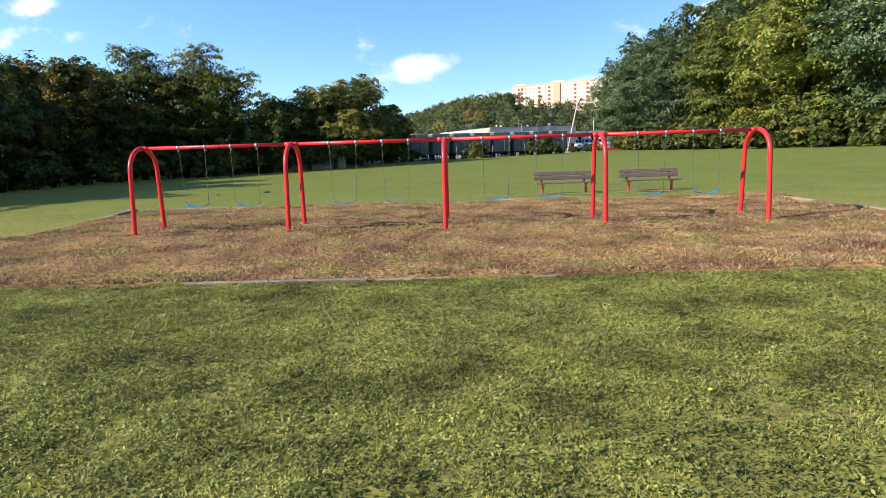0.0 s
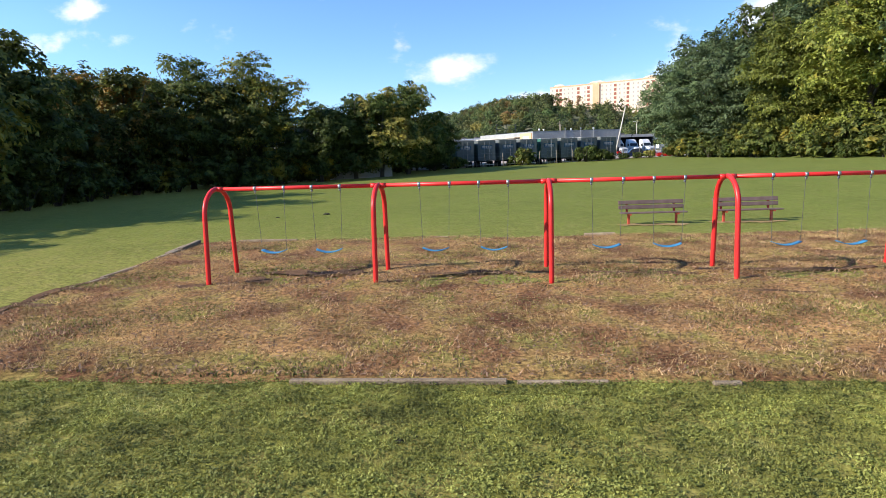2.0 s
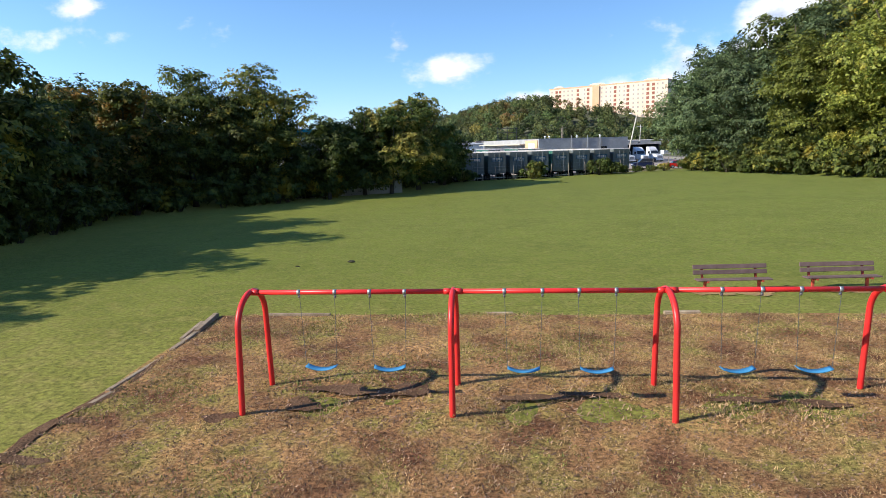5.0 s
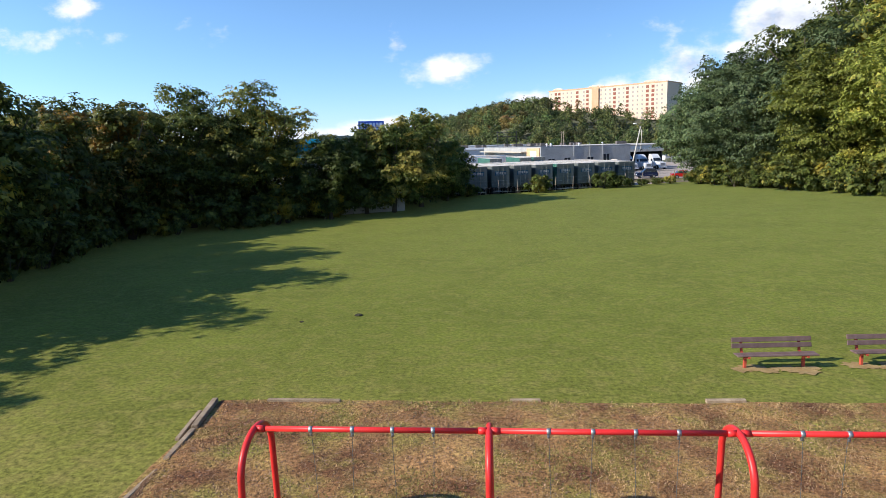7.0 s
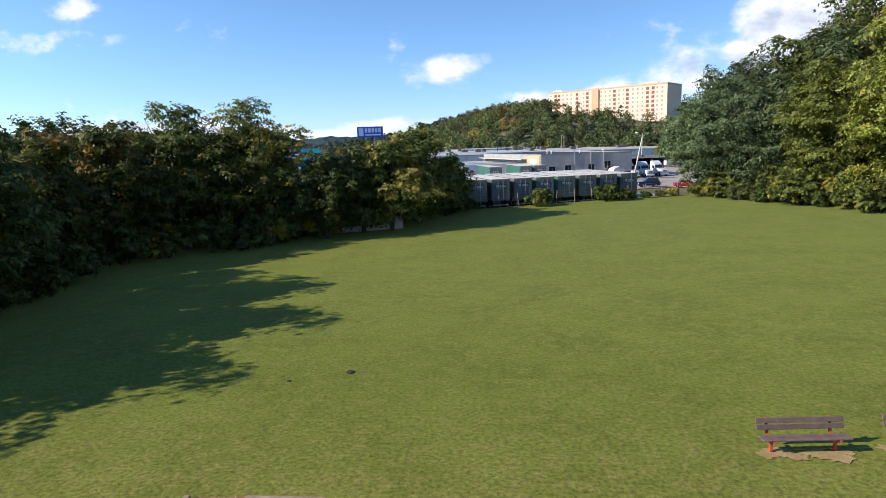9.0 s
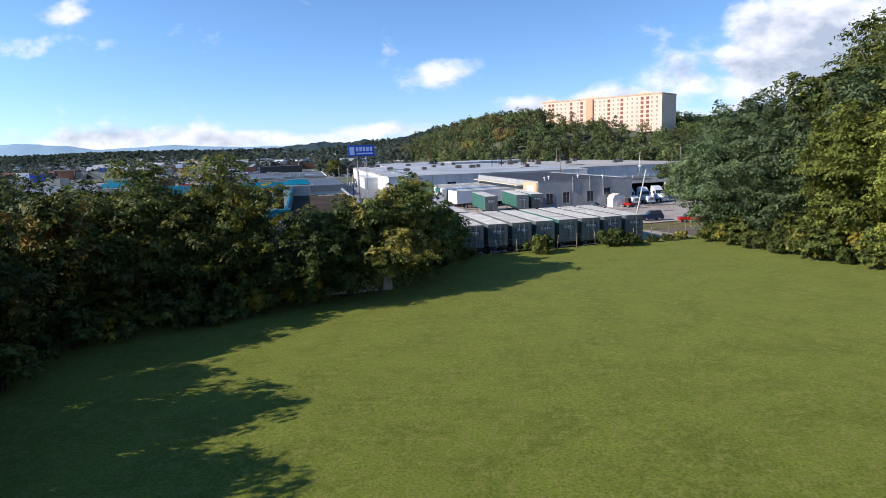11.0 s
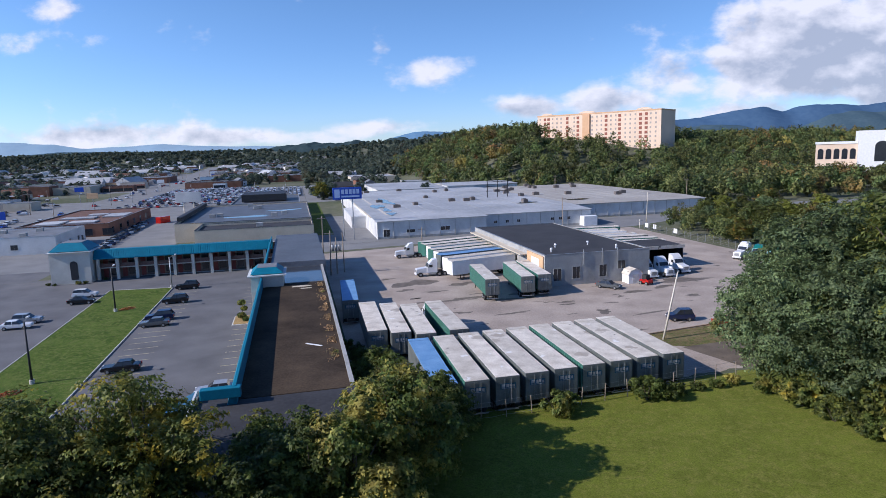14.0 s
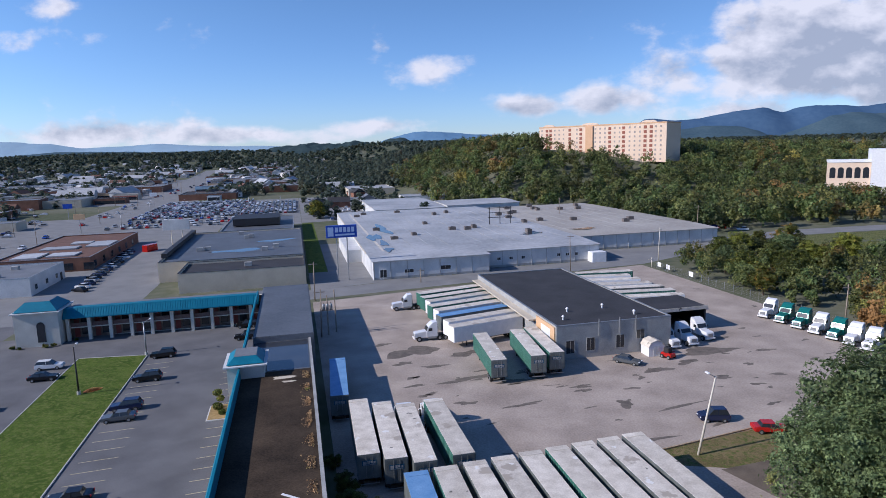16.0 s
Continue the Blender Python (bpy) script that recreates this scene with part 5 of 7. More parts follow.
for near, far, kind in (((-19.0, 96.1), (-23.2, 111.7), trailer_pale), ((-15.8, 95.2), (-19.9, 110.9), trailer_pale), ((-12.5, 94.5), (-16.6, 109.9), trailer_pale), ((-8.4, 96.2), (-12.9, 111.2), trailer_green)):
    span(kind, near, far)
trailer_blue.matrix_world = Matrix.Translation((-26.0, 113.0, LOT_Z + 0.03)) @ Matrix.Rotation(PHI - 0.05, 4, "Z")
for near, far in (((-3.6, 127.2), (-7.0, 143.8)), ((2.8, 129.2), (-0.4, 146.6)), ((5.9, 130.8), (2.2, 147.6))):
    span(trailer_dock, near, far)
turn_in = radians(14)
for k, v in enumerate((18.2, 22.2, 26.6, 31.0, 35.0, 39.2, 43.2, 47.4)):
    a, b = site(-0.6, v), site(-0.6 - 15 * math.cos(turn_in), v - 15 * math.sin(turn_in))
    span((trailer_white, trailer_white, trailer_blue, trailer_white, trailer_green, trailer_white, trailer_green, trailer_green)[k], (a.x, a.y), (b.x, b.y))
for v in (39.0, 44.0, 48.6):
    a, b = site(24.0, v), site(38, v - 2.5)
    span(trailer_white, (a.x, a.y), (b.x, b.y))
# the patterns themselves stand among the rest
for proto, u, v, turn in ((trailer_pale, 24.2, 34.4, -98), (trailer_green, 24.2, 30.0, -98), (trailer_dock, 27.5, 52.5, -98), (trailer_white, 24.2, 25.6, -98)):
    proto.matrix_world = at_site(u, v, turn, LOT_Z + 0.03)
shelter = place("truck_shelter", at_site(23.2, 9.5), "dark open-fronted truck shelter beside the depot", "shelter")
part("roof", boxed(0, 12.5, 0, 10, 4.6, 4.9), M_TAR, shelter)
part("back_wall", boxed(0, 12.5, 9.7, 10, -0.2, 4.59), M_DARK, shelter)
for x in (0.0, 12.2):
    part("side_wall", boxed(x, x + 0.3, 0.3, 9.69, -0.2, 4.59), M_DARK, shelter)
part("fascia", boxed(-0.1, 12.6, -0.12, -0.004, 4.3, 5.0), M_TROOF, shelter)


def tractor(paint, label):
    """A long-nosed road tractor, nose towards +y, origin on the ground under the middle."""
    t = place("truck_tractor", Matrix(), label, "truck", "tractors in the yard")
    part("frame", boxed(-0.45, 0.45, -3.4, 2.6, 0.7, 0.98), M_DARK, t)
    hood = prism(bmesh.new(), [(0.55, 0.75), (2.95, 0.75), (3.02, 1.35), (2.85, 1.72), (0.55, 1.98)], "x", -0.86, 0.86)
    bmesh.ops.bevel(hood, geom=hood.edges[:], offset=0.08, segments=2, affect="EDGES")
    part("hood", hood, paint, t)
    cab = prism(bmesh.new(), [(-1.6, 0.8), (0.6, 0.8), (0.6, 1.98), (0.2, 2.85), (-0.5, 3.15), (-1.6, 3.2)], "x", -1.12, 1.12)
    bmesh.ops.bevel(cab, geom=cab.edges[:], offset=0.07, segments=2, affect="EDGES")
    c = part("cab", cab, paint, t)
    part("windscreen", prism(bmesh.new(), [(0.60, 2.05), (0.62, 2.05), (0.28, 2.76), (0.24, 2.76)], "x", -0.95, 0.95), M_GLASS, c)
    for s in (-1, 1):
        part("side_window", boxed(min(s * 1.115, s * 1.135), max(s * 1.115, s * 1.135), -0.55, 0.2, 2.02, 2.6), M_GLASS, c)
        part("mirror", boxed(s * 1.35 - 0.05, s * 1.35 + 0.05, 0.35, 0.42, 2.0, 2.5), M_DARK, c)
        part("headlight", boxed(s * 0.68 - 0.14, s * 0.68 + 0.14, 2.94, 3.03, 0.98, 1.2), M_WHITE, t)
        part("fuel_tank", tubed([(s * 0.9, -1.3, 0.72), (s * 0.9, 0.3, 0.72)], 0.3, 12), M_STEEL, t)
        part("exhaust", tubed([(s * 0.95, -1.72, 0.9), (s * 0.95, -1.72, 3.5)], 0.06, 8), M_STEEL, t)
    part("roof_fairing", prism(bmesh.new(), [(-1.6, 3.18), (0.0, 3.0), (-0.7, 3.6), (-1.6, 3.72)], "x", -1.0, 1.0), paint, t)
    part("grille", boxed(-0.5, 0.5, 2.96, 3.05, 0.95, 1.55, bevel=0.02), M_STEEL, t)
    part("bumper", boxed(-1.05, 1.05, 2.85, 3.1, 0.45, 0.75, bevel=0.04), M_WHITE, t)
    for y in (2.1, -2.0, -3.2):
        for s in (-0.98, 0.98):
            wheel(t, s, y, 0.51, 0.51, 0.32 if y > 0 else 0.5, s)
    part("coupling", boxed(-0.5, 0.5, -2.9, -2.1, 1.0, 1.14), M_DARK, t)
    return t


truck_white = tractor(CAR_PAINT["white"], "white long-nosed road tractor")
truck_teal = tractor(CAR_PAINT["teal"], "dark teal road tractor")
truck_white.matrix_world = at_site(54.0, 13.8, 115)
for k, v in enumerate((9.5, 5.2, 1.2, -2.8, -6.2, -9.8)):
    proto = truck_teal if k in (0, 1, 3) else truck_white
    m = at_site(54.3 + 0.25 * k, v, 115)
    if k == 0:
        truck_teal.matrix_world = m
    else:
        copy_thing(proto, m)
for u, v, turn in ((22.9, 3.2, 180), (26.8, 3.6, 180), (31.5, 5.5, 182), (25.4, 8.5, 180), (-18.7, 20.6, 90), (-19.2, 45.6, 90)):
    copy_thing(truck_white, at_site(u, v, turn))


for near, far in (((-12.5, 94.5), (-16.6, 109.9)), ((-8.4, 96.2), (-12.9, 111.2))):
    d = Vector((far[0] - near[0], far[1] - near[1])).normalized()
    copy_thing(truck_white, Matrix.Translation((far[0] + d.x * 2.4, far[1] + d.y * 2.4, LOT_Z + 0.03)) @ Matrix.Rotation(math.atan2(d.y, d.x) - math.pi / 2, 4, "Z"))


def building(name, u0, u1, v0, v1, tall, wall, roof, label, category, lip=0.35, thick=0.3, z=LOT_Z):
    """A flat-roofed building on the grid, with four walls, a roof inside a parapet; returns its Empty, in grid axes from the near left corner."""
    b = place(name, at_site(u0, v0, 0, z), label, category)
    w, d = u1 - u0, v1 - v0
    for nm, x0, x1, y0, y1 in (("wall", 0, w, 0, thick), ("wall", 0, w, d - thick, d), ("wall", 0, thick, thick, d - thick), ("wall", w - thick, w, thick, d - thick)):
        part(nm, boxed(x0, x1, y0, y1, -0.3, tall), wall, b)
    part("roof", boxed(thick, w - thick, thick, d - thick, tall - lip - 0.25, tall - lip), roof, b)
    for x0, x1, y0, y1 in ((-0.04, w + 0.04, -0.04, thick + 0.02), (-0.04, w + 0.04, d - thick - 0.02, d + 0.04), (-0.04, thick + 0.02, thick + 0.024, d - thick - 0.024), (w - thick - 0.02, w + 0.04, thick + 0.024, d - thick - 0.024)):
        part("coping", boxed(x0, x1, y0, y1, tall + 0.003, tall + 0.07), M_STEEL, b)
    return b


def window(b, x, y, z, wide, tall, axis="x", deep=0.06, trim_mat=M_WHITE, pane=M_GLASS):
    """A framed window on a wall that runs along an axis."""
    def bx(a0, a1, o0, o1, z0, z1):
        return (a0, a1, y + o0, y + o1, z0, z1) if axis == "x" else (x + o0, x + o1, a0, a1, z0, z1)
    c = x if axis == "x" else y
    bm = bmesh.new()
    for a0, a1, z0, z1 in ((c - wide / 2 - 0.08, c + wide / 2 + 0.08, z - 0.1, z), (c - wide / 2 - 0.08, c + wide / 2 + 0.08, z + tall, z + tall + 0.08), (c - wide / 2 - 0.08, c - wide / 2, z, z + tall), (c + wide / 2, c + wide / 2 + 0.08, z, z + tall), (c - 0.025, c + 0.025, z, z + tall)):
        box(bm, *bx(a0, a1, -deep, 0.003, z0, z1))
    w = part("window", bm, trim_mat, b)
    part("pane", boxed(*bx(c - wide / 2, c + wide / 2, -deep * 0.5, -0.004, z, z + tall)), pane, w)
    return w


depot = building("depot", 0, 22.3, 1.2, 49.5, 6.2, M_BLOCKWALL, M_TAR, "grey block truck depot with a black flat roof", "depot", lip=0.12)
for x, z in ((2.6, 1.1), (6.5, 1.3), (12.2, 1.3), (16.2, 2.6)):
    window(depot, x, 0, z, 1.5, 2.3 if z < 2 else 1.6, trim_mat=M_BLOCKWALL)
part("dock_front", boxed(-0.25, -0.01, 0.4, 9.0, 2.2, 5.9), M_ORANGE, depot, "orange-painted dock wall")
part("dock_door", boxed(-0.3, -0.254, 2.2, 6.4, 2.6, 5.2), M_WHITE, depot, "white dock door")
part("canopy", boxed(-1.6, -0.01, 9.2, 47.5, 4.9, 5.15), M_TAN, depot, "dock canopy")
for x in (8.0, 12.0, 15.2):
    part("pipe", tubed([(x, -0.12, 3.9), (x, -0.12, 6.9)], 0.09, 8), M_STEEL, depot)
for x, y in ((3.0, 4.0), (6.0, 9.0), (13.5, 9.5), (16.8, 3.4)):
    vent = part("roof_vent", tubed([(x, y, 6.05), (x, y, 6.65), (x, y, 6.67), (x, y, 6.95)], [0.13, 0.13, 0.3, 0.14], 10), M_WHITE, depot)

shed = place("garden_shed", at_site(17.6, -0.6, 0), "small white gambrel garden shed by the depot", "shed")
part("body", prism(bmesh.new(), [(-1.5, 0), (1.5, 0), (1.5, 1.7), (1.0, 2.5), (0, 2.85), (-1.0, 2.5), (-1.5, 1.7)], "y", -1.3, 1.3), M_WHITE, shed)
for s in (-1, 1):
    part("roof_panel", prism(bmesh.new(), [(s * 1.58, 1.72), (s * 1.04, 2.55), (0, 2.93), (0, 2.98), (s * 1.1, 2.6), (s * 1.66, 1.74)], "y", -1.4, 1.4), M_TROOF, shed)
    part("door", boxed(min(s * 0.02, s * 0.62), max(s * 0.02, s * 0.62), -1.34, -1.303, 0.1, 1.9), M_PALEWALL, shed)

# warehouse: a low pale hall with a long metal roof
hall = place("warehouse", at_site(-22, 81.5), "long pale warehouse with a grey metal roof", "warehouse")


def hall_block(x0, x1, y0, y1, tall, ridge, wall=M_PALEWALL, roof=M_METALROOF):
    for a in ((x0, x1, y0, y0 + 0.3), (x0, x1, y1 - 0.3, y1), (x0, x0 + 0.3, y0 + 0.3, y1 - 0.3), (x1 - 0.3, x1, y0 + 0.3, y1 - 0.3)):
        part("wall", boxed(*a, -0.3, tall), wall, hall)
    part("roof", prism(bmesh.new(), [(y0 - 0.5, tall), (y0 + 14, tall + ridge), (y1 - 14, tall + ridge), (y1 + 0.5, tall), (y1 + 0.5, tall + 0.15), (y1 - 14, tall + ridge + 0.15), (y0 + 14, tall + ridge + 0.15), (y0 - 0.5, tall + 0.15)], "x", x0 - 0.4, x1 + 0.4), roof, hall)


hall_block(0, 35, 0, 150, 5.4, 0.5)
hall_block(35.9, 74, 6, 150, 5.2, 0.5)
hall_block(74.9, 131, 24, 140, 5.2, 0.4, roof=M_PALEGRAVEL)
hall_block(20, 58, 151.5, 225, 5.6, 0.5)
hall_block(58.9, 100, 151.5, 185, 6.4, 0.4)
for x0, x1, y0, y1, z in ((0, 35, 14, 136, 6.06), (36, 74, 20, 136, 5.86), (75, 131, 38, 126, 5.76)):
    for k in range(int((x1 - x0) // 6)):
        part("roof_joint", boxed(x0 + 3 + k * 6, x0 + 3.12 + k * 6, y0, y1, z - 0.02, z + 0.03), M_BLOCKWALL, hall)
# paler skin on the left slope paints in its sunlit look
part("slope_band", prism(bmesh.new(), [(-0.5, 5.45), (5.5, 6.0), (5.5, 6.12), (-0.5, 5.6)], "y", 14.2, 136), M_TROOF, hall, "sloping roof edge, paler for its lit side")
for x0, x1, y in ((0.02, 34.98, -0.02), (35.92, 73.98, 5.98), (74.92, 130.98, 23.98)):
    part("wall_base", boxed(x0, x1, y - 0.03, y + 0.015, -0.2, 0.7), M_BLOCKWALL, hall, "darker stained wall base")
part("entrance_wing", boxed(-5, -0.05, 32, 70, -0.2, 4.2), M_PALEWALL, hall)
window(hall, 2.9, 0, 0.3, 1.9, 2.6, trim_mat=M_WHITE)
window(hall, 10.5, 0, 1.6, 2.6, 1.0, trim_mat=M_WHITE)
window(hall, 21.5, 0, 1.8, 3.0, 1.2, trim_mat=M_WHITE)
for x in (40, 44, 48, 60, 63, 66):
    window(hall, x, 6, 2.2, 1.1, 0.9, trim_mat=M_WHITE)
post = None
for x0, y, n in ((0.2, 0, 7), (36.2, 6, 8), (75.2, 24, 12)):
    for k in range(n):
        m = pose(x0 + k * 4.9, y - 0.06, 0)
        post = again(post, m) if post else part("wall_post", boxed(-0.07, 0.07, -0.05, 0.055, 0, 5.1), M_BLOCKWALL, hall, "grey wall post", m=m)
part("side_dock", boxed(70, 74.8, 2.5, 5.95, 0, 3.2), M_WHITE, hall)
ru = random.Random(5)
unit = None
for k in range(34):
    x, y = ru.uniform(7, 124), ru.uniform(18, 135)
    if x > 74 and y < 40:
        continue
    m = pose(x, y, 5.9, 0, 0, ru.choice((0, 90)))
    if unit:
        o = again(unit, m)
        for ch in unit.children:
            c = new(ch.name.split(".")[0], ch.data)
            c.parent, c.matrix_basis = o, ch.matrix_basis
    else:
        unit = part("roof_unit", boxed(-1.3, 1.3, -0.9, 0.9, -0.3, 1.15, bevel=0.05), M_AIRUNIT, hall, "brown rooftop air unit", m=m)
        part("fan", tubed([(0, 0, 1.15), (0, 0, 1.27)], 0.5, 12), M_DARK, unit)

frame_tower = place("power_frame", at_site(34, 148), "dark steel power frame behind the warehouse", "steel frame")
for x in (0, 4.5, 9):
    part("mast", tubed([(x, 0, -0.3), (x, 0, 13)], 0.16, 6), M_DARK, frame_tower)
for z in (8.5, 10.5, 12.4):
    part("crossbar", boxed(-0.6, 9.6, -0.1, 0.1, z, z + 0.2), M_DARK, frame_tower)

# the blue pylon sign: its lettering stays plain
pylon = place("pylon_sign", at_site(-30.3, 84.9), "blue roadside sign on two steel poles", "sign")
for x in (-1.5, 1.5):
    part("pole", tubed([(x, 0, -0.3), (x, 0, 14.5)], 0.16, 10), M_STEEL, pylon)
face = part("sign_box", boxed(-4.4, 4.4, -0.35, 0.35, 12.6, 16.2, bevel=0.05), M_SIGN, pylon, "blue sign box with pale lettering bars")
part("emblem", boxed(-3.9, -2.3, -0.40, -0.355, 13.1, 15.7), M_SIGNMARK, face)
for k in range(5):
    part("letter_bar", boxed(-1.8 + k * 1.15, -0.95 + k * 1.15, -0.40, -0.355, 14.2, 15.6), M_SIGNMARK, face)
part("lower_bar", boxed(-1.8, 3.7, -0.40, -0.355, 13.2, 13.7), M_SIGNMARK, face)

# street
slab("road", [(-160, 63.5), (-40, 63.5), (62, 76.5), (110, 98), (150, 108), (420, 96), (420, 107), (150, 121), (106, 110), (60, 90), (-40, 74.5), (-160, 74.5)], LOT_Z + 0.018, M_ROAD, "grey two-lane street behind the depot", "road")
slab("forecourt", [(-40, 74.5), (-21, 78), (-21, 160), (-34, 160), (-34, 100), (-40, 100)], LOT_Z + 0.012, M_ROAD, "pale concrete forecourt by the warehouse", "paving")
slab("forecourt", [(-21, 73), (-21, 81.2), (14, 81.2), (14, 87), (53, 87), (53, 104.8), (118, 104.8), (106, 96), (60, 76.4), (13, 70.8)], LOT_Z + 0.010, M_ROAD, "pale concrete apron along the warehouse", "paving")
slab("verge", [(-40, 100), (-34.2, 100), (-34.2, 240), (-40, 240)], LOT_Z + 0.03, M_LUSH, "strip of mown grass beside the forecourt", "grass verge")


def blot(name, u, v, ru_, rv_, z, mat, seed, label, category, group):
    """An uneven flat patch on the paving."""
    rng = random.Random(seed)
    bm = bmesh.new()
    k = 22
    ring = []
    ph = [rng.uniform(0, 6.3) for _ in range(4)]
    for i in range(k):
        a = 2 * math.pi * i / k
        r = 1 + 0.28 * math.sin(2 * a + ph[0]) + 0.2 * math.sin(3 * a + ph[1]) + 0.14 * math.sin(5 * a + ph[2]) + rng.uniform(-0.12, 0.12)
        ring.append(bm.verts.new((ru_ * r * math.cos(a), rv_ * r * math.sin(a), 0)))
    bm.faces.new(ring)
    return alone(name, bm, mat, label, category, group, kind="structure", m=at_site(u, v, rng.uniform(-12, 12), z))


STAINS = ((-17, -2.5, 4.2, 0.9), (-9, -6, 4.5, 0.8), (-23, 14, 4.2, 3.0), (-26, 8, 1.8, 0.8), (-21, 5, 2.2, 0.6), (2, -19, 1.2, 1.2), (-1, -11, 2.0, 0.5), (6, -14, 1.2, 0.4), (-12, -15, 2.6, 0.5), (14, -8, 2.0, 1.1), (21, -6, 2.4, 0.8),
          (28, -2, 6.0, 1.6), (33, 4, 3.0, 1.0), (-3, -30, 5.0, 0.5), (-8, -33, 3.0, 0.6), (9, -22, 4.0, 0.3), (22, -14, 1.6, 0.7), (25, -18, 1.0, 0.5), (30, -10, 1.0, 0.5), (-28, 20, 1.6, 0.7), (-20, -12, 1.6, 0.6), (-26, -3, 1.4, 0.5), (17, 2.0, 6.0, 1.0), (-14, 10, 3.0, 1.4))
rs0 = random.Random(64)
STAINS += tuple((rs0.uniform(-27, 50), rs0.uniform(-30, 1), rs0.uniform(0.3, 1.6), rs0.uniform(0.12, 0.5)) for _ in range(46)) + tuple((rs0.uniform(24, 58), rs0.uniform(-25, 60), rs0.uniform(0.4, 2.0), rs0.uniform(0.15, 0.6)) for _ in range(14))
for k, (u, v, a, b) in enumerate(STAINS):
    blot("tar_patch", u, v, a, b, LOT_Z + 0.0335 + 0.0004 * (k % 5), M_PATCH, 100 + k, "dark oily patch in the yard paving", "patch", "dark patches in the yard")

slab("grass_strip", [(-3, -33.4), (13.5, -31.2), (22, -33), (22, -38), (4, -39), (-3, -36)], LOT_Z + 0.034, M_DRYTURF, "ragged grass strip in the yard", "grass verge")
slab("dirt_yard", [(3, -39), (22, -38), (24, -46), (24, -52), (6, -50)], LOT_Z + 0.036, M_DARKDIRT, "bare dirt at the yard's corner, darkened for shade", "dirt")
p0, p1 = site(-3, -33.3), site(13.5, -31.0)
d = p1 - p0
alone("yard_kerb", boxed(0, d.length, -0.12, 0.12, 0.0, 0.22, bevel=0.03), M_TIMBER, "low timber kerb along the yard's grass", "kerb", kind="structure", m=Matrix.Translation(p0) @ Matrix.Rotation(math.atan2(d.y, d.x), 4, "Z"))

# ---- the motel ----
motel = place("motel", at_site(-52, -57), "two-storey motel with teal metal eaves and gravel roof", "motel")


def mpart(name, u0, u1, v0, v1, z0, z1, mat, label="", parent=None, bevel=0.0):
    return part(name, boxed(u0 + 52, u1 + 52, v0 + 57, v1 + 57, z0, z1, bevel=bevel), mat, parent or motel, label)


# near wing with a sunken gravel roof behind the teal eave
mpart("wing", -51.0, -41.8, -56, -6.6, -0.3, 6.0, M_MOTEL)
mpart("gravel_roof", -51.69, -42.0, -55.8, -6.7, 6.004, 6.08, M_GRAVEL, "brown gravel roof with dry grass")
mpart("felt_roof", -51.0, -42.0, -6.65, 8.4, 6.004, 6.09, M_SHOPROOF, "blue-grey felt roof strip")
mpart("wing", -51.0, -41.8, -6.55, 8.4, -0.3, 6.0, M_MOTEL)
mpart("rear_parapet", -41.98, -41.6, -56, 8.4, 6.004, 6.30, M_BLOCKWALL, "crumbling grey parapet")
mpart("high_wing", -51.0, -41.0, 8.45, 49.4, -0.3, 7.0, M_GREYROOF, "taller wing with dark cladding")
mpart("tar_roof", -50.9, -41.1, 8.5, 49.3, 7.004, 7.08, M_SHOPROOF, "dark grey felt roof")
rw = np.random.default_rng(71)
wx, wy = 9.6 - np.abs(rw.normal(0, 0.45, 2600)), rw.uniform(8, 49.5, 2600)
keep = soft_noise(wx, wy, 1.6, 3) > -0.1
wz = 6.09 + rw.uniform(0.0, 0.22, 2600)
wv, wq = leaf_tris(rw, np.stack([wx, wy, wz], -1)[keep], np.tile((0.0, 0.0, 0.4), (int(keep.sum()), 1)), 0.16)
weeds = new("roof_weeds", sheet_mesh("roof_weeds", wv, wq, M_STRAW))
weeds.parent = motel
part("fallen_board", boxed(-0.12, 0.12, -1.1, 1.1, 0, 0.05), M_WHITE, motel, "white board lying on the roof", m=pose(7.2, 15.0, 6.09, 0, 0, 50))
for bx_, by_, br in ((6.0, 47.4, 1.5), (6.8, 45.6, 0.9)):
    bm = bmesh.new()
    bm.faces.new([bm.verts.new((bx_ + br * (1 + 0.3 * math.sin(3 * a + br)) * math.cos(a), by_ + 0.5 * br * (1 + 0.3 * math.cos(2 * a)) * math.sin(a), 6.088)) for a in np.linspace(0, 2 * math.pi, 17)[:-1]])
    part("pale_patch", bm, M_TAN, motel, "pale worn patch in the gravel")
EAVE = [(-0.75, 5.5), (0.05, 7.75), (0.3, 7.75), (0.3, 6.004), (0.2, 6.004), (-0.75, 5.2)]
part("eave", prism(bmesh.new(), EAVE, "y", 0.0, 49.0), M_TEAL, motel, "teal metal mansard eave")
part("eave", prism(bmesh.new(), [(x, z if z != 6.004 else 7.09) if z < 7 else (x, 7.8) for x, z in EAVE], "y", 56.5, 99.5), M_TEAL, motel, "teal metal mansard eave")
mpart("low_wing", -54.5, -41.8, -68, -56.05, -0.3, 6.0, M_MOTEL)
mpart("tar_roof", -54.6, -41.6, -68.2, -56.04, 6.004, 6.1, M_TAR, "black felt roof")
mpart("return_eave", -54.6, -51.3, -57.35, -56.6, 6.8, 7.7, M_TEAL, "teal metal eave turning the corner", bevel=0.05)
mpart("stair_tower", -53.5, -48.45, -8.6, -2.65, -0.3, 7.9, M_MOTEL, "cream stair tower")


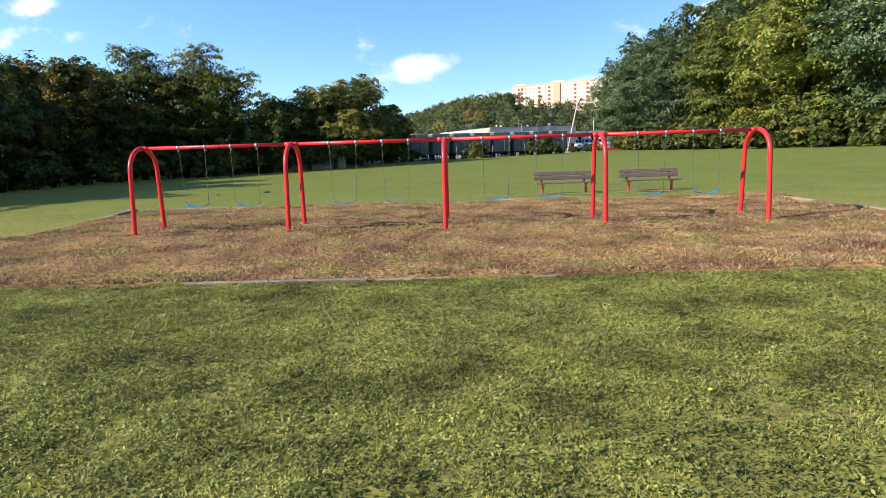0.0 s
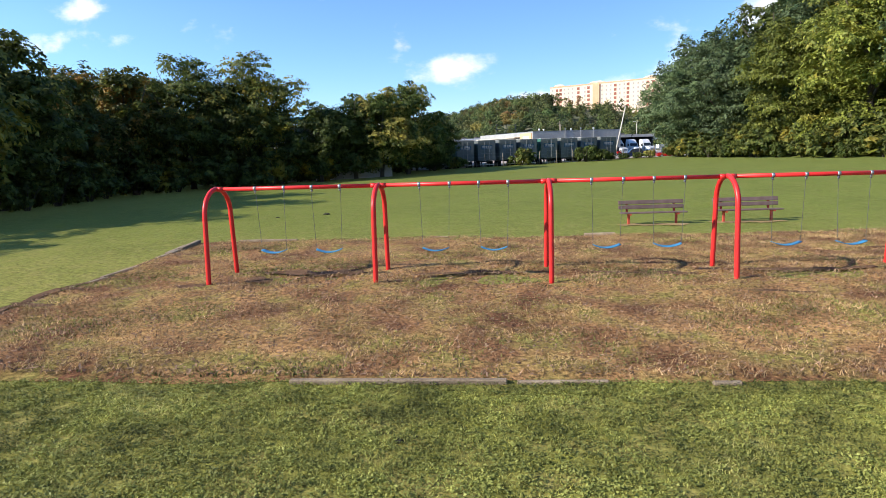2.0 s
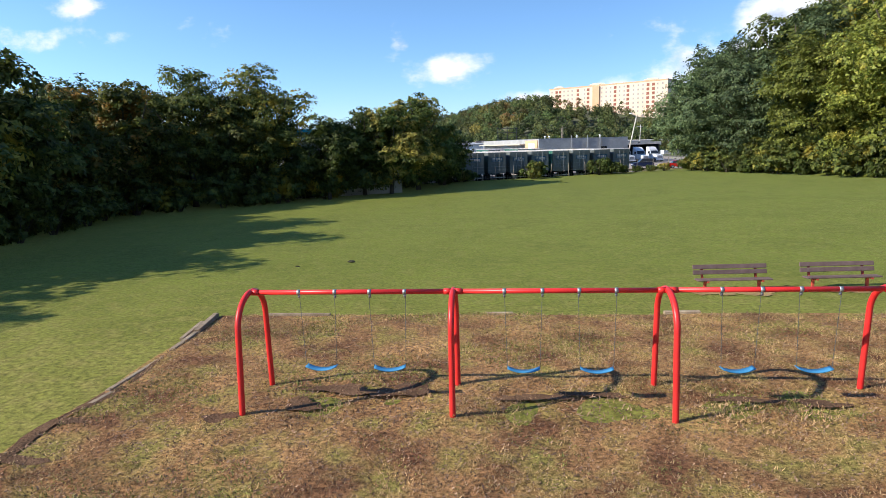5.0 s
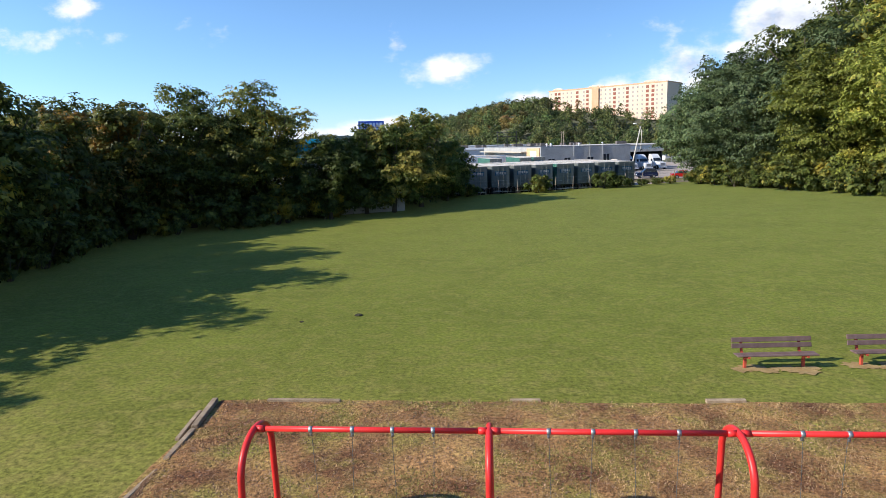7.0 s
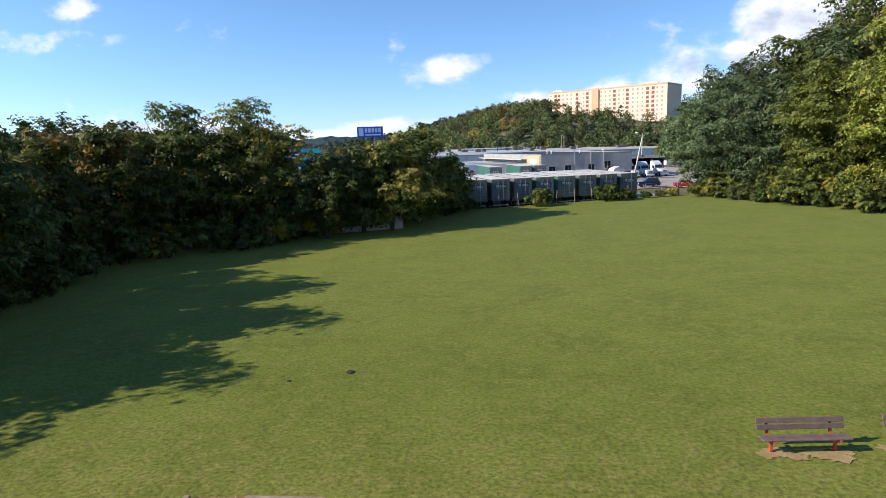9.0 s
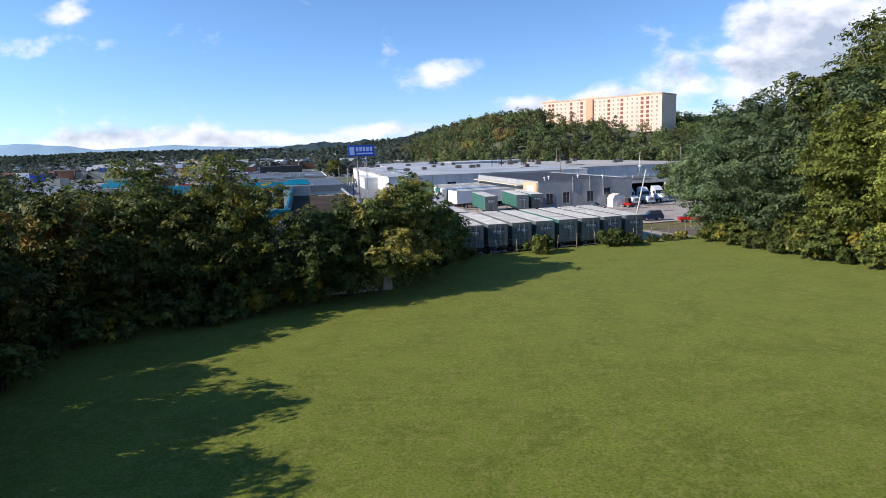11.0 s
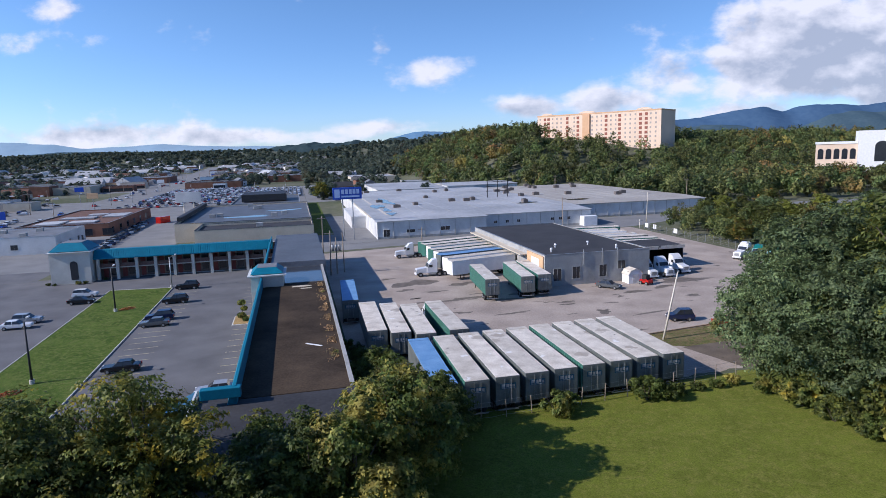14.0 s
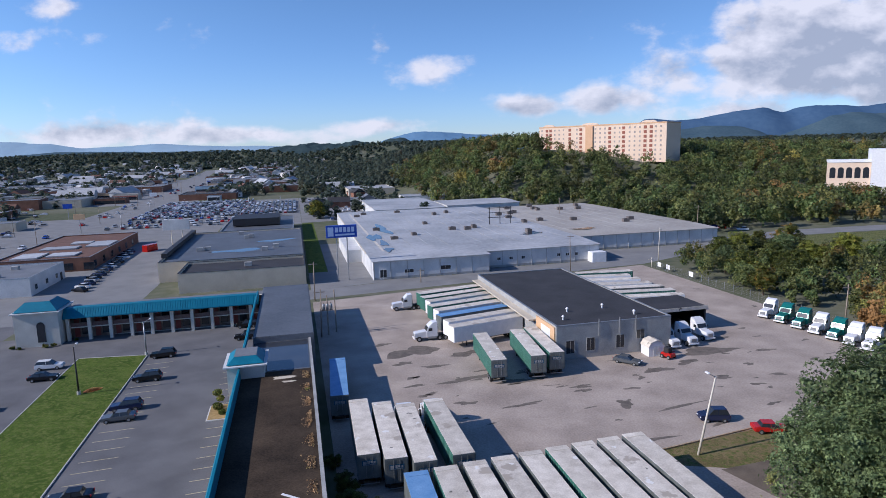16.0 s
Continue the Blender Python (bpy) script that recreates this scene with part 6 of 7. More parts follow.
def hip(parent, x0, x1, y0, y1, z0, inset, z1, lip=0.45):
    """A white cornice under a teal hipped roof with a flat top."""
    part("cornice", boxed(x0 - lip, x1 + lip, y0 - lip, y1 + lip, z0 + 0.003, z0 + 0.18), M_PALEWALL, parent)
    bm = bmesh.new()
    z0 += 0.304
    b0 = [bm.verts.new(p) for p in ((x0, y0, z0), (x1, y0, z0), (x1, y1, z0), (x0, y1, z0))]
    b1 = [bm.verts.new(p) for p in ((x0 + inset, y0 + inset, z1), (x1 - inset, y0 + inset, z1), (x1 - inset, y1 - inset, z1), (x0 + inset, y1 - inset, z1))]
    for k in range(4):
        bm.faces.new((b0[k], b0[(k + 1) % 4], b1[(k + 1) % 4], b1[k]))
    part("hip_roof", bm, M_TEAL, parent, "teal hipped roof")
    part("roof_cap", boxed(x0 + inset, x1 - inset, y0 + inset, y1 - inset, z1 - 0.1, z1 + 0.03), M_GREYROOF, parent)


hip(motel, -1.5, 3.55, 48.4, 54.35, 7.9, 1.0, 9.1)
# long wing across the court
mpart("wing", -90.6, -51.05, 45.6, 50, -0.3, 6.1, M_MOTEL)
mpart("tar_roof", -90.4, -51.1, 46.5, 49.8, 6.104, 6.2, M_GREYROOF)
part("eave", prism(bmesh.new(), [(99.4, 5.0), (100.9, 6.75), (102.6, 6.75), (102.6, 6.104), (102.3, 6.104), (99.4, 4.8)], "x", -38.6, 0.2), M_TEAL, motel, "teal metal mansard eave")
seam = None
for k in range(78):
    m = pose(-38.5 + k * 0.5, 0, 0)
    seam = again(seam, m) if seam else part("roof_seam", prism(bmesh.new(), [(99.4, 5.01), (100.9, 6.76), (100.9, 6.83), (99.4, 5.08)], "x", -0.03, 0.03), M_TEAL, motel, m=m)
# brown panel; its dark tone also stands in for shade under the eave
mpart("back_wall", -90.4, -51.1, 45.52, 45.58, -0.1, 6.05, M_BACKWALL, "brown wall panel, darkened for walkway shade")
mpart("walkway", -90.4, -51.1, 43.7, 45.5, 2.5, 2.7, M_MOTEL, "upper walkway slab")
mpart("rail", -90.4, -51.1, 43.66, 43.69, 2.75, 3.6, M_BENCH, "dark balcony rail")
col = None
for k in range(10):
    m = pose(-37.9 + k * 4.02, 100.2, 0)
    col = again(col, m) if col else part("column", boxed(-0.32, 0.32, -0.32, 0.32, -0.1, 5.3), M_MOTEL, motel, "cream square column", m=m)
door = pane = None
for k in range(10):
    for z in (0.1, 2.72):
        for dx in (0.9, 2.5):
            m = pose(-37.9 + k * 3.98 + dx, 102.54, z)
            if dx < 1:
                door = again(door, m) if door else part("room_door", boxed(-0.5, 0.5, -0.05, 0.015, 0, 2.1), M_DOORRED, motel, "maroon room door", m=m)
            else:
                pane = again(pane, m) if pane else part("room_window", boxed(-0.75, 0.75, -0.05, 0.015, 0.5, 2.0), M_GLASS, motel, "dark room window", m=m)
mpart("office_tower", -98.8, -90.7, 40.6, 49, -0.3, 6.9, M_MOTEL, "cream corner tower with an arched window")
part("arched_window", prism(bmesh.new(), [(0.75 * math.cos(a), 4.3 + 0.75 * math.sin(a)) for a in np.linspace(0, math.pi, 9)] + [(-0.75, 0.9), (0.75, 0.9)], "y", 97.5, 97.58), M_GLASS, motel, "dark arched window", m=pose(-42.0, 0, 0))
hip(motel, -46.8, -38.7, 97.6, 106.0, 6.9, 1.8, 8.9)
part("entry_canopy", prism(bmesh.new(), [(-8.2, 2.9), (-4.2, 4.9), (-4.2, 4.6), (-8.2, 2.6)], "y", -3, 7.5), M_TEALDARK, motel, "dark blue sloping canopy")
part("canopy_edge", boxed(-4.19, -4.0, -3, 7.5, 4.6, 4.95), M_PALEWALL, motel)
for y in (-2.6, 6.8):
    part("canopy_post", boxed(-8.0, -7.8, y, y + 0.2, -0.1, 2.65), M_WHITE, motel)
part("link_roof", boxed(-3.98, -0.8, -3, 7.5, 4.0, 4.3), M_TAR, motel)
part("link_wall", boxed(-3.9, -0.05, -2.8, 7.3, -0.2, 3.99), M_MOTEL, motel)
planter = place("planter_bed", at_site(-55.4, -4.7), "kerbed planting bed with a clipped layered shrub", "planting bed")
part("kerb_ring", boxed(-1.6, 1.6, -3.0, 2.6, -0.1, 0.2, bevel=0.05), M_KERB, planter)
part("soil", boxed(-1.4, 1.4, -2.8, 2.4, 0.204, 0.25), M_DIRT, planter)

slab("motel_parking", [(-51.3, 47.5), (-104, 47.5), (-130, 40), (-130, -60), (-51.3, -60)], LOT_Z + 0.012, M_ASPHALT, "grey asphalt motel car park", "car park")
slab("lawn_island", [(-71.9, 27.5), (-84.1, 29.2), (-84.3, -17), (-84.6, -60), (-72.9, -60)], LOT_Z + 0.13, M_LUSH, "green lawn island between rows of parking", "lawn")
for a, b in (((-71.8, 27.4), (-72.8, -60)), ((-84.1, 29.3), (-71.9, 27.6)), ((-84.5, -60), (-84.2, 29.1)), ((-93.5, 46.2), (-54, 44.2))):
    p0, p1 = site(*a), site(*b)
    d = p1 - p0
    alone("kerb", boxed(0, d.length, -0.09, 0.09, -0.1, 0.17, bevel=0.02), M_KERB, "pale concrete kerb", "kerb", kind="structure",
          m=Matrix.Translation(p0) @ Matrix.Rotation(math.atan2(d.y, d.x), 4, "Z"))
stripe = None
for k in range(24):
    for u in (-68.7, -54.4):
        m = at_site(u, 22 - k * 2.9, 4, LOT_Z + 0.018)
        if stripe:
            again(stripe, m)
        else:
            stripe = alone("parking_line", boxed(-2.3, 2.3, -0.05, 0.05, -0.002, 0.002), M_LINE, "worn yellow parking line", "road marking", "parking lines", kind="structure", m=m)

# ---- cars ----
def car(paint, label, kind="suv"):
    """A car, nose towards +y, origin on the ground under its middle."""
    c = place("car", Matrix(), label, "car", "parked cars")
    top, hood, deck = {"suv": (1.68, 1.05, 1.15), "sedan": (1.43, 0.92, 1.0), "jeep": (1.8, 1.15, 1.15)}[kind]
    L = {"suv": 2.3, "sedan": 2.35, "jeep": 2.0}[kind]
    low = prism(bmesh.new(), [(-L, 0.35), (L - 0.1, 0.32), (L, 0.62), (L - 0.12, hood - 0.12), (0.9, hood), (-L + 0.3, deck), (-L, deck - 0.2)], "x", -0.9, 0.9)
    bmesh.ops.bevel(low, geom=low.edges[:], offset=0.09, segments=2, affect="EDGES")
    body = part("body", low, CAR_PAINT[paint], c, smooth=False)
    back = -L + (0.15 if kind != "sedan" else 0.75)
    bm = bmesh.new()
    z0 = hood - 0.05
    b0 = [bm.verts.new(p) for p in ((-0.82, back, z0), (0.82, back, z0), (0.82, 0.95, z0), (-0.82, 0.95, z0))]
    b1 = [bm.verts.new(p) for p in ((-0.64, back + 0.35, top), (0.64, back + 0.35, top), (0.64, 0.2, top), (-0.64, 0.2, top))]
    for k in range(4):
        bm.faces.new((b0[k], b0[(k + 1) % 4], b1[(k + 1) % 4], b1[k]))
    bm.faces.new(b1)
    part("glasshouse", bm, M_GLASS, c, "dark glass")
    part("roof", boxed(-0.66, 0.66, back + 0.32, 0.24, top - 0.03, top + 0.03, bevel=0.02), CAR_PAINT[paint], c)
    for s in (-1, 1):
        part("pillar", tubed([(s * 0.81, -0.35, z0), (s * 0.65, -0.35, top)], 0.035, 4), CAR_PAINT[paint], c)
        part("headlight", boxed(s * 0.62 - 0.16, s * 0.62 + 0.16, L - 0.14, L - 0.02, 0.66, 0.8), M_WHITE, c)
        part("tail_light", boxed(s * 0.72 - 0.1, s * 0.72 + 0.1, -L - 0.015, -L + 0.05, 0.75, 0.95), CAR_PAINT["red"], c)
        for y in (L - 0.9, -L + 0.85):
            wheel(c, s * 0.82, y, 0.33, 0.33, 0.22, s)
    return c


CARS = {}
def park(paint, kind, u, v, turn, label=""):
    key = (paint, kind)
    m = at_site(u, v, turn)
    if key in CARS:
        o = copy_thing(CARS[key], m)
    else:
        o = CARS[key] = car(paint, label or f"{paint} {'estate car' if kind == 'suv' else 'saloon car' if kind == 'sedan' else 'open-backed jeep'} parked on asphalt", kind)
        o.matrix_world = m
    return o


for paint, kind, u, v in (("black", "suv", -68.6, 25.6), ("black", "suv", -68.8, 13.0), ("navy", "suv", -69.2, 0.6), ("grey", "sedan", -69.3, -3.4), ("black", "sedan", -68.9, -25.5),
                          ("white", "suv", -87.5, 24.8), ("black", "sedan", -86.4, 18.6), ("silver", "suv", -91.0, 6.0), ("white", "sedan", -91.4, 2.6), ("black", "suv", -54.2, 32.8), ("black", "suv", -54.6, 42.0), ("silver", "sedan", -56.0, -37.5)):
    park(paint, kind, u, v, 90 if u > -80 else -90)
park("navy", "jeep", 10.4, -27.4, 75, "dark blue jeep with a black top in the yard")
park("red", "sedan", 15.2, -32.5, -110, "red car half hidden by a tree")
park("grey", "sedan", 11.0, -3.6, -140, "dark grey saloon beside the depot")

# dealer's lot and streets of the town
slab("dealer_lot", [(-152, 60), (-84, 60), (-80, 240), (-40, 240), (-40, 430), (-150, 430)], LOT_Z + 0.010, M_ROAD, "wide asphalt sales lot full of cars", "car park")
slab("town_lots", [(-420, 63), (-174.5, 63), (-161, 330), (-420, 330)], LOT_Z + 0.008, M_ROAD, "grey paved lots west of the main road", "car park")
slab("town_lots", [(-300, -60), (-130.2, -60), (-130.2, 40), (-104, 47.7), (-104, 63), (-300, 63)], LOT_Z + 0.008, M_ASPHALT, "grey asphalt beside the motel", "car park")
slab("town_lots", [(-39.8, 245), (24, 245), (24, 430), (-39.8, 430)], LOT_Z + 0.008, M_ROAD, "grey paved lots behind the warehouse", "car park")
slab("town_lots", [(-232, 430), (-118, 430), (-150, 930), (-226, 930)], LOT_Z + 0.006, M_ROAD, "paved lots along the main road", "car park")
slab("main_road", [(-171, 80), (-150, 80), (-148, 560), (-175, 930), (-216, 1550), (-242, 1550), (-200, 930), (-170, 560)], LOT_Z + 0.02, M_ROAD, "grey main road running into the town", "road")
rc = random.Random(9)


def far_car(paint):
    """A car far off: body, glasshouse and roof."""
    c = place("car", Matrix(), f"{paint} car in the dealer's rows", "car", "cars in the dealer's rows")
    low = prism(bmesh.new(), [(-2.3, 0.2), (2.2, 0.2), (2.3, 0.6), (2.15, 0.82), (0.9, 0.95), (-2.0, 1.0), (-2.3, 0.8)], "x", -0.9, 0.9)
    bmesh.ops.bevel(low, geom=low.edges[:], offset=0.08, segments=1, affect="EDGES")
    part("body", low, CAR_PAINT[paint], c)
    part("glasshouse", prism(bmesh.new(), [(-1.7, 0.98), (0.95, 0.93), (0.2, 1.45), (-1.3, 1.5)], "x", -0.74, 0.74), M_GLASS, c)
    part("roof", prism(bmesh.new(), [(-1.32, 1.49), (0.22, 1.44), (0.2, 1.5), (-1.3, 1.55)], "x", -0.72, 0.72), CAR_PAINT[paint], c)
    return c


FAR_CARS = {}
def park_far(paint, u, v, turn):
    m = at_site(u, v, turn)
    if paint in FAR_CARS:
        return copy_thing(FAR_CARS[paint], m)
    o = FAR_CARS[paint] = far_car(paint)
    o.matrix_world = m
    return o


paints = ("white", "silver", "black", "red", "blue", "grey", "white", "navy", "maroon")
far_rows = []
for row in range(4):
    v = 258 + row * 12.5
    for k in range(22):
        u = -138 + k * 3.9 + row * 0.8
        if rc.random() < 0.86 and not (u > -82 and v < 265):
            park_far(rc.choice(paints), u, v + rc.uniform(-0.4, 0.4), rc.choice((0, 180)))
for k in range(16):
    park_far(rc.choice(("white", "silver", "black", "grey", "white", "navy")), -104 + rc.uniform(-0.5, 0.5) - 0.2 * k, 96 + k * 4.9, 60)
for k in range(12):
    park_far(rc.choice(paints), 118 + k * 1.8, 172 - k * 4.0, 60)

tan_shop = building("shop", -83.5, -41, 101, 172, 6.0, M_TAN, M_SHOPROOF, "tan flat-roofed shop hall", "shop", lip=0.5)
tan_front = building("shop", -75, -41, 82.5, 100.6, 5.6, M_TAN, M_TAR, "lower tan front hall with a dark roof", "shop", lip=0.6)
for b, ww, dd, hh in ((tan_shop, 42, 70, 5.6), (tan_front, 34, 18, 5.1)):
    for k in range(7 if b == tan_shop else 1):
        part("roof_unit", boxed(-1, 1, -0.7, 0.7, -0.1, 1.1, bevel=0.05), M_BLOCKWALL, b, "grey rooftop air unit", m=pose(rc.uniform(6, ww - 5), rc.uniform(6, dd - 6), hh))
for b in (tan_shop, tan_front):
    for ch in b.children:
        if ch.name.startswith("coping"):
            ch.data.materials[0] = M_DARK
part("coping_band", boxed(-0.4, 1.2, 8, 70, 6.1, 7.4), M_DARK, tan_shop, "dark parapet band")
low_hall = building("store", -74, -44, 176, 236, 5.4, M_TAN, M_SHOPROOF, "long low store behind the shop", "shop")
part("upper_block", boxed(4, 24, 18, 40, 5.5, 8.6), M_DARK, low_hall, "dark upper block")
white_store = building("store", -158, -115, 94, 121, 5.2, M_PALEWALL, M_GREYROOF, "pale flat-roofed store beside the motel", "shop")
brick_hall = building("store", -140, -110.5, 132, 200, 4.6, M_BRICK, M_BROWNROOF, "brown brick hall with pale roof sections", "shop")
for x, y, w, d in ((4, 4, 8, 12), (14, 6, 9, 8), (6, 24, 12, 7), (20, 28, 8, 14), (12, 38, 7, 6)):
    part("roof_panel", boxed(x, x + w, y, y + d, 4.3, 4.75), M_METALROOF, brick_hall, "pale raised roof panel")
for u0, u1, v0, v1, h, wall, roof in (((-300, -190, 150, 190, 5, M_TAN, M_GREYROOF), (-330, -240, 240, 300, 6, M_BRICK, M_TAR), (-70, -20, 520, 580, 6, M_BRICK, M_GREYROOF), (-135, -90, 455, 500, 5, M_BRICK, M_TAR),
                                                  (-260, -200, 430, 470, 6, M_TAN, M_GREYROOF), (-420, -300, 420, 470, 6, M_TAN, M_GREYROOF), (0, 38, 420, 470, 6, M_TAN, M_METALROOF), (30, 70, 330, 352, 5, M_PALEWALL, M_METALROOF),
                                                  (-268, -196, 570, 592, 6.5, M_BRICK, M_TAR), (-220, -175, 600, 660, 6, M_BRICK, M_GREYROOF), (-520, -420, 640, 700, 7, M_TAN, M_TAR), (-120, -60, 700, 760, 6, M_BRICK, M_GREYROOF))):
    building("store", u0, u1, v0, v1, h, wall, roof, "low flat-roofed town store", "shop")


def town_house(name, wall, roof, w, d, h):
    t = place(name, Matrix(), "small pitched-roof house in the town", "house", "houses of the town")
    part("wall", boxed(-w / 2, w / 2, -d / 2, d / 2, -0.3, h), wall, t)
    part("roof", prism(bmesh.new(), [(-w / 2 - 0.4, h), (w / 2 + 0.4, h), (0, h + w * 0.32)], "y", -d / 2 - 0.4, d / 2 + 0.4), roof, t)
    for x in (-w * 0.25, w * 0.25):
        part("window", boxed(x - 0.5, x + 0.5, -d / 2 - 0.03, -d / 2 - 0.002, 1.0, 2.2), M_GLASS, t)
    return t


houses = [town_house("house", w, r, *s) for w, r, s in ((M_WHITE, M_GREYROOF, (9, 13, 4)), (M_BRICK, M_TAR, (10, 14, 3.5)), (M_TAN, M_BROWNROOF, (11, 16, 4.5)), (M_PALEWALL, M_METALROOF, (14, 30, 5)))]
spots = []
for k in range(250):
    v = 330 + 1300 * rc.random() ** 1.3
    u = rc.uniform(-0.75 * v - 60, 0.02 * v)
    if -230 < u < -30 and v < 480 or abs(u - np.interp(v, [80, 560, 930, 1550], [-160, -159, -187, -229])) < 34:
        continue
    spots.append((u, v))
for k, (u, v) in enumerate(spots):
    h = houses[rc.randrange(4)]
    p = site(u, v)
    p.z = ground_at(p.x, p.y)
    m = Matrix.Translation(p) @ Matrix.Rotation(PHI + radians(rc.choice((0, 90, 20, -15))), 4, "Z")
    if k < 4:
        houses[k].matrix_world = m
    else:
        copy_thing(h, m)

def main_u(v):
    """The middle of the main road, on the street grid."""
    return np.interp(v, [80, 560, 930, 1550], [-160, -159, -187, -229])


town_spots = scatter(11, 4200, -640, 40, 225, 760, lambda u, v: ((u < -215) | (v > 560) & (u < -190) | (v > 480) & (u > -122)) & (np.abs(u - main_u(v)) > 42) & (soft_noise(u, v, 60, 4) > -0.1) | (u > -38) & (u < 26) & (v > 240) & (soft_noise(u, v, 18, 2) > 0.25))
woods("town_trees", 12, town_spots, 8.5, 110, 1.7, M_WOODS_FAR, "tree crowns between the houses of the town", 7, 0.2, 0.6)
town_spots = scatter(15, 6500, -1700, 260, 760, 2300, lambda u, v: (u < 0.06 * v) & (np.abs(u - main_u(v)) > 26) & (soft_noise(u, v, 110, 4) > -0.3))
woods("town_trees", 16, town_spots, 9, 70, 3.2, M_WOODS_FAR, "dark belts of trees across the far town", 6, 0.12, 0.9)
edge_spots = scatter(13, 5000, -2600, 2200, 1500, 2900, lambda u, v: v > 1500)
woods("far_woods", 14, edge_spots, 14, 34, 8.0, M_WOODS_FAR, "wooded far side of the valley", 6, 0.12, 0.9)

# ---- the hotel block on the hill ----
hotel = place("hotel_block", Matrix.Translation((126.5, 494, 22.5)) @ Matrix.Rotation(math.atan2(59.5, -80), 4, "Z") @ Matrix.Rotation(math.pi, 4, "Z"), "large salmon-coloured eight-storey block on the wooded hill", "apartment block")
HL, HW, HH = 104, 28, 27.5
part("body", boxed(-HL, 0, 0, HW, 0, HH), M_HOTEL, hotel)
part("parapet", boxed(-HL - 0.2, 0.2, -0.2, HW + 0.2, HH + 0.003, HH + 0.9), M_HOTELTRIM, hotel)
for x, w in ((-13, 6), (-59, 7), (-95, 5)):
    part("gable", prism(bmesh.new(), [(x - w, HH + 1.003)] + [(x - w * math.cos(a), HH + 1.003 + 1.5 * math.sin(a)) for a in np.linspace(0.2, math.pi - 0.2, 7)] + [(x + w, HH + 1.003)], "y", -0.3, 0.6), M_HOTEL, hotel, "rounded gable")
part("centre_bay", boxed(-62.5, -56.5, -1.2, -0.01, 0, HH), M_HOTELTRIM, hotel, "orange centre bay")
hw = hb = None
# balconies are flat panels; the shade of their recesses is in the maroon
BALCONIES = (97, 93.6, 76.5, 67, 43, 32, 15.6, 11.2)
for f in range(8):
    for b_ in BALCONIES:
        m = pose(-b_, -0.05, 1.0 + f * 3.3)
        hb = again(hb, m) if hb else part("balcony", boxed(-1.1, 1.1, -0.14, 0.0, 0.0, 2.1), M_BALCONY, hotel, "maroon balcony panel, recess shade in its colour", m=m)
    for k in range(26):
        x = -101.5 + k * 3.9
        if min(abs(x + b_) for b_ in BALCONIES) < 2.4 or abs(x + 59.5) < 4.5:
            continue
        m = pose(x, -0.05, 1.2 + f * 3.3)
        hw = again(hw, m) if hw else part("window", boxed(-0.6, 0.6, -0.08, 0.0, 0.3, 1.7), M_GREYPANE, hotel, "pale grey window", m=m)

# ---- far ridges, haze in their base colours ----
def ridge(name, x0, x1, y, humps, seed, mat, label, wave, rough=0.05):
    """A long ridge: humps of (place, half width, height), with smaller unevenness on top."""
    n = 160
    xs = np.linspace(x0, x1, n)
    zs = sum((h * np.exp(-((xs - c) / w) ** 2)) ** 3 for c, w, h in humps) ** (1 / 3)
    zs = zs * (1 + rough * soft_noise(xs, 0 * xs, wave, seed) + 0.5 * rough * soft_noise(xs, 0 * xs, wave / 4, seed + 1))
    cols = []
    for k, f in enumerate((-0.2, 0.3, 0.62, 0.85, 1.0)):
        cols.append(np.stack([xs + 40 * soft_noise(xs, 0 * xs, 90, k), 0 * xs + y + 70 * k + 25 * soft_noise(xs, 0 * xs, 130, k), zs * f if k else 0 * xs - 20], -1))
    i = np.arange(n - 1)
    q = np.concatenate([np.stack([i + r * n, i + 1 + r * n, i + 1 + (r + 1) * n, i + (r + 1) * n], -1) for r in range(4)])
    me = sheet_mesh(name, np.concatenate(cols), q, mat)
    me.polygons.foreach_set("use_smooth", np.ones(len(q), bool))
    return tagged(new(name, me), label, "mountain ridge", kind="structure")


ridge("backdrop_east", 500, 5800, 4050, ((1150, 420, 176), (1560, 330, 194), (1800, 260, 218), (2150, 400, 220), (2600, 540, 235), (3100, 560, 240), (3900, 800, 220)), 2, M_RIDGE, "mountain ridge coloured blue for haze", 110, 0.045)
ridge("backdrop_foothill", 300, 5200, 3300, ((900, 400, 104), (1300, 300, 112), (1850, 250, 126), (2100, 350, 156), (2700, 600, 146), (3600, 900, 140)), 7, M_FOOT, "wooded foothills with haze in their blue-green", 90, 0.07)
ridge("backdrop_mid", -1500, 900, 4150, ((-400, 420, 140), (-80, 420, 112), (300, 500, 92)), 3, M_RIDGE_MID, "distant ridge across the valley, blue for haze", 120, 0.04)
ridge("backdrop_west", -5600, -500, 4150, ((-4300, 1300, 150), (-3350, 760, 150), (-2350, 700, 112), (-1650, 700, 84), (-1000, 600, 60)), 5, M_RIDGE_FAR, "hills on the horizon, paled for haze", 170, 0.05)
ridge("backdrop_near_west", -4900, -700, 3300, ((-3600, 900, 76), (-2300, 700, 70), (-1500, 700, 54)), 9, M_FOOT, "darker hills before the horizon, tinted for haze", 110, 0.08)

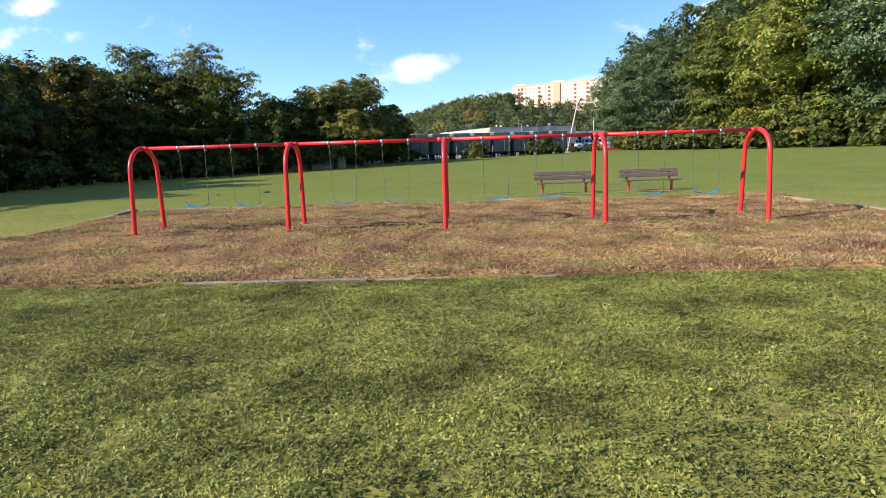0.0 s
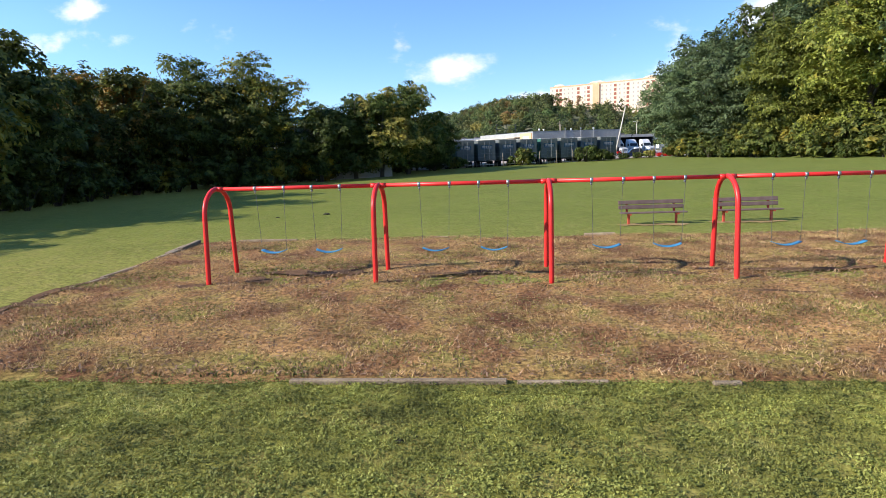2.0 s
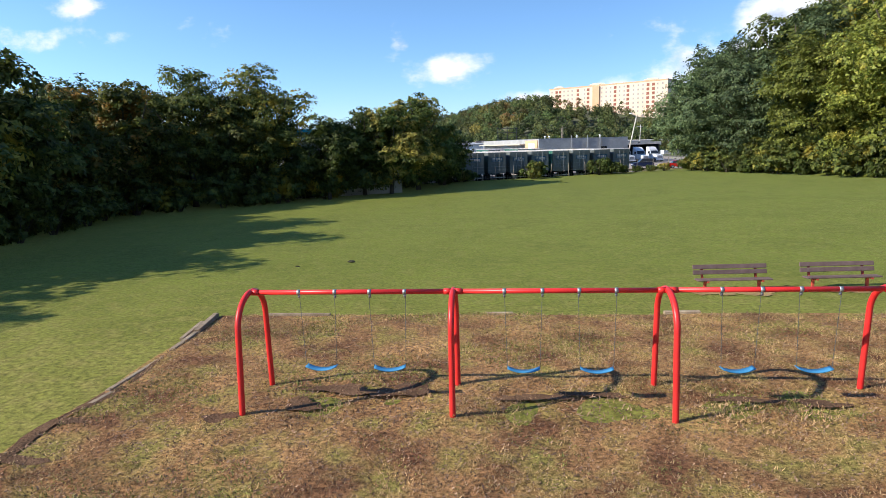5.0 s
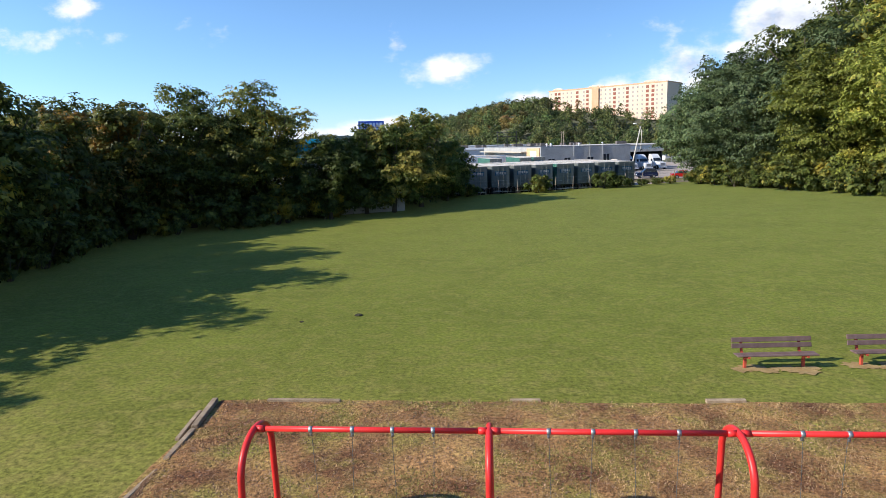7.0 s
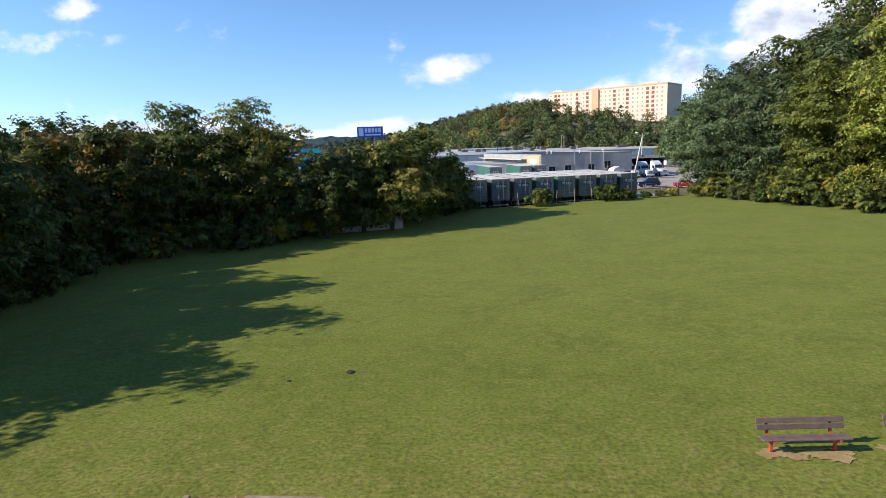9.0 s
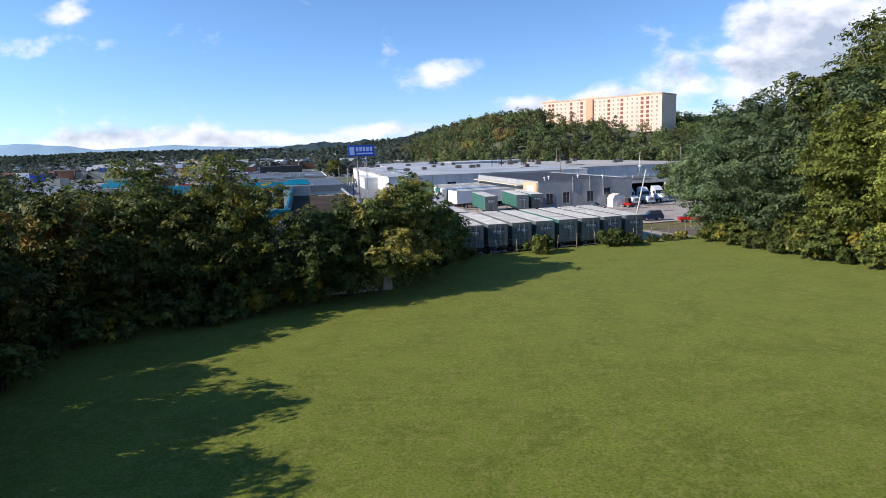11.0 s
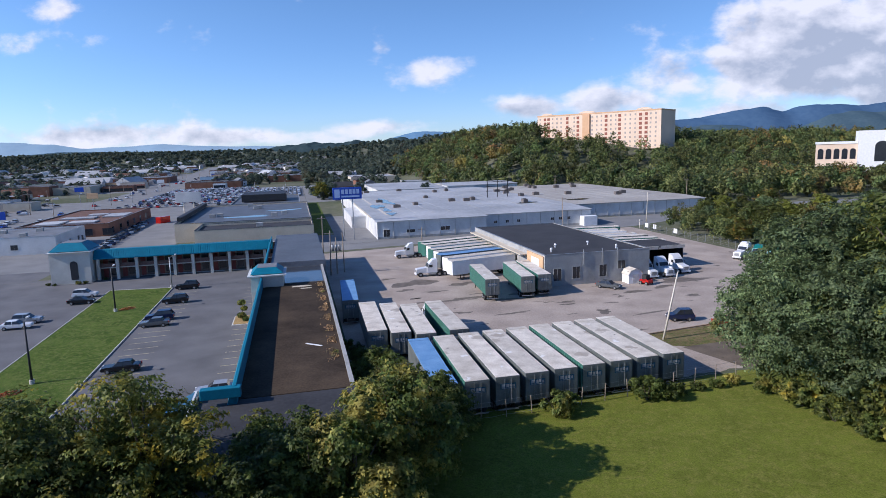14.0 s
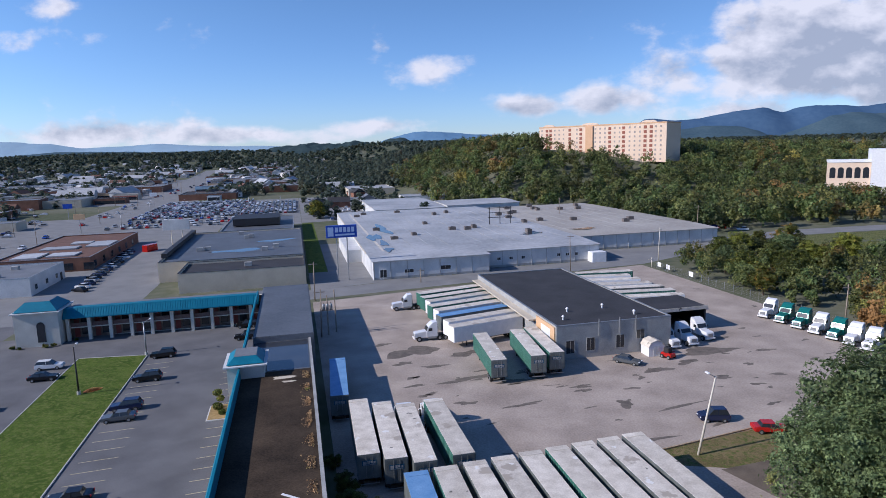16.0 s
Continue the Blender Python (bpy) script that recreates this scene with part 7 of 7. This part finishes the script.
# ---- poles, lamps and fence ----
def pole(u, v, tall, mat, label, lean=(0, 0), arm=None):
    p = place("street_lamp" if arm else "utility_pole", at_site(u, v), label, "lamp post" if arm else "utility pole")
    part("pole", tubed([(0, 0, -0.3), (lean[0], lean[1], tall)], [0.16, 0.10], 8), mat, p, smooth=True)
    if arm:
        part("arm", tubed([(lean[0], lean[1], tall - 0.1), (lean[0] + arm[0], lean[1] + arm[1], tall + 0.5)], 0.04, 6), M_STEEL, p)
        part("lamp_head", boxed(-0.15, 0.15, -0.35, 0.35, -0.08, 0.08, bevel=0.03), M_WHITE, p, "white lamp head", m=pose(lean[0] + arm[0], lean[1] + arm[1], tall + 0.5))
    else:
        part("crossarm", boxed(-1.1, 1.1, -0.06, 0.06, tall - 0.7, tall - 0.55), mat, p)
    return p


pole(2.5, -35.3, 9.5, M_CREAMPOLE, "leaning pale yard lamp pole", (2.4, 0.5), (-1.0, 0.2))
pole(-39.2, 29, 10, M_POLE, "wooden utility pole beside the motel", (0.3, 0))
pole(-39.4, 62, 10, M_POLE, "wooden utility pole by the street", (0.2, 0))
pole(35.9, 74, 11, M_POLE, "wooden utility pole by the street", (-0.2, 0))
pole(66.6, 76.5, 11, M_CREAMPOLE, "pale utility pole by the street", (0.3, 0))
pole(-9.6, 74, 4, M_POLE, "short dark post by the street")
pole(76, 174, 13, M_POLE, "utility pole behind the warehouse")
pole(-72.0, 27.8, 6.5, M_STEEL, "thin lamp post on the lawn island", (0, 0), (1.2, 0.3))
pole(-78.2, 9.2, 8.0, M_DARK, "dark lamp post on the lawn island", (0, 0), (0.5, 0.0))
pole(-78.5, -27.4, 8.0, M_DARK, "dark lamp post on the lawn island", (0, 0), (0.5, 0.0))

fence = place("chain_link_fence", pose(0, 0, 0), "rusty chain-link fence along the field's edge", "fence")
fp = None
for k in range(14):
    x = -11 + k * 2.6
    y = float(fence_y(x)) + 0.2
    m = pose(x, y, ground_at(x, y) - 0.3, 3 * math.sin(k * 2.1), 4 * math.sin(k * 1.3))
    fp = again(fp, m) if fp else part("post", tubed([(0, 0, 0), (0, 0, 2.2)], 0.045, 6), M_POLE, fence, m=m)
for z in (0.3, 0.9, 1.4, 1.85):
    part("wire", tubed([(x, float(fence_y(x)) + 0.2, ground_at(x, float(fence_y(x))) + z + 0.04 * math.sin(x * 3)) for x in np.linspace(-11, 23, 28)], 0.012, 4), M_STEEL, fence)

# white arcaded building on the far right slope
arcade = place("arcaded_hall", Matrix.Translation((188, 398, 9.8)) @ Matrix.Rotation(radians(-26), 4, "Z"), "white and brick arcaded hall above the woods", "hall")
part("footing", boxed(-0.5, 46.5, -2.5, 24.5, -6, -0.004), M_KERB, arcade, "concrete footing")
part("wing", boxed(0, 20, 0, 20, 0, 13), M_HOTEL, arcade, "pale brick wing")
part("cornice", boxed(-0.4, 19.98, -0.4, 20, 13.003, 14.2), M_WHITE, arcade, "white cornice")
part("portal", boxed(20.05, 46, -2, 24, 0, 20), M_WHITE, arcade, "tall white portal block")
ar = None
for k in range(5):
    m = pose(2.2 + k * 3.9, -0.03, 0)
    ar = again(ar, m) if ar else part("arch_window", prism(bmesh.new(), [(1.4 * math.cos(a), 9.0 + 1.4 * math.sin(a)) for a in np.linspace(0, math.pi, 9)] + [(-1.4, 4.5), (1.4, 4.5)], "y", -0.05, 0.02), M_GLASS, arcade, "dark arched window", m=m)
part("portal_arch", prism(bmesh.new(), [(31 + 3.2 * math.cos(a), 11 + 3.2 * math.sin(a)) for a in np.linspace(0, math.pi, 11)] + [(27.8, 3), (34.2, 3)], "y", -2.06, -1.98), M_GLASS, arcade, "dark portal arch")

# low hedge plants round the motel's corner tower
for k, (u, v, sz) in enumerate(((-93.2, 39.6, 0.42), (-92.0, 39.9, 0.36), (-97.9, 39.4, 0.3), (-99.3, 40.2, 0.34), (-88.5, 43.0, 0.3))):
    p = site(u, v)
    put(bush_light, p.x, p.y, 70 * k, sz)

# trees that stand before the arcade
for k, (x, y, s) in enumerate(((180, 378, 0.95), (188, 372, 1.05), (197, 370, 1.0), (206, 364, 1.1), (216, 360, 1.0), (226, 354, 1.1))):
    put(tree_dark if k % 2 else tree_autumn, x, y, 65 * k, s, 1.1)

# fronts of the near stores
for x in (3, 9.5, 16, 22.5, 29):
    window(brick_hall, x, 0, 0.6, 3.2, 2.2, trim_mat=M_DARK)
for k in range(6):
    window(brick_hall, 29.5, 5 + k * 10.5, 0.8, 2.6, 2.0, axis="y", deep=-0.06, trim_mat=M_DARK)
for x in (5, 14, 23, 32):
    window(white_store, x, 0, 1.6, 1.8, 1.4, trim_mat=M_BLOCKWALL)
for k in range(3):
    window(white_store, 43.0, 4 + k * 8, 1.4, 1.6, 1.3, axis="y", deep=-0.06, trim_mat=M_BLOCKWALL)
part("store_door", boxed(42.96, 43.08, 23, 24.6, 0, 2.4), M_DARK, white_store, "dark service door")
for k in range(8):
    part("roof_unit", boxed(-1, 1, -0.7, 0.7, -0.1, 1.0, bevel=0.05), M_BLOCKWALL, white_store, "grey rooftop air unit", m=pose(4 + (k % 4) * 9.5, 6 + (k // 4) * 11 + (k % 3) * 2, 4.85))
for k in range(9):
    x, y = -39.9 + 0.3 * math.sin(k * 2.2), -53 + k * 3.4
    p = site(x, y)
    put(bush_light, p.x, p.y, k * 70, 0.55 + 0.2 * math.sin(k * 1.7))

board = place("billboard", at_site(-89, 168), "pale blank roadside board on two posts", "sign")
for x in (-2, 2):
    part("post", tubed([(x, 0, -0.3), (x, 0, 8)], 0.2, 8), M_CREAMPOLE, board)
part("panel", boxed(-5, 5, -0.25, 0.25, 8.2, 12.4, bevel=0.05), M_PALEWALL, board)
for x, y, z, r in ((-0.2, 0.2, 0.9, 0.75), (0.2, 0.6, 2.0, 0.6), (-0.1, 0.1, 3.1, 0.7), (0.5, -1.2, 0.6, 0.55), (-0.6, 1.4, 0.7, 0.5)):
    rngp = np.random.default_rng(int(z * 10))
    o = rngp.normal(0, 1, (420, 3))
    o /= np.linalg.norm(o, axis=1, keepdims=True)
    lv, lq = leaf_quads(rngp, np.array([x, y, z]) + o * r * rngp.uniform(0.7, 1.0, (420, 1)) * np.array([1, 1, 0.7]), o, 0.22)
    clump = new("leaf_clump", sheet_mesh("leaf_clump", lv, lq, M_LEAF_D))
    clump.parent = planter
part("stem", tubed([(-0.1, 0.2, 0.2), (0.1, 0.3, 3.2)], [0.08, 0.04], 6), M_BARK, planter)

# more of the town: stores, signs and lamp posts along the main road
rs = random.Random(41)
for k in range(34):
    side = rs.choice((-1, 1))
    v = 150 + k * 38 + rs.uniform(-8, 8)
    u = (-212 - rs.uniform(0, 120) * (1 + k / 20)) if side < 0 else (-126 + rs.uniform(0, 70) if v > 455 else -240)
    w, d = rs.uniform(16, 44), rs.uniform(14, 26)
    wall, roof = rs.choice((M_TAN, M_BRICK, M_BRICK, M_PALEWALL, M_BLOCKWALL)), rs.choice((M_GREYROOF, M_TAR, M_BROWNROOF, M_METALROOF))
    building("store", u - w / 2, u + w / 2, v, v + d, rs.uniform(4.5, 8), wall, roof, "low store beside the main road", "shop")
for k in range(14):
    pole(-151 + (k % 2) * -26, 110 + k * 46, 11, M_POLE, "wooden utility pole along the main road")
for k, (u, v, c) in enumerate(((-148, 140, M_SIGN), (-178, 205, M_WHITE), (-148, 250, M_ORANGE), (-178, 330, M_SIGN), (-147, 420, M_WHITE))):
    b = place("road_sign", at_site(u, v), "tall roadside shop sign on a steel pole", "sign", "shop signs")
    part("post", tubed([(0, 0, -0.3), (0, 0, 7)], 0.2, 8), M_STEEL, b)
    part("panel", boxed(-2.6, 2.6, -0.25, 0.25, 6.8, 9.6, bevel=0.05), c, b)
for k in range(44):
    v = 100 + rs.random() * 650
    park_far(rs.choice(paints), -163.5 + rs.choice((-6, -2.5, 2.5, 6)) + 0.01 * v, v, rs.choice((0, 180)))
for k in range(170):
    far_rows.append((-205 - rs.random() * 90, 150 + rs.random() * 520))
for row in range(22):
    for k in range(33):
        u, v = -136 + k * 2.9, 306 + row * 5.6 + (row % 2) * 1.2
        if rs.random() < 0.84 and not (u > -75 and v > 400):
            far_rows.append((u, v))
for k in range(260):
    far_rows.append((-180 - rs.random() * 120, 70 + rs.random() * 255) if k < 190 else (-36 + rs.random() * 56, 250 + rs.random() * 150))
for k in range(24):
    u, v = -190 - rs.random() * 150, 72 + k * 10.5 + rs.uniform(-3, 3)
    w, d = rs.uniform(9, 22), rs.uniform(8, 15)
    building("store", u - w / 2, u + w / 2, v, v + d, rs.uniform(3.5, 5.5), rs.choice((M_TAN, M_BRICK, M_BLOCKWALL, M_PALEWALL)), rs.choice((M_BROWNROOF, M_TAR, M_GREYROOF)), "small dark-roofed store west of the main road", "shop")
for k in range(12):
    pole(-186 - (k % 3) * 34, 84 + k * 24, 10, M_POLE, "wooden utility pole among the town stores")
# houses and sheds too far to tell apart
bm = bmesh.new()
for k in range(420):
    v = 560 + 1300 * rs.random()
    u = rs.uniform(-0.62 * v - 40, 0.03 * v)
    if abs(u - main_u(v)) < 20:
        continue
    p = site(u, v)
    m = Matrix.Translation((p.x, p.y, ground_at(p.x, p.y))) @ Matrix.Rotation(PHI + rs.choice((0, 0.3, 1.57, -0.2)), 4, "Z")
    w, d, h = rs.uniform(6, 16), rs.uniform(8, 26), rs.uniform(3, 7)
    box(bm, -w / 2, w / 2, -d / 2, d / 2, -1, h, m=m)
    box(bm, -w * 0.3, w * 0.3, -d * 0.45, d * 0.45, h, h + 1.2, m=m)
alone("far_houses", bm, M_FARHOUSES, "far houses and sheds scattered through the town", "houses", kind="stuff")
# cars too far to tell apart
bm = bmesh.new()
for u, v in far_rows:
    m = at_site(u, v, rs.choice((0, 2, 180)) if u > -150 else rs.choice((0, 90)))
    for a in ((-0.9, 0.9, -2.2, 2.2, 0.25, 0.9), (-0.75, 0.75, -1.6, 0.8, 0.9, 1.45)):
        box(bm, *a, m=m)
alone("far_cars", bm, M_FARCARS, "rows of far cars in mixed colours", "cars", kind="stuff")

for k in range(10):
    pole(-132 + (k % 5) * 20, 262 + (k // 5) * 70, 9, M_STEEL, "tall steel lamp post in the sales lot", (0, 0), (1.0, 0.2))


# the wooded hill beyond the main road, its haze painted in
ridge("backdrop_hill", -1500, -180, 2900, ((-980, 160, 62), (-820, 170, 76), (-600, 190, 80), (-400, 110, 90), (-310, 50, 70)), 4, M_HILL, "wooded hill across the town, tinted for haze", 26, 0.07)


def lie(name, u0, u1, v0, v1, mat, label, category, edge):
    """A sheet of ground cover that follows the land, inside an edge given as v over u."""
    us, vs = np.linspace(u0, u1, 40), np.linspace(0, 1, 14)
    U, T = np.meshgrid(us, vs)
    V = v0 + (edge(U) - v0) * T
    X, Y = 7 + U * CP - V * SP, 137 + U * SP + V * CP
    i = np.arange(U.size).reshape(U.shape)
    q = np.stack([i[:-1, :-1], i[:-1, 1:], i[1:, 1:], i[1:, :-1]], -1).reshape(-1, 4)
    me = sheet_mesh(name, np.stack([X, Y, height(X, Y) + 0.06], -1).reshape(-1, 3), q, mat)
    return tagged(new(name, me), label, category, kind="structure")


lie("grass_slope", 112, 330, 40, 110, M_VERGE, "mown grass slope below the curving street", "grass verge", lambda u: np.interp(u, [112, 150, 420], [96, 106, 94]))

# one round tree beside the warehouse and loose shrubs along the motel's back wall
p = site(-31, 262)
put(tree_dark, p.x, p.y, 40, 0.92, 1.15)
for k, (u, v, s) in enumerate(((-38.6, -50, 0.62), (-38.0, -45, 0.72), (-36.6, -54, 0.8), (-39.2, -39, 0.5), (-34.0, -55, 0.7), (-39.4, -33, 0.36), (-36.5, -48.5, 0.6))):
    p = site(u, v)
    put(tree_small, p.x, p.y, 57 * k, s)

# transformers on the pole beside the motel
cans = place("transformer_bank", at_site(-38.6, 30), "three grey transformer cans on a pole bracket", "transformer")
part("bracket", boxed(-0.2, 2.0, -0.06, 0.06, 5.2, 5.35), M_POLE, cans)
for x in (0.15, 0.9, 1.65):
    part("can", tubed([(x, 0, 5.36), (x, 0, 5.42), (x, 0, 6.5), (x, 0, 6.62)], [0.24, 0.30, 0.30, 0.2], 12), M_STEEL, cans, smooth=True)
    part("bushing", tubed([(x, 0.1, 6.6), (x, 0.1, 6.95)], 0.05, 6), M_DARK, cans)
part("post", tubed([(0.9, 0.12, -0.3), (0.9, 0.12, 8.4)], [0.17, 0.12], 8), M_POLE, cans)
part("post", tubed([(2.6, 1.6, -0.3), (2.5, 1.6, 9.2)], [0.15, 0.10], 8), M_POLE, cans)

# a small red loader beside the shed
loader = place("yard_loader", at_site(19.0, -3.2, 20), "small red and dark yard loader beside the shed", "loader")
part("chassis", boxed(-0.7, 0.7, -1.1, 1.0, 0.35, 1.0, bevel=0.08), CAR_PAINT["red"], loader)
part("cab", boxed(-0.55, 0.55, -0.5, 0.55, 1.0, 1.95, bevel=0.06), M_DARK, loader, "dark open cab")
part("bucket", prism(bmesh.new(), [(1.0, 0.1), (1.6, 0.1), (1.05, 0.7)], "x", -0.8, 0.8), M_STEEL, loader)
for s_ in (-0.72, 0.72):
    part("boom", tubed([(s_, -0.8, 1.2), (s_, 0.9, 0.6)], 0.08, 6), CAR_PAINT["red"], loader)
    for y in (-0.7, 0.65):
        wheel(loader, s_, y, 0.36, 0.36, 0.26, s_)

box_red = place("steel_container", at_site(-100, 171, 62), "red steel container on the shop's lot", "container")
part("body", boxed(-3, 3, -1.2, 1.2, 0.0, 2.6, bevel=0.04), CAR_PAINT["red"], box_red)
for k in range(9):
    part("rib", boxed(-2.8 + k * 0.68, -2.6 + k * 0.68, -1.25, -1.204, 0.2, 2.4), CAR_PAINT["red"], box_red)

# orange leaf heaps round the lamp footings on the lawn island
for k, (u, v) in enumerate(((-76.6, 10.6), (-79.9, -30.5))):
    rl = np.random.default_rng(90 + k)
    a, rr = rl.uniform(0, 6.3, 700), np.sqrt(rl.random(700)) * 1.2
    zz = 0.42 * np.clip(1.2 - rr, 0, 1) * rl.random(700)
    lv, lq = leaf_quads(rl, np.stack([rr * np.cos(a) * 1.2, rr * np.sin(a) * 0.7, zz + 0.03], -1), np.tile((0, 0, 1.0), (700, 1)), 0.2)
    heap = tagged(new("leaf_heap", sheet_mesh("leaf_heap", lv, lq, M_RUSTLEAF)), "low heap of rust-coloured plants on the lawn", "planting", "heaps on the lawn island")
    heap.matrix_world = at_site(u, v, 30, LOT_Z + 0.13)
for u, v in ((-78.2, 9.2), (-78.5, -27.4), (-72.0, 27.8)):
    alone("lamp_footing", tubed([(0, 0, -0.1), (0, 0, 0.55)], 0.3, 14), M_KERB, "round concrete lamp footing", "footing", "lamp footings", m=at_site(u, v, 0, LOT_Z + 0.1))

# standing rainwater on the flat roofs
for k, (u, v, a, b, z) in enumerate(((-16.0, 128, 2.2, 9, 5.80), (-14.5, 112, 1.6, 5, 5.80), (-10, 150, 2.6, 12, 5.80), (-15, 98, 1.5, 4, 5.80), (40, 116, 5, 2.0, 5.56), (62, 120, 6, 1.6, 5.56), (88, 140, 6, 1.8, 5.36), (-62, 120, 7, 3.5, 5.16), (-50, 140, 5, 3, 5.16))):
    blot("rain_pool", u, v, a, b, z + 0.012, M_POOL, 700 + k, "shallow pool of rainwater on a flat roof", "puddle", "pools on the roofs")
bm = bmesh.new()
box(bm, 1.15, 9.85, 50.8, 65.2, 6.092, 6.098)
part("wet_felt", bm, M_POOL, motel, "wet felt that mirrors the sky")

# low shops in many colours along the main road, each with its own sign or parked cars
M_SHOPRED = material("faded red shop wall", (0.30, 0.075, 0.05), (0.42, 0.13, 0.09), 0.8, scale=0.3, fine=4, bump=0.05, space="World")
M_SHOPBLUE = material("pale blue shop wall", (0.26, 0.38, 0.47), (0.38, 0.50, 0.58), 0.7, scale=0.3, fine=4, bump=0.05, space="World")
rm = random.Random(83)
for k in range(40):
    v = 440 + k * 17 + rm.uniform(-5, 5)
    left = k % 2
    u = float(main_u(v)) + (-rm.uniform(24, 62) if left else rm.uniform(24, 58))
    w, d = rm.uniform(9, 24), rm.uniform(9, 16)
    shop_b = building("store", u - w / 2, u + w / 2, v, v + d, rm.uniform(3.8, 6.5), rm.choice((M_SHOPRED, M_TAN, M_WHITE, M_SHOPBLUE, M_BRICK, M_PALEWALL, M_ORANGE)), rm.choice((M_BROWNROOF, M_TAR, M_METALROOF, M_GREYROOF, M_PALEGRAVEL)), "low painted shop beside the main road", "shop")
    part("shop_front", boxed(0.8, w - 0.8, -0.12, -0.003, 0.3, 2.8), M_GLASS, shop_b, "dark glazed shop front")
    if k % 3 == 0:
        part("fascia", boxed(0.4, w - 0.4, -0.25, -0.003, 3.0, 3.8), rm.choice((M_SIGN, M_WHITE, M_SHOPRED, M_ORANGE)), shop_b, "coloured fascia board")
for k, (u, v, s) in enumerate(((80, 64, 0.8), (90, 70, 0.9), (98, 60, 0.85), (107, 68, 0.95), (86, 50, 0.8), (112, 52, 0.9), (75, 56, 0.7), (101, 74, 0.75), (72, 44, 0.75), (94, 46, 0.9), (118, 40, 0.95), (66, 30, 0.7), (80, 36, 0.85))):
    p = site(u, v)
    put((tree_dark, tree_gold, tree_pale, tree_autumn)[k % 4], p.x, p.y, 80 * k, s * (0.8 if k % 4 in (1, 2) else 1.0), 1.1)

# fence behind the parked tractors, with sign boards and a pole
yard_fence = place("chain_link_fence", at_site(61.5, 0), "chain-link fence with white boards behind the parked trucks", "fence")
fp2 = None
for k in range(34):
    m = pose(0.2 * math.sin(k), -30 + k * 3.1, ground_at(*site(61.5, -30 + k * 3.1).xy) - LOT_Z - 0.2)
    fp2 = again(fp2, m) if fp2 else part("post", tubed([(0, 0, 0), (0, 0, 2.2)], 0.05, 6), M_STEEL, yard_fence, m=m)
for z in (0.25, 0.7, 1.15, 1.6, 1.95):
    part("wire", tubed([(0.2 * math.sin(k), -30 + k * 3.1, ground_at(*site(61.5, -30 + k * 3.1).xy) - LOT_Z - 0.2 + z) for k in range(34)], 0.014, 4), M_STEEL, yard_fence)
for y in (52.0, 63.0, 67.5):
    part("board", boxed(-0.12, -0.07, y - 0.9, y + 0.9, 0.7, 2.0), M_WHITE, yard_fence, "white notice board")
pole(62.5, 3.0, 8.5, M_POLE, "wooden utility pole behind the parked trucks", (0.2, 0))
pole(112, 122, 12, M_POLE, "wooden utility pole beside the curving street", (0.2, 0))
pole(61, 71, 3.0, M_CREAMPOLE, "pale gate post of the yard")
